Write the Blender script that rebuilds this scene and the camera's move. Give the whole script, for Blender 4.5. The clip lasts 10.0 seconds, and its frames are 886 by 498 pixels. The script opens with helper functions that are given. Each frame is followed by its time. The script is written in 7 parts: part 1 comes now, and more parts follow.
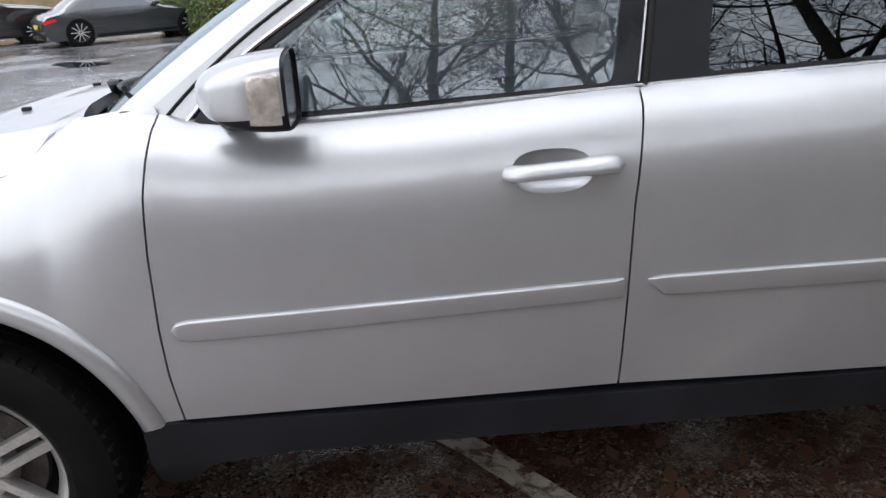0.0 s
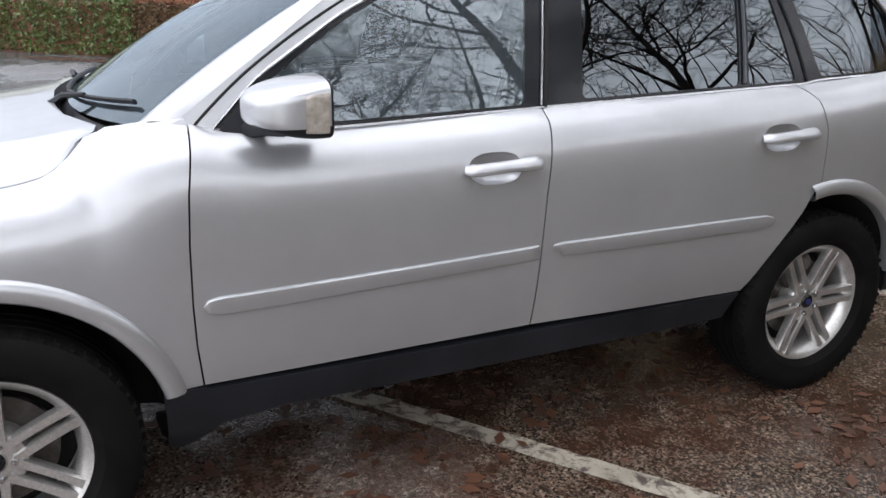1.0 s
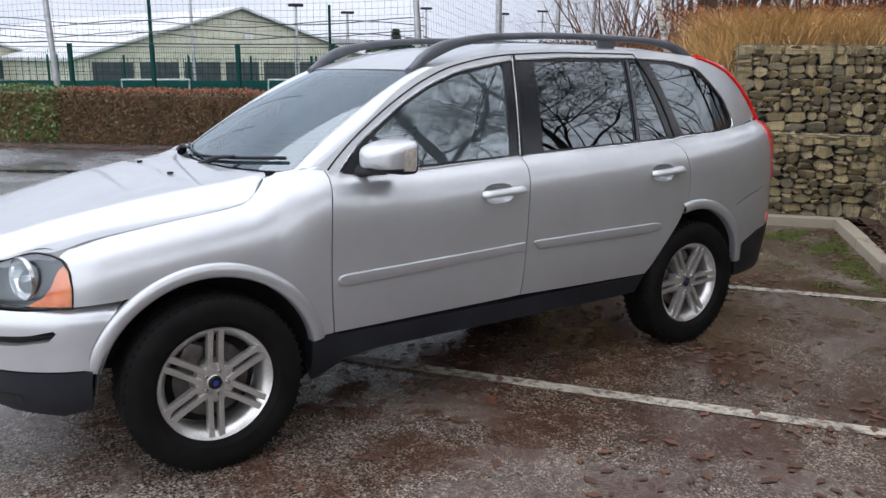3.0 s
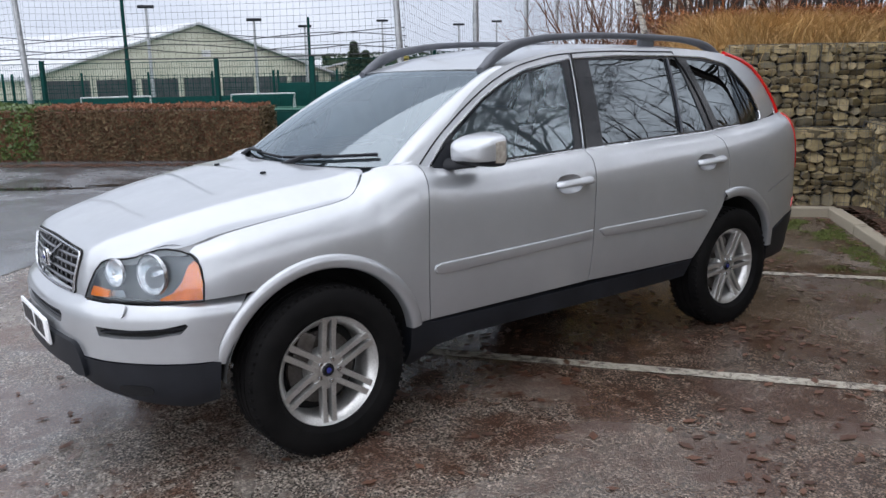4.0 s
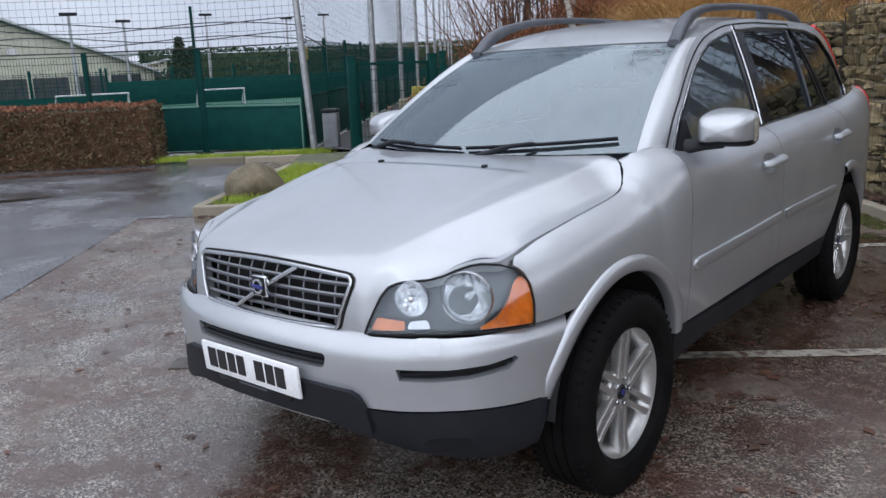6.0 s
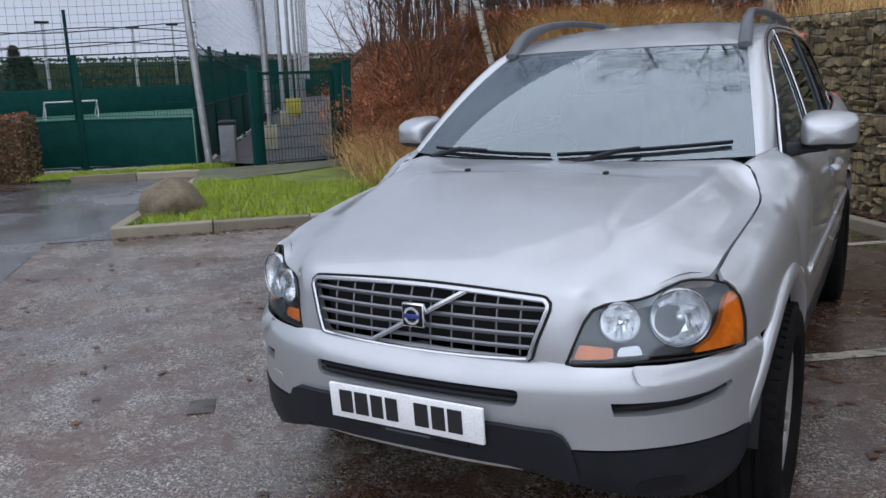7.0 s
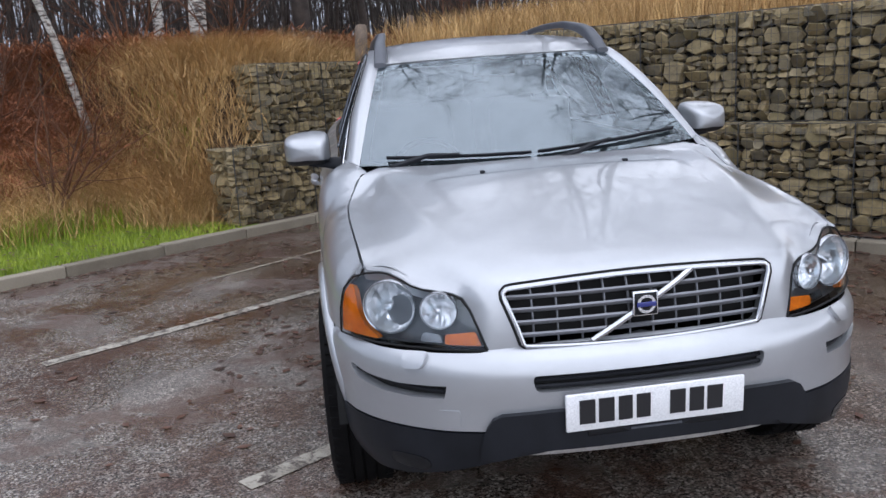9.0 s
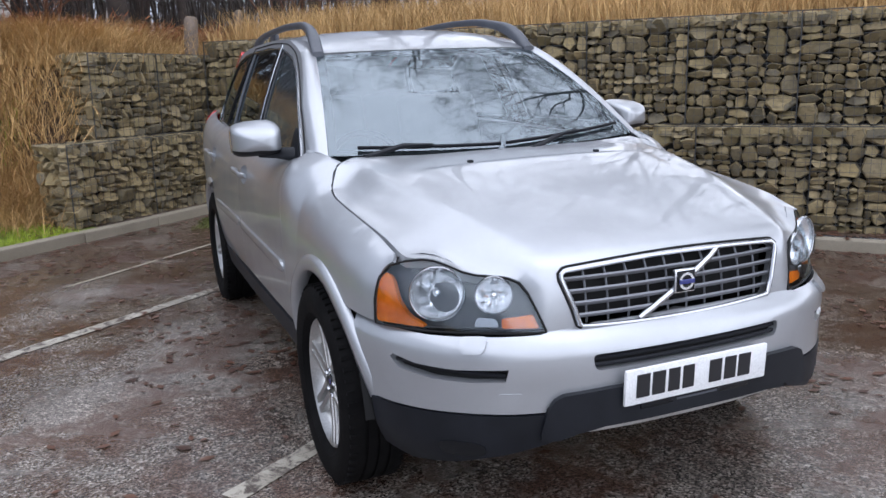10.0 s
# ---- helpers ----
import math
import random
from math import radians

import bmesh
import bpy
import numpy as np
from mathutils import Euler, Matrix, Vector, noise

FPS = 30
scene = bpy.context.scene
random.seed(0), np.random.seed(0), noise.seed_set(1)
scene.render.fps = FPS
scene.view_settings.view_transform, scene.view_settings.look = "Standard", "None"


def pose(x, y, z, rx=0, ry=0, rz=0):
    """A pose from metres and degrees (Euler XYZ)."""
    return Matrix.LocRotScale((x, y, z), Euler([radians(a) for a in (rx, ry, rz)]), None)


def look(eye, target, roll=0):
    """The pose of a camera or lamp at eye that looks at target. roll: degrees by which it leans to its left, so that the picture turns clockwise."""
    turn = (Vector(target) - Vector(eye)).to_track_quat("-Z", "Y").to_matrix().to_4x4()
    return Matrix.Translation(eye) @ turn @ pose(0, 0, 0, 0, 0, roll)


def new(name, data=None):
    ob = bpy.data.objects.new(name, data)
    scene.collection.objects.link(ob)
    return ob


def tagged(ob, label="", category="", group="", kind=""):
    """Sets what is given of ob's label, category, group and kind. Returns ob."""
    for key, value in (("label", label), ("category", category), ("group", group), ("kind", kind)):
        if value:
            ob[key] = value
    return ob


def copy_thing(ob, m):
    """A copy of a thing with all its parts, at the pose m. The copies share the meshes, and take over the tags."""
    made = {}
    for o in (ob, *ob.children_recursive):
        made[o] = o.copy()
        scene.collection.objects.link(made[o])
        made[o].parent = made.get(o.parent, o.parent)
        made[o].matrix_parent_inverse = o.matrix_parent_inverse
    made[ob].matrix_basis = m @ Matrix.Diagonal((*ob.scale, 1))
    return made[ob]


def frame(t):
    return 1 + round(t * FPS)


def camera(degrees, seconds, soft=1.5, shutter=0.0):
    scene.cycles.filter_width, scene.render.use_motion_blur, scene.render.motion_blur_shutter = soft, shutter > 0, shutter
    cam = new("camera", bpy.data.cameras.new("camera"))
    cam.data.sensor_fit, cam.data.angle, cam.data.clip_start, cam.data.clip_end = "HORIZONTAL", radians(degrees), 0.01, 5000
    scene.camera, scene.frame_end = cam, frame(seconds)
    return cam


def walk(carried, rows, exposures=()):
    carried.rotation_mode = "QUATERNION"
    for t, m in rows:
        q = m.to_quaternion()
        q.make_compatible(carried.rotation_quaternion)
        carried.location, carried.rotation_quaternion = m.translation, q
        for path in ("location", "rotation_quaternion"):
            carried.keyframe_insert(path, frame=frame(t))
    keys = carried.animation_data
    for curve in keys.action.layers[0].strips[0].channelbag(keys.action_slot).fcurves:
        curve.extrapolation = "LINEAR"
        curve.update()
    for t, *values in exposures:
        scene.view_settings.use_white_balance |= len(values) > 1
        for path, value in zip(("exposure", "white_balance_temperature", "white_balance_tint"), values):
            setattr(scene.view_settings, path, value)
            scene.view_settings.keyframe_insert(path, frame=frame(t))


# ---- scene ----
cam = camera(57.3, 10.0)
PATH = [
    (0, (1.167, -2.586, 1.469), (1.189, -0.702, 0.798), -3.7),
    (0.5, (0.783, -2.782, 1.503), (0.829, -0.897, 0.836), -4.5),
    (1, (0.342, -2.982, 1.577), (1.107, -1.252, 0.929), 1.1),
    (1.5, (0.067, -3.313, 1.561), (0.97, -1.604, 1.047), 1.3),
    (2, (-0.244, -3.599, 1.634), (0.703, -1.909, 1.139), 0.4),
    (3.3, (-1.039, -4.032, 1.67), (0.011, -2.391, 1.218), 0.4),
    (3.5, (-1.166, -4.0, 1.638), (-0.115, -2.357, 1.195), 0.3),
    (4, (-1.476, -3.832, 1.615), (-0.339, -2.246, 1.177), -0.9),
    (4.5, (-1.706, -3.484, 1.586), (-0.541, -1.919, 1.145), -0.9),
    (5, (-1.954, -3.096, 1.577), (-0.756, -1.556, 1.137), -0.6),
    (5.5, (-2.248, -2.705, 1.573), (-0.86, -1.342, 1.11), 0.3),
    (6, (-2.453, -2.233, 1.569), (-0.991, -0.948, 1.108), -2.1),
    (6.2, (-2.545, -2.038, 1.552), (-1.049, -0.793, 1.091), -1.8),
    (7.3, (-2.847, -0.933, 1.531), (-1.091, -0.08, 1.099), -1.7),
    (7.5, (-2.909, -0.734, 1.51), (-1.1, 0.003, 1.081), -1.5),
    (8, (-3.017, -0.236, 1.507), (-1.095, 0.097, 1.066), -1.3),
    (8.5, (-2.994, 0.291, 1.507), (-1.05, 0.474, 1.077), -2.8),
    (9, (-3.014, 0.777, 1.476), (-1.065, 0.578, 1.075), -3.2),
    (9.5, (-2.93, 1.182, 1.438), (-1.038, 0.679, 1.028), -1.9),
    (10, (-2.819, 1.524, 1.446), (-0.994, 0.818, 1.036), -1.4),
]
EXPOSURE = [(0, 1.52, 6350, 13), (1.5, 1.72, 6350, 13), (2, 1.66, 6300, 13), (4, 1.36, 6100, 12), (5.5, 1.19, 5950, 12), (7.5, 0.86, 5850, 13), (8.5, 1.00, 5850, 14), (10, 1.28, 5800, 14)]
walk(cam, [(t, look(eye, target, roll)) for t, eye, target, roll in PATH], EXPOSURE)

# ---- daylight: overcast, soft ----
world = bpy.data.worlds.new("overcast")
scene.world = world
world.use_nodes = True
wn, wl = world.node_tree.nodes, world.node_tree.links
bg = wn["Background"]
sky = wn.new("ShaderNodeTexSky")
sky.sky_type, sky.sun_disc = "NISHITA", False
sky.sun_elevation, sky.sun_rotation = radians(74), radians(225)
sky.air_density, sky.dust_density = 1.0, 4.0
grey = wn.new("ShaderNodeHueSaturation")
grey.inputs["Saturation"].default_value = 0.16
wl.new(sky.outputs[0], grey.inputs["Color"])
co = wn.new("ShaderNodeTexCoord")
squash = wn.new("ShaderNodeMapping")
squash.inputs["Scale"].default_value = (1.6, 1.6, 4.5)
wl.new(co.outputs["Generated"], squash.inputs["Vector"])
cloud = wn.new("ShaderNodeTexNoise")
cloud.inputs["Scale"].default_value, cloud.inputs["Detail"].default_value, cloud.inputs["Roughness"].default_value = 1.6, 7, 0.55
wl.new(squash.outputs[0], cloud.inputs["Vector"])
tone = wn.new("ShaderNodeValToRGB")
tone.color_ramp.elements[0].position, tone.color_ramp.elements[0].color = 0.32, (0.82, 0.85, 0.90, 1)
tone.color_ramp.elements[1].position, tone.color_ramp.elements[1].color = 0.68, (1.12, 1.12, 1.12, 1)
wl.new(cloud.outputs["Fac"], tone.inputs["Fac"])
veil = wn.new("ShaderNodeMix")
veil.data_type, veil.blend_type = "RGBA", "MIX"
veil.inputs["Factor"].default_value = 0.75
veil.inputs[7].default_value = (6.2, 6.5, 7.0, 1)
wl.new(grey.outputs[0], veil.inputs[6])
both = wn.new("ShaderNodeMix")
both.data_type, both.blend_type = "RGBA", "MULTIPLY"
both.inputs["Factor"].default_value = 1.0
wl.new(veil.outputs[2], both.inputs[6])
wl.new(tone.outputs["Color"], both.inputs[7])
wl.new(both.outputs[2], bg.inputs["Color"])
bg.inputs["Strength"].default_value = 0.060
sun = new("sun", bpy.data.lights.new("sun", "SUN"))
sun.data.energy, sun.data.angle, sun.data.color = 1.75, radians(160), (1.0, 0.98, 0.96)
sun.matrix_world = look((-3.5, -5, 9), (0, 0, 0))

# ---- materials ----
def material(name, colour, rough=0.6, metal=0.0, **more):
    m = bpy.data.materials.new(name)
    m.use_nodes = True
    p = m.node_tree.nodes["Principled BSDF"]
    p.inputs["Base Color"].default_value = (*colour, 1)
    p.inputs["Roughness"].default_value, p.inputs["Metallic"].default_value = rough, metal
    for key, value in more.items():
        p.inputs[key.replace("_", " ")].default_value = value
    return m


class Nodes:
    """Short hands for a material's node tree."""
    def __init__(self, m):
        self.t = m.node_tree
        self.p = m.node_tree.nodes["Principled BSDF"]
        self.co = None

    def node(self, kind, **values):
        n = self.t.nodes.new(kind)
        for key, value in values.items():
            n.inputs[key.replace("_", " ")].default_value = value
        return n

    def link(self, a, b):
        self.t.links.new(a, b)

    def where(self, world_space=False):
        c = self.t.nodes.new("ShaderNodeNewGeometry" if world_space else "ShaderNodeTexCoord")
        return c.outputs["Position" if world_space else "Object"]

    def noise(self, scale, detail=4, rough=0.6, at=None, distortion=0.0):
        n = self.node("ShaderNodeTexNoise", Scale=scale, Detail=detail, Roughness=rough, Distortion=distortion)
        self.link(at or self.where(True), n.inputs["Vector"])
        return n.outputs["Fac"]

    def ramp(self, fac, *stops):
        r = self.t.nodes.new("ShaderNodeValToRGB")
        while len(r.color_ramp.elements) < len(stops):
            r.color_ramp.elements.new(0.5)
        for e, (pos, c) in zip(r.color_ramp.elements, stops):
            e.position, e.color = pos, (*c, 1) if isinstance(c, tuple) else (c, c, c, 1)
        self.link(fac, r.inputs["Fac"])
        return r.outputs["Color"]

    def mix(self, fac, a, b, blend="MIX"):
        n = self.t.nodes.new("ShaderNodeMix")
        n.data_type, n.blend_type = "RGBA", blend
        for value, key in ((fac, 0), (a, 6), (b, 7)):
            if isinstance(value, (int, float)):
                n.inputs[key].default_value = value if key == 0 else (value, value, value, 1)
            elif isinstance(value, tuple):
                n.inputs[key].default_value = (*value, 1)
            else:
                self.link(value, n.inputs[key])
        return n.outputs[2]

    def math(self, op, a, b=0.0):
        n = self.t.nodes.new("ShaderNodeMath")
        n.operation = op
        for i, value in enumerate((a, b)):
            if isinstance(value, (int, float)):
                n.inputs[i].default_value = value
            else:
                self.link(value, n.inputs[i])
        return n.outputs[0]

    def bump(self, height, strength=0.3, distance=0.01):
        n = self.node("ShaderNodeBump", Strength=strength, Distance=distance)
        self.link(height, n.inputs["Height"])
        self.link(n.outputs[0], self.p.inputs["Normal"])

    def set(self, key, out):
        self.link(out, self.p.inputs[key])


def varied(name, dark, light, rough=0.8, scale=3.0, fine=40.0, relief=0.3, distance=0.01, each=False, **more):
    """A surface that varies at two scales; each: also from piece to piece."""
    m = material(name, light, rough, **more)
    n = Nodes(m)
    at = n.where(False) if each else n.where(True)
    if each:
        info = n.t.nodes.new("ShaderNodeObjectInfo")
        isl = n.t.nodes.new("ShaderNodeNewGeometry")
        r = n.math("FRACT", n.math("ADD", info.outputs["Random"], isl.outputs["Random Per Island"]))
        big = n.math("ADD", n.math("MULTIPLY", n.noise(scale), 0.35), n.math("MULTIPLY", r, 0.65))
    else:
        big = n.noise(scale)
    small = n.noise(fine, 6, 0.65)
    c = n.ramp(big, (0.3, dark), (0.7, light))
    c = n.mix(0.45, c, n.ramp(small, (0.25, 0.45), (0.75, 1.4)), "MULTIPLY")
    n.set("Base Color", c)
    n.bump(small, relief, distance)
    return m


paint = material("silver_paint", (0.46, 0.47, 0.485), 0.31, 0.60, Coat_Weight=0.8, Coat_Roughness=0.025, Coat_IOR=1.5)
_n = Nodes(paint)
_fl = _n.noise(1400, 2, 0.5, _n.where(False))
_dirt = _n.noise(3.5, 6, 0.7, _n.where(False))
_n.set("Base Color", _n.mix(0.10, _n.mix(0.25, (0.385, 0.405, 0.432), _n.ramp(_fl, (0.3, 0.24), (0.7, 0.60))), _n.ramp(_dirt, (0.35, (0.30, 0.28, 0.25)), (0.75, (0.72, 0.73, 0.75)))))
_n.set("Roughness", _n.ramp(_dirt, (0.3, 0.36), (0.7, 0.30)))
_n.set("Coat Roughness", _n.ramp(_n.noise(22, 5, 0.7, _n.where(False)), (0.35, 0.015), (0.75, 0.09)))
_n.bump(_fl, 0.04, 0.0004)
black_trim = varied("black_plastic", (0.006, 0.007, 0.0095), (0.013, 0.0145, 0.019), 0.5, 6, 500, 0.15, 0.001, Specular_IOR_Level=0.25)
gloss_black = material("gloss_black", (0.006, 0.007, 0.009), 0.12, Specular_IOR_Level=0.3)
dark_gap = material("shadow_black", (0.004, 0.004, 0.004), 0.9)
chrome = material("chrome", (0.50, 0.51, 0.53), 0.18, 1.0)
badge_chrome = material("bright_chrome", (0.80, 0.81, 0.83), 0.2, 1.0)
reflector_mirror = material("lamp_reflector", (0.90, 0.91, 0.93), 0.22, 0.85)
grille_grey = material("grille_grey", (0.17, 0.175, 0.19), 0.35, 0.6)
rubber = varied("tyre_rubber", (0.003, 0.003, 0.0032), (0.008, 0.0075, 0.0075), 0.75, 9, 260, 0.3, 0.002, Specular_IOR_Level=0.08)
alloy = varied("alloy_wheel", (0.40, 0.395, 0.385), (0.55, 0.545, 0.53), 0.30, 8, 120, 0.04, 0.001, Metallic=0.75)
steel_dark = varied("brake_metal", (0.05, 0.04, 0.035), (0.14, 0.13, 0.12), 0.5, 14, 90, 0.2, 0.002, Metallic=0.6)
rail_grey = varied("roof_rail_grey", (0.045, 0.05, 0.06), (0.075, 0.08, 0.095), 0.42, 8, 300, 0.1, 0.001)
amber = varied("amber_lens", (0.62, 0.135, 0.004), (0.88, 0.245, 0.012), 0.12, 14, 70, 0.3, 0.002, Coat_Weight=1.0)
red_lens = material("red_lens", (0.55, 0.008, 0.008), 0.15, 0, Coat_Weight=1.0)
plate_white = varied("number_plate_white", (0.74, 0.75, 0.76), (0.82, 0.82, 0.82), 0.35, 12, 200, 0.02, 0.001)
plate_black = material("plate_black", (0.012, 0.012, 0.014), 0.45)
badge_blue = material("badge_blue", (0.012, 0.02, 0.16), 0.2, 0, Coat_Weight=1.0)
lamp_inner = varied("lamp_housing_grey", (0.075, 0.080, 0.088), (0.115, 0.120, 0.130), 0.30, 12, 90, 0.1, 0.001, Metallic=0.2)
lamp_bezel = material("lamp_bezel_silver", (0.42, 0.43, 0.45), 0.25, 0.9)
seat_grey = varied("seat_leather_grey", (0.26, 0.29, 0.285), (0.40, 0.43, 0.425), 0.6, 5, 160, 0.15, 0.002)
dash_grey = varied("dashboard_grey", (0.05, 0.056, 0.06), (0.085, 0.09, 0.095), 0.7, 6, 300, 0.15, 0.001)


def glass_material(name, tint, wavy, rough=0.0, ior=1.5):
    """Thin pane: a mirror-like coat over tinted, see-through glass."""
    m = bpy.data.materials.new(name)
    m.use_nodes = True
    t = m.node_tree
    t.nodes.remove(t.nodes["Principled BSDF"])
    out = t.nodes["Material Output"]
    see, shine, mixer, fres = (t.nodes.new("ShaderNodeBsdf" + k) if k in ("Transparent", "Glossy") else t.nodes.new("ShaderNode" + k)
                               for k in ("Transparent", "Glossy", "MixShader", "Fresnel"))
    see.inputs["Color"].default_value = (*tint, 1)
    shine.inputs["Color"].default_value = (0.84, 0.94, 1.0, 1)
    shine.inputs["Roughness"].default_value = rough
    fres.inputs["IOR"].default_value = ior
    wave, place, ripple = (t.nodes.new("ShaderNode" + k) for k in ("TexNoise", "TexCoord", "Bump"))
    wave.inputs["Scale"].default_value, wave.inputs["Detail"].default_value = 9.0, 1.0
    ripple.inputs["Strength"].default_value, ripple.inputs["Distance"].default_value = wavy, 0.003
    t.links.new(place.outputs["Object"], wave.inputs["Vector"])
    t.links.new(wave.outputs["Fac"], ripple.inputs["Height"])
    t.links.new(ripple.outputs[0], shine.inputs["Normal"])
    t.links.new(fres.outputs[0], mixer.inputs[0])
    t.links.new(see.outputs[0], mixer.inputs[1])
    t.links.new(shine.outputs[0], mixer.inputs[2])
    t.links.new(mixer.outputs[0], out.inputs["Surface"])
    return m


def lit_mist(m, amount):
    """A bluish film inside the pane: moisture, with reflected sky put into its colour."""
    t = m.node_tree
    mixer = [k for k in t.nodes if k.type == "MIX_SHADER"][0]
    film, cover = t.nodes.new("ShaderNodeBsdfDiffuse"), t.nodes.new("ShaderNodeMixShader")
    film.inputs["Color"].default_value = (0.36, 0.45, 0.50, 1)
    cover.inputs[0].default_value = amount
    see = mixer.inputs[1].links[0].from_socket
    t.links.new(see, cover.inputs[1])
    t.links.new(film.outputs[0], cover.inputs[2])
    t.links.new(cover.outputs[0], mixer.inputs[1])
    return m


glass_screen = lit_mist(glass_material("windscreen_glass", (0.42, 0.50, 0.53), 0.0, 0.0, 2.55), 0.05)
glass_clear = lit_mist(glass_material("window_glass", (0.64, 0.73, 0.71), 0.022, 0.0, 2.2), 0.09)
glass_dark = glass_material("privacy_glass", (0.03, 0.033, 0.037), 0.03, 0.0, 1.95)
glass_lamp = glass_material("lamp_glass", (0.93, 0.95, 0.96), 0.0, 0.02, 1.65)

# ground surfaces
def ground_material(name, dark, light, speck, wet_scale, wet_lo, wet_hi, brown=0.0, rough_dry=0.75, rough_wet=0.12):
    """Wet asphalt: aggregate, stains, damp film in the hollows."""
    m = material(name, light, 0.7, Specular_IOR_Level=0.9)
    n = Nodes(m)
    at = n.where(True)
    grit = n.node("ShaderNodeTexVoronoi", Scale=120.0)
    n.link(at, grit.inputs["Vector"])
    stone = n.ramp(grit.outputs["Color"], (0.15, dark), (0.62, light), (0.93, speck))
    fine = n.noise(240, 3, 0.6, at)
    stain = n.noise(1.7, 6, 0.68, at, 0.4)
    c = n.mix(0.6, stone, n.ramp(stain, (0.30, 0.42), (0.70, 1.5)), "MULTIPLY")
    if brown:
        patch = n.math("ADD", n.math("MULTIPLY", n.noise(1.9, 4, 0.6, n.where(True), 0.5), 0.55), n.math("MULTIPLY", n.noise(11, 5, 0.7, n.where(True), 0.9), 0.45))
        c = n.mix(n.ramp(patch, (0.45, 0.0), (0.57, brown)), c, (0.080, 0.036, 0.021))
    wet = n.ramp(n.noise(wet_scale, 5, 0.6, at, 0.5), (wet_lo, 0.0), (wet_hi, 1.0))
    c = n.mix(n.math("MULTIPLY", wet, 0.45), c, n.mix(1.0, c, 0.45, "MULTIPLY"))
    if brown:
        # darker and browner along the bays towards the bank, edge broken by noise
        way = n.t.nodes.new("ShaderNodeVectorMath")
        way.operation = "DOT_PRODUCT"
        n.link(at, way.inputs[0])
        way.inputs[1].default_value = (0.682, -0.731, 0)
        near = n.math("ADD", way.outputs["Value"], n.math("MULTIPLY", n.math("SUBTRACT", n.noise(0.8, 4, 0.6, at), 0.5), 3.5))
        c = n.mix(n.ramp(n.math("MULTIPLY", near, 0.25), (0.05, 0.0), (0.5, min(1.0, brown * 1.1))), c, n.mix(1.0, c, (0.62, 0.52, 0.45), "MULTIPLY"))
    n.set("Base Color", c)
    n.set("Roughness", n.ramp(wet, (0.0, rough_dry), (1.0, rough_wet)))
    bump = n.node("ShaderNodeBump", Distance=0.006)
    n.link(n.math("SUBTRACT", 1.0, grit.outputs["Distance"]), bump.inputs["Height"])
    n.link(n.math("SUBTRACT", 0.90, n.math("MULTIPLY", wet, 0.76)), bump.inputs["Strength"])
    n.link(bump.outputs[0], n.p.inputs["Normal"])
    return m


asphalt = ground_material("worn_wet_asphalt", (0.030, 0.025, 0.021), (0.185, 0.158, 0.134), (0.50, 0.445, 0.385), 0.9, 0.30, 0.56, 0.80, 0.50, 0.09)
road_asphalt = ground_material("smooth_road_asphalt", (0.060, 0.062, 0.067), (0.135, 0.139, 0.148), (0.22, 0.22, 0.227), 0.5, 0.34, 0.56, 0.10, 0.42, 0.05)
line_paint = material("worn_line_paint", (0.5, 0.48, 0.44), 0.6)
_n = Nodes(line_paint)
_w = _n.noise(16, 8, 0.75, None, 0.6)
_n.set("Base Color", _n.mix(_n.ramp(_w, (0.41, 1.0), (0.52, 0.0)), _n.ramp(_n.noise(5, 5), (0.3, (0.24, 0.215, 0.17)), (0.7, (0.46, 0.425, 0.355))), (0.05, 0.035, 0.028)))
_n.bump(_n.noise(180, 4), 0.5, 0.004)
kerb_stone = varied("kerb_concrete", (0.150, 0.128, 0.092), (0.270, 0.236, 0.178), 0.8, 5, 120, 0.4, 0.005, each=True)
turf = varied("lawn_soil", (0.07, 0.085, 0.014), (0.15, 0.19, 0.022), 0.9, 2.5, 60, 0.5, 0.02)
soil = varied("bank_soil", (0.030, 0.018, 0.011), (0.085, 0.052, 0.030), 0.95, 1.5, 40, 0.6, 0.03)
rubble = material("gabion_stone", (0.25, 0.21, 0.15), 0.85)
_n = Nodes(rubble)
_i, _g = _n.t.nodes.new("ShaderNodeObjectInfo"), _n.t.nodes.new("ShaderNodeNewGeometry")
_r = _n.math("FRACT", _n.math("MULTIPLY", _n.math("ADD", _i.outputs["Random"], _g.outputs["Random Per Island"]), 3.7))
_c = _n.ramp(_r, (0.0, (0.105, 0.085, 0.050)), (0.25, (0.290, 0.220, 0.105)), (0.5, (0.155, 0.134, 0.090)), (0.72, (0.340, 0.265, 0.140)), (1.0, (0.165, 0.132, 0.062)))
_f = _n.noise(26, 7, 0.7)
_n.set("Base Color", _n.mix(0.6, _c, _n.ramp(_f, (0.25, 0.45), (0.75, 1.45)), "MULTIPLY"))
_n.bump(_f, 0.8, 0.02)
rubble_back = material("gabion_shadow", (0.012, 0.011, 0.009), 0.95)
wire = material("galvanised_wire", (0.10, 0.10, 0.10), 0.5, 0.7)
fence_green = varied("fence_green", (0.002, 0.031, 0.027), (0.004, 0.048, 0.041), 0.7, 4, 60, 0.1, 0.003, Specular_IOR_Level=0.12)
galv = varied("galvanised_steel", (0.26, 0.27, 0.28), (0.40, 0.41, 0.42), 0.45, 10, 60, 0.1, 0.002, Metallic=0.6)
net_dark = material("netting_cord", (0.03, 0.032, 0.035), 0.8)
bark = varied("dark_bark", (0.022, 0.017, 0.014), (0.065, 0.05, 0.04), 0.9, 6, 50, 0.6, 0.02)
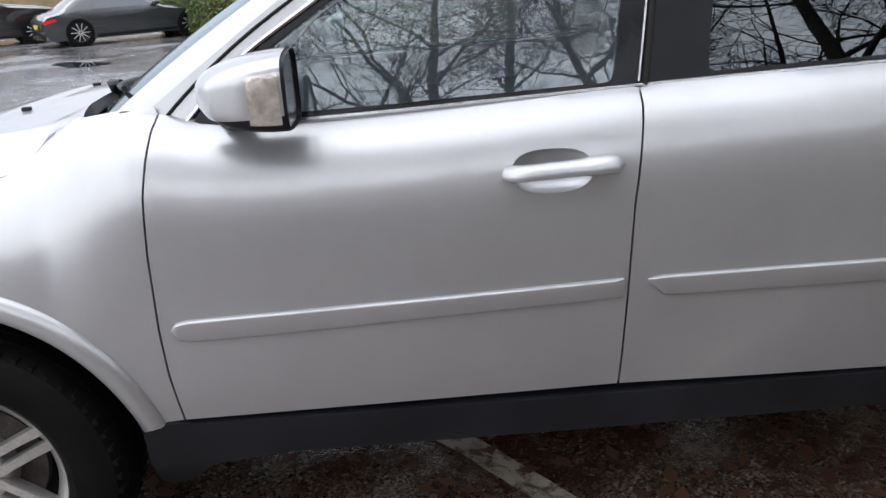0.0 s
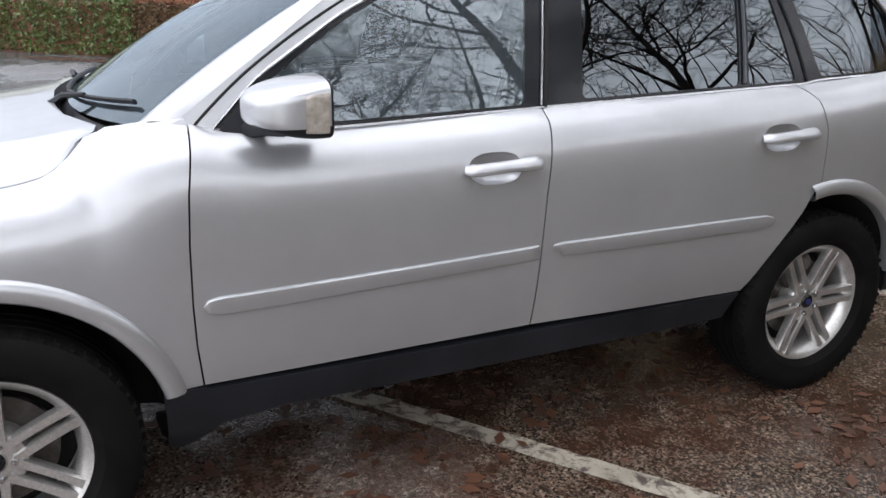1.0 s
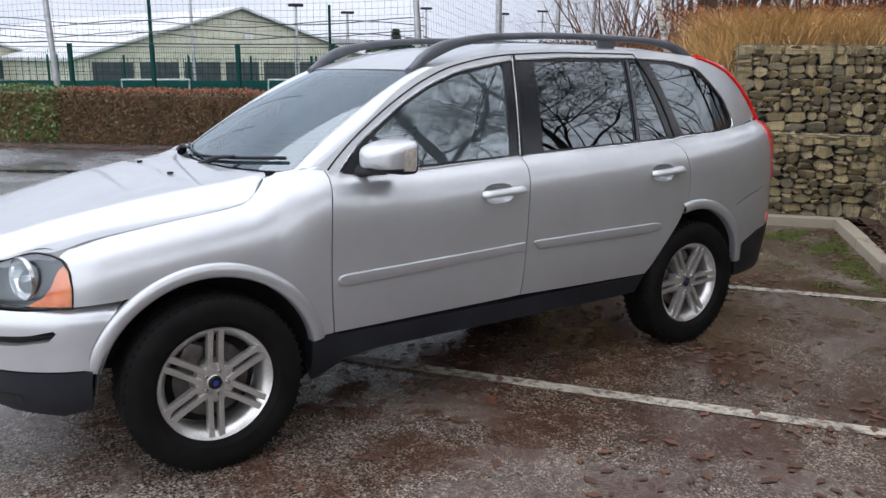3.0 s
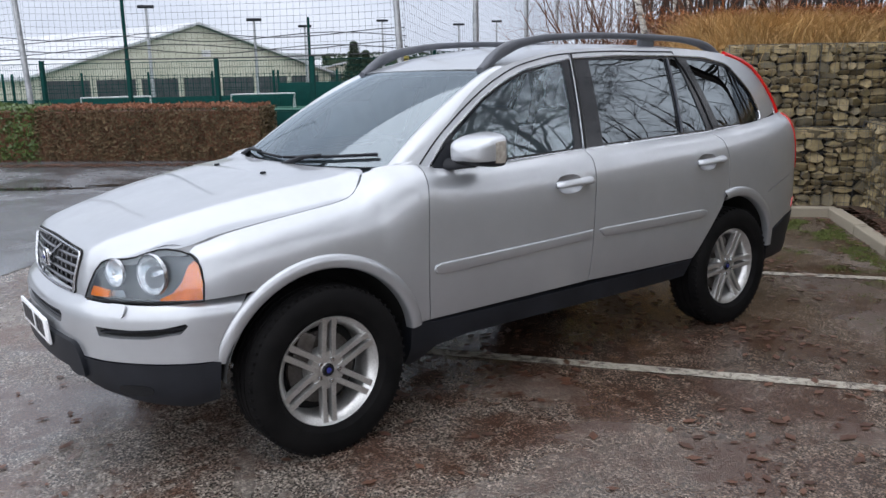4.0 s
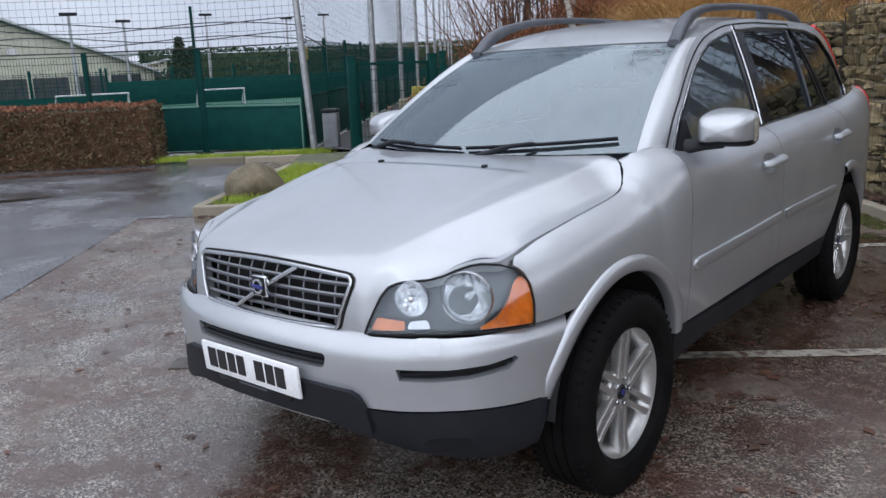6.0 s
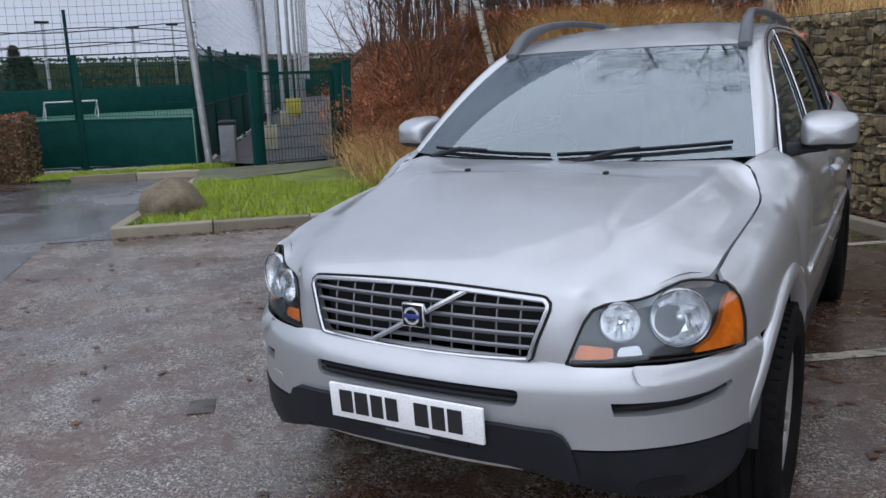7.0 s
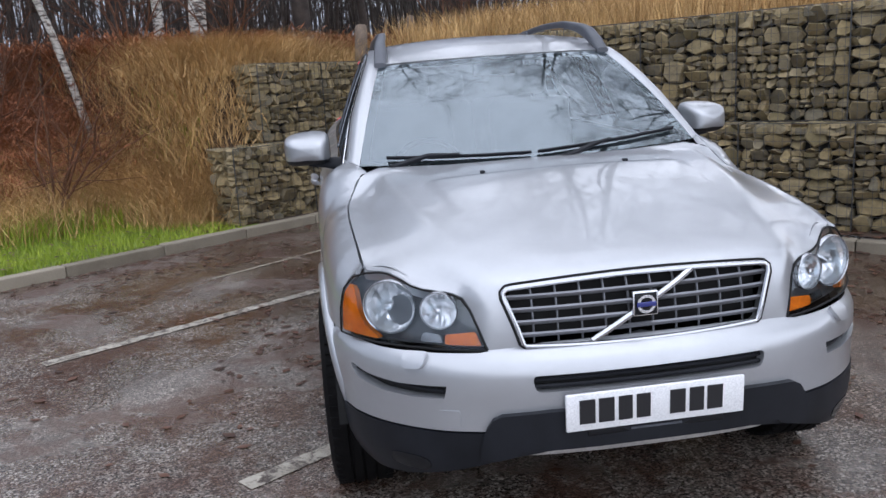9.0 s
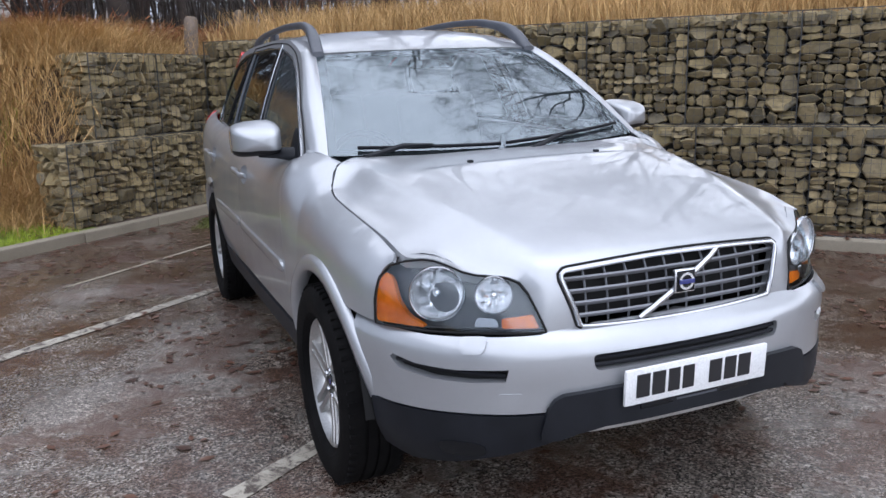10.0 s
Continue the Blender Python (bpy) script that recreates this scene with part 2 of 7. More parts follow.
twig_brown = varied("brown_twigs", (0.070, 0.030, 0.014), (0.15, 0.068, 0.034), 0.9, 6, 50, 0.3, 0.01)
birch = material("birch_bark", (0.55, 0.53, 0.48), 0.7)
_n = Nodes(birch)
_m = _n.node("ShaderNodeMapping", Scale=(6, 6, 22))
_n.link(_n.where(True), _m.inputs["Vector"])
_n.set("Base Color", _n.mix(_n.ramp(_n.noise(1.0, 5, 0.7, _m.outputs[0]), (0.40, 1.0), (0.52, 0.0)), _n.ramp(_n.noise(3), (0.3, (0.40, 0.38, 0.33)), (0.7, (0.62, 0.60, 0.55))), (0.04, 0.033, 0.03)))
_n.bump(_n.noise(40), 0.5, 0.01)


def leaf_material(name, a, b, rough=0.6):
    m = material(name, a, rough)
    n = Nodes(m)
    geo = n.t.nodes.new("ShaderNodeNewGeometry")
    n.set("Base Color", n.mix(0.35, n.ramp(geo.outputs["Random Per Island"], (0.0, a), (1.0, b)), n.ramp(n.noise(1.6, 5), (0.36, a), (0.64, b))))
    return m


grass_blade = leaf_material("grass_green", (0.120, 0.200, 0.008), (0.380, 0.450, 0.030))
straw = leaf_material("dry_straw", (0.20, 0.105, 0.030), (0.74, 0.49, 0.205), 0.8)
bracken = leaf_material("dead_bracken", (0.105, 0.034, 0.013), (0.42, 0.155, 0.055), 0.9)
hedge_green = leaf_material("hedge_green", (0.028, 0.055, 0.011), (0.115, 0.165, 0.042), 0.45)
hedge_brown = leaf_material("hedge_brown", (0.045, 0.034, 0.014), (0.150, 0.098, 0.046), 0.8)
hedge_top = leaf_material("hedge_russet", (0.12, 0.045, 0.022), (0.24, 0.10, 0.05), 0.8)
fallen = leaf_material("fallen_leaves", (0.035, 0.016, 0.010), (0.120, 0.052, 0.028), 0.5)
conifer_green = leaf_material("conifer_green", (0.010, 0.022, 0.010), (0.035, 0.058, 0.022), 0.8)
# ---- shape of the car: smooth surfaces as functions ----
def pchip(xs, ys):
    """A smooth curve through points, without overshoot."""
    xs, ys = np.array(xs, float), np.array(ys, float)
    h, d = np.diff(xs), np.diff(ys) / np.diff(xs)
    m = np.zeros(len(xs))
    m[0], m[-1] = d[0], d[-1]
    for i in range(1, len(xs) - 1):
        if d[i - 1] * d[i] > 0:
            a, b = 2 * h[i] + h[i - 1], h[i] + 2 * h[i - 1]
            m[i] = (a + b) / (a / d[i - 1] + b / d[i])

    def f(x):
        x = np.clip(np.asarray(x, float), xs[0], xs[-1])
        k = np.clip(np.searchsorted(xs, x) - 1, 0, len(h) - 1)
        t = (x - xs[k]) / h[k]
        return (ys[k] * (1 + 2 * t) * (1 - t) ** 2 + h[k] * m[k] * t * (1 - t) ** 2
                + ys[k + 1] * t * t * (3 - 2 * t) + h[k] * m[k + 1] * t * t * (t - 1))
    return f


# plan outline of the body at its widest level, from the nose round to the tail
PLAN = np.array([(-.925, 0), (-.922, .14), (-.912, .28), (-.885, .43), (-.835, .57), (-.755, .69), (-.655, .785), (-.53, .855), (-.38, .897),
                 (-.15, .918), (.25, .928), (.9, .938), (1.6, .944), (2.4, .944), (2.9, .938), (3.2, .929), (3.44, .904),
                 (3.64, .855), (3.77, .765), (3.85, .62), (3.89, .43), (3.908, .2), (3.912, 0)])
_cl = np.concatenate([[0], np.cumsum(np.hypot(*np.diff(PLAN, axis=0).T))])
_px, _py = pchip(_cl, PLAN[:, 0]), pchip(_cl, PLAN[:, 1])
_ss = np.linspace(0, _cl[-1], 1200)
_sx, _sy = _px(_ss), _py(_ss)


def s_of_x(x):
    return np.interp(x, _sx, _ss)


def s_of_y(y):
    """Front part only."""
    k = _ss < 1.6
    return np.interp(y, _sy[k], _ss[k])


def outline(s, inset):
    """Points of the plan outline, moved inwards."""
    e = 1e-3
    x, y = _px(s), _py(s)
    tx, ty = _px(s + e) - _px(s - e), _py(s + e) - _py(s - e)
    l = np.hypot(tx, ty) + 1e-12
    return x + ty / l * inset, y - tx / l * inset


shoulder_z = pchip([-.70, -.6, -.5, -.4, -.2, 0, .1, .2, .25, .3, .36, .45, .55, .62, .8, 1.07, 1.66, 2.3, 2.81, 3.25, 3.6],
                   [.905, .938, .952, .976, 1.008, 1.034, 1.046, 1.064, 1.094, 1.143, 1.168, 1.179, 1.184, 1.166, 1.148, 1.152, 1.172, 1.188, 1.204, 1.24, 1.28])
_sh = pchip([-.05, 0, .02, .05, .09, .14, .21, .3, 1], [.26, .145, .095, .058, .030, .013, .003, 0, 0])
_lo = pchip([.2, .30, .36, .45, .55, .65, .75, 1.4], [.16, .075, .042, .03, .012, .003, 0, 0])


def side_map(s, z):
    """The flank from the front wings to the tail."""
    x = _px(s)
    dz = shoulder_z(x) - z
    k = np.where(x < .3, (_py(s) - seam_y(x) - .004) / .145, np.interp(x, [.3, .38, .55, .7, 2.4, 3.0], [1.31, 1.16, 1.0, .88, .85, .8]))
    dz = dz * np.interp(x, [.1, .2, .3, .36, .5], [1, .9, .6, .65, 1])
    X, Y = outline(s, _sh(dz) * k + _lo(z))
    return np.stack([X, Y, z + 0 * X], -1)


_bump = pchip([.18, .26, .33, .40, .50, .56, .62, .665, .69, .71, .725, .74], [.20, .085, .035, .012, .006, .004, 0, 0, .006, .022, .045, .075])


def bumper_map(s, z):
    X, Y = outline(s, _bump(z - .012 * np.clip(_py(s), 0, 1)))
    return np.stack([X, Y, z + .008 + 0 * X], -1)


_lamp = pchip([.66, .72, .80, .88, .94, 1.0], [.035, .045, .062, .09, .125, .17])


def lamp_map(s, z):
    w = np.interp(_px(s), [-.80, -.505], [0, 1]) ** 1.5
    X, Y = outline(s, _lamp(z) * (1 - w) + w * (_sh(.952 - z) * .60 + .003))
    return np.stack([X, Y, z + .008 + 0 * X], -1)


def glass_y(x, z):
    """Half width of the upper body."""
    return (.805 - .34 * (z - 1.2) - .17 * (z - 1.2) ** 2 - np.interp(x, [.5, .8], [.025, 0])
            - .30 * np.clip(x - 3.05, 0, 1) ** 2)


def upper_map(x, z):
    return np.stack([x, glass_y(x, z), z + 0 * x], -1)


# bonnet: for every width a profile from the front seam over the nose to the scuttle
_hc = [(-.862, .715), (-.862, .77), (-.855, .84), (-.842, .895), (-.815, .935), (-.76, .965), (-.66, .998), (-.45, 1.055), (-.2, 1.108), (.05, 1.148), (.22, 1.165), (.42, 1.180)]
_hl = np.concatenate([[0], np.cumsum([math.dist(p, q) for p, q in zip(_hc, _hc[1:])])])
_hx, _hz = pchip(_hl, [p[0] for p in _hc]), pchip(_hl, [p[1] for p in _hc])
seam_y = pchip([-.9, -.528, -.4, -.2, 0, .1, .2, .25, .3, .33], [.80, .774, .783, .795, .802, .801, .790, .772, .735, .70])
_edge = pchip([-.9, -.78, -.7, -.6, -.5, -.4, -.2, 0, .1, .2, .25, .3, .4], [.81, .882, .912, .940, .954, .978, 1.009, 1.035, 1.047, 1.065, 1.092, 1.145, 1.16])


def hood_base(y, t):
    """Bonnet: for every width a profile from the front seam (t = 0) over the nose to the scuttle."""
    a = np.abs(y)
    x = _hx(t) + .30 * np.interp(t, [0, .18, .3, 1.3], [1, 1, .8, .4]) * a ** 2.6
    zc = _hz(t)
    crest = np.interp(x, [-.84, -.7, -.36, -.15, .03, .3], [.41, .47, .565, .605, .64, .66])
    r = np.clip((a - crest) / (np.maximum(seam_y(x), .74) - crest), -.6, 1.03)
    r = .5 * (r + np.sqrt(r * r + .005)) - .015
    fall = 1 - np.clip(1 - r, 0, 1) ** 1.85
    step = lambda q: np.clip(q, 0, 1) ** 2 * (3 - 2 * np.clip(q, 0, 1))
    crown = np.clip(a / .78, 0, 1) ** 2.2
    z = zc - step((t - .12) / .24) * np.maximum(zc - _edge(x), 0) * (.70 * fall + .30 * crown)
    z = z + .007 * step((.50 + .10 * (x + .1) - a) / .05) * step((.040 - x) / .03) * step((t - .45) / .6)
    return np.stack([x, y + 0 * x, z], -1)


# the bonnet's edge over each headlamp meets the lens
LAMP_EDGE = [(.468, .738), (.493, .793), (.519, .845), (.547, .877), (.583, .889), (.635, .894), (.70, .898), (.75, .907), (.80, .922), (.86, .934), (.90, .936), (.96, .932)]


def hood_near(P):
    """The bonnet's parameters closest to a point, and the way from there to it."""
    t = np.linspace(.0, .75, 900)
    q = hood_base(0 * t + P[1], t)
    k = np.argmin((q[:, 0] - P[0]) ** 2 + (q[:, 2] - P[2]) ** 2)
    return float(P[1]), float(t[k]), P - q[k]


_near = [hood_near(lamp_map(np.array([a_]), np.array([b_]))[0]) for a_, b_ in LAMP_EDGE]
_ny, _nt = [q[0] for q in _near], [q[1] for q in _near]
_nx, _nz = [q[2][0] for q in _near], [q[2][2] for q in _near]


def hood_map(y, t):
    a = np.abs(y)
    P = hood_base(y, t)
    w = np.exp(-((t - np.interp(a, _ny, _nt)) / .11) ** 2) * np.clip((a - .40) / .06, 0, 1) * np.clip((.785 - a) / .04, 0, 1)
    P[..., 0] += w * np.interp(a, _ny, _nx)
    P[..., 2] += w * np.interp(a, _ny, _nz)
    return P


def hood_t(y, x):
    """The profile length at which the bonnet reaches x."""
    t = np.linspace(.10, _hl[-1] + .1, 600)
    return float(np.interp(x, hood_map(0 * t + y, t)[:, 0], t))


def hood_tz(z):
    t = np.linspace(0, .29, 200)
    return float(np.interp(z, _hz(t), t))


# ---- mesh tools ----
from mathutils.geometry import delaunay_2d_cdt


def link_mesh(name, verts, faces, mat, parent=None, label="", smooth=True, mats=None, slots=None, sharp=None):
    me = bpy.data.meshes.new(name)
    me.from_pydata(np.asarray(verts, float).tolist(), [], faces if isinstance(faces, list) else faces.tolist())
    for m in (mats or [mat]):
        me.materials.append(m)
    if slots is not None:
        me.polygons.foreach_set("material_index", np.asarray(slots, np.int32))
    if smooth:
        me.shade_smooth()
        if sharp:
            me.set_sharp_from_angle(angle=radians(sharp))
    ob = new(name, me)
    if parent:
        ob.parent = parent
    if label:
        ob["label"] = label
    return ob


def part(name, bm, mat, parent=None, label="", smooth=True, sharp=40):
    """Links a bmesh as one mesh object under a thing or a part."""
    me = bpy.data.meshes.new(name)
    bmesh.ops.recalc_face_normals(bm, faces=bm.faces)
    bm.to_mesh(me)
    bm.free()
    me.materials.append(mat)
    if smooth:
        me.shade_smooth()
        me.set_sharp_from_angle(angle=radians(sharp))
    ob = new(name, me)
    if parent:
        ob.parent = parent
    if label:
        ob["label"] = label
    return ob


def box_bm(size, at=(0, 0, 0), bevel=0.0, seg=2, turn=None, bm=None):
    bm = bm or bmesh.new()
    made = bmesh.ops.create_cube(bm, size=1.0)["verts"]
    bmesh.ops.scale(bm, vec=size, verts=made)
    if bevel:
        edges = list({e for v in made for e in v.link_edges})
        got = bmesh.ops.bevel(bm, geom=edges, offset=bevel, segments=seg, affect="EDGES", profile=0.5)
        made = list({v for f in got["faces"] for v in f.verts} | {v for v in made if v.is_valid})
    if turn is not None:
        bmesh.ops.transform(bm, matrix=turn, verts=made)
    bmesh.ops.translate(bm, vec=at, verts=made)
    return bm


def lathe(profile, n=48, axis="y", bm=None):
    """Turns (radius, along) points round an axis."""
    bm = bm or bmesh.new()
    rings = []
    for k in range(n):
        a = 2 * math.pi * k / n
        c, s = math.cos(a), math.sin(a)
        rings.append([bm.verts.new((r * c, h, r * s) if axis == "y" else (r * c, r * s, h)) for r, h in profile])
    for k in range(n):
        for i in range(len(profile) - 1):
            bm.faces.new((rings[k][i], rings[k][i + 1], rings[(k + 1) % n][i + 1], rings[(k + 1) % n][i]))
    return bm


def tube(points, radius, sides=8, bm=None, closed=False, flat=1.0):
    """A round bar along points; radius may be a list."""
    bm = bm or bmesh.new()
    pts = [Vector(p) for p in points]
    n = len(pts)
    radii = radius if isinstance(radius, (list, tuple, np.ndarray)) else [radius] * n
    rings, side = [], None
    for i, p in enumerate(pts):
        a, b = (pts[i - 1] if i or closed else p), (pts[(i + 1) % n] if i < n - 1 or closed else p)
        d = (b - a).normalized()
        if side is None or abs(side.dot(d)) > 0.95:
            side = d.orthogonal().normalized()
        side = (side - d * side.dot(d)).normalized()
        up = d.cross(side)
        rings.append([bm.verts.new(p + (side * math.cos(t) + up * math.sin(t) * flat) * radii[i])
                      for t in (2 * math.pi * k / sides for k in range(sides))])
    for i in range(n if closed else n - 1):
        a, b = rings[i], rings[(i + 1) % n]
        for k in range(sides):
            bm.faces.new((a[k], a[(k + 1) % sides], b[(k + 1) % sides], b[k]))
    if not closed:
        bm.faces.new(rings[0][::-1])
        bm.faces.new(rings[-1])
    return bm


def round_path(pts, step, closed=False):
    """A smooth curve through points, cut into steps."""
    p = np.array(pts, float)
    if closed:
        p = np.vstack([p, p[:1]])
    l = np.concatenate([[0], np.cumsum(np.linalg.norm(np.diff(p, axis=0), axis=1))])
    n = max(2, int(l[-1] / step) + 1)
    u = np.linspace(0, l[-1], n)
    return np.stack([pchip(l, p[:, k])(u) for k in range(p.shape[1])], -1)


def fine_edges(pts, step):
    """A closed polygon with its edges cut into steps."""
    out = []
    for a, b in zip(pts, list(pts[1:]) + [pts[0]]):
        a, b = np.array(a, float), np.array(b, float)
        n = max(1, int(round(np.linalg.norm(b - a) / step)))
        out += [a + (b - a) * k / n for k in range(n)]
    return np.array(out)


def inside(poly, q):
    x, y = q[:, 0][:, None], q[:, 1][:, None]
    a, b = poly, np.roll(poly, -1, 0)
    cross = ((a[:, 1] > y) != (b[:, 1] > y)) & (x < (b[:, 0] - a[:, 0]) * (y - a[:, 1]) / (b[:, 1] - a[:, 1] + 1e-15) + a[:, 0])
    return cross.sum(1) % 2 == 1


def fill(poly, holes=(), h=0.03):
    """Triangles inside a polygon with holes: points, faces, boundary loops."""
    loops = [fine_edges(p, h) for p in (poly, *holes)]
    edge_pts = np.vstack(loops)
    lo, hi = loops[0].min(0), loops[0].max(0)
    gx, gy = np.meshgrid(np.arange(lo[0], hi[0], h), np.arange(lo[1], hi[1], h * 0.866))
    gx = gx + (np.arange(gx.shape[0]) % 2 * h / 2)[:, None]
    q = np.stack([gx.ravel(), gy.ravel()], -1)
    ok = inside(loops[0], q)
    for l in loops[1:]:
        ok &= ~inside(l, q)
    q = q[ok]
    if len(q):
        near = np.full(len(q), 9.0)
        for k in range(0, len(edge_pts), 200):
            near = np.minimum(near, np.linalg.norm(q[:, None] - edge_pts[None, k:k + 200], axis=2).min(1))
        q = q[near > 0.55 * h]
    pts = np.vstack([edge_pts, q]) if len(q) else edge_pts
    edges, k, rings = [], 0, []
    for l in loops:
        rings.append(list(range(k, k + len(l))))
        edges += [(k + i, k + (i + 1) % len(l)) for i in range(len(l))]
        k += len(l)
    v, _, f, ov, _, _ = delaunay_2d_cdt([Vector(p) for p in pts], edges, [], 0, 1e-7)
    v = np.array([tuple(p) for p in v])
    where = {}
    for i, src in enumerate(ov):
        for j in src:
            where[j] = i
    f = np.array([list(t) for t in f])
    mid = v[f].mean(1)
    ok = inside(loops[0], mid)
    for l in loops[1:]:
        ok &= ~inside(l, mid)
    # slivers along straight edges go
    a, b, c = v[f[:, 0]], v[f[:, 1]], v[f[:, 2]]
    area = np.abs((b[:, 0] - a[:, 0]) * (c[:, 1] - a[:, 1]) - (b[:, 1] - a[:, 1]) * (c[:, 0] - a[:, 0]))
    longest = np.max([((p - q) ** 2).sum(1) for p, q in ((a, b), (b, c), (c, a))], 0)
    ok &= area > 0.004 * longest
    return v, f[ok], [[where[i] for i in r] for r in rings]


def panel(name, poly, shape, mat, parent, h=0.03, holes=(), lip=0.014, sd=1, label="", lift=0.0, centre=(1.4, 0, 0.8), mats=None):
    """Sheet metal or glass: a polygon laid on a surface, its edges folded inwards. sd: which side of the car."""
    v, f, rings = fill(poly, holes, h)
    u, w = v[:, 0], v[:, 1]
    P = shape(u, w)
    e = 2e-3
    N = np.cross(shape(u + e, w) - shape(u - e, w), shape(u, w + e) - shape(u, w - e))
    N /= np.linalg.norm(N, axis=1)[:, None] + 1e-12
    C = np.array(centre)
    if ((P - C) * N).sum(1).mean() < 0:
        N = -N
    P = P + N * lift
    mirror = np.array([1, sd, 1])
    P, N = P * mirror, N * mirror
    a, b, c = P[f[:, 0]], P[f[:, 1]], P[f[:, 2]]
    turn = (np.cross(b - a, c - a) * N[f[:, 0]]).sum(1) < 0
    f = np.where(turn[:, None], f[:, ::-1], f)
    verts, faces = list(P), [tuple(t) for t in f]
    if lip:
        for r in rings:
            k = len(verts)
            verts += [P[i] - N[i] * lip for i in r]
            m = len(r)
            for i in range(m):
                j = (i + 1) % m
                faces.append((r[i], r[j], k + j, k + i))
    me = bpy.data.meshes.new(name)
    me.from_pydata([tuple(p) for p in verts], [], faces)
    me.materials.append(mat)
    me.shade_smooth()
    me.set_sharp_from_angle(angle=radians(50))
    ob = new(name, me)
    ob.parent = parent
    if label:
        ob["label"] = label
    return ob


def oval(cx, cy, rx, ry, n=40, power=2.0, turn=0.0):
    out = []
    for k in range(n):
        a = 2 * math.pi * k / n
        c, s = math.cos(a), math.sin(a)
        x, y = rx * math.copysign(abs(c) ** (2 / power), c), ry * math.copysign(abs(s) ** (2 / power), s)
        out.append((cx + x * math.cos(turn) - y * math.sin(turn), cy + x * math.sin(turn) + y * math.cos(turn)))
    return out


def rounded(pts, r, n=4):
    """A polygon with its corners rounded."""
    out, m = [], len(pts)
    for i in range(m):
        p, a, b = (np.array(pts[k % m], float) for k in (i, i - 1, i + 1))
        da, db = a - p, b - p
        ra = min(r, 0.45 * np.linalg.norm(da))
        rb = min(r, 0.45 * np.linalg.norm(db))
        s, e = p + da / np.linalg.norm(da) * ra, p + db / np.linalg.norm(db) * rb
        for k in range(n + 1):
            t = k / n
            out.append((1 - t) ** 2 * s + 2 * t * (1 - t) * p + t * t * e)
    return [tuple(q) for q in out]


# ---- the silver car ----
car = tagged(new("car"), "silver-grey estate off-roader with roof rails, wet, parked across a bay line", "car")
car.matrix_world = pose(0, -.005, -.008, -1.0, 0, 1.15)
LEFT, RIGHT = -1, 1
AXLES, HUB_Z = (0.0, 2.857), 0.362


def side_xz(x, z):
    return side_map(s_of_x(x), z)


def arc(cx, cz, r, a0, a1, n=26):
    return [(cx + r * math.cos(radians(a0 + (a1 - a0) * k / n)), cz + r * math.sin(radians(a0 + (a1 - a0) * k / n))) for k in range(n + 1)]


def belt(x0, x1, n=14, drop=0.0):
    return [(x, float(shoulder_z(x)) - drop) for x in np.linspace(x0, x1, n)]


FRONT_GAP = [(.560, 1.180), (.552, 1.12), (.536, 1.02), (.526, .89), (.521, .72), (.523, .60), (.534, .475)]
MID_GAP = [(1.632, 1.168), (1.615, 1.08), (1.594, .93), (1.585, .80), (1.573, .62), (1.565, .487)]
REAR_GAP = [(2.712, 1.199), (2.762, 1.15), (2.782, 1.05), (2.778, .855)]
# window opening of the upper body
DLO = rounded([(.600, 1.134), (.76, 1.292), (1.02, 1.454), (1.18, 1.528), (1.36, 1.590), (1.69, 1.643), (2.08, 1.660), (2.60, 1.657),
               (2.90, 1.645), (3.13, 1.600), (3.31, 1.425), (3.375, 1.262), (3.30, 1.229), (2.84, 1.214), (2.77, 1.203), (1.66, 1.175), (1.07, 1.155), (.80, 1.149)], .05, 5)
roof_edge = pchip([.52, .80, 1.02, 1.2, 1.4, 1.7, 2.1, 2.68, 3.07, 3.28, 3.44, 3.59, 3.74], [1.175, 1.372, 1.518, 1.60, 1.648, 1.692, 1.706, 1.700, 1.676, 1.640, 1.580, 1.47, 1.28])


def grow(pts, by):
    """A polygon pushed outwards."""
    p = np.array(pts)
    t = np.roll(p, -1, 0) - np.roll(p, 1, 0)
    n = np.stack([t[:, 1], -t[:, 0]], -1) / (np.linalg.norm(t, axis=1)[:, None] + 1e-9)
    area = (p[:, 0] * np.roll(p[:, 1], -1) - np.roll(p[:, 0], -1) * p[:, 1]).sum()
    return [tuple(q) for q in p + n * by * (1 if area > 0 else -1)]


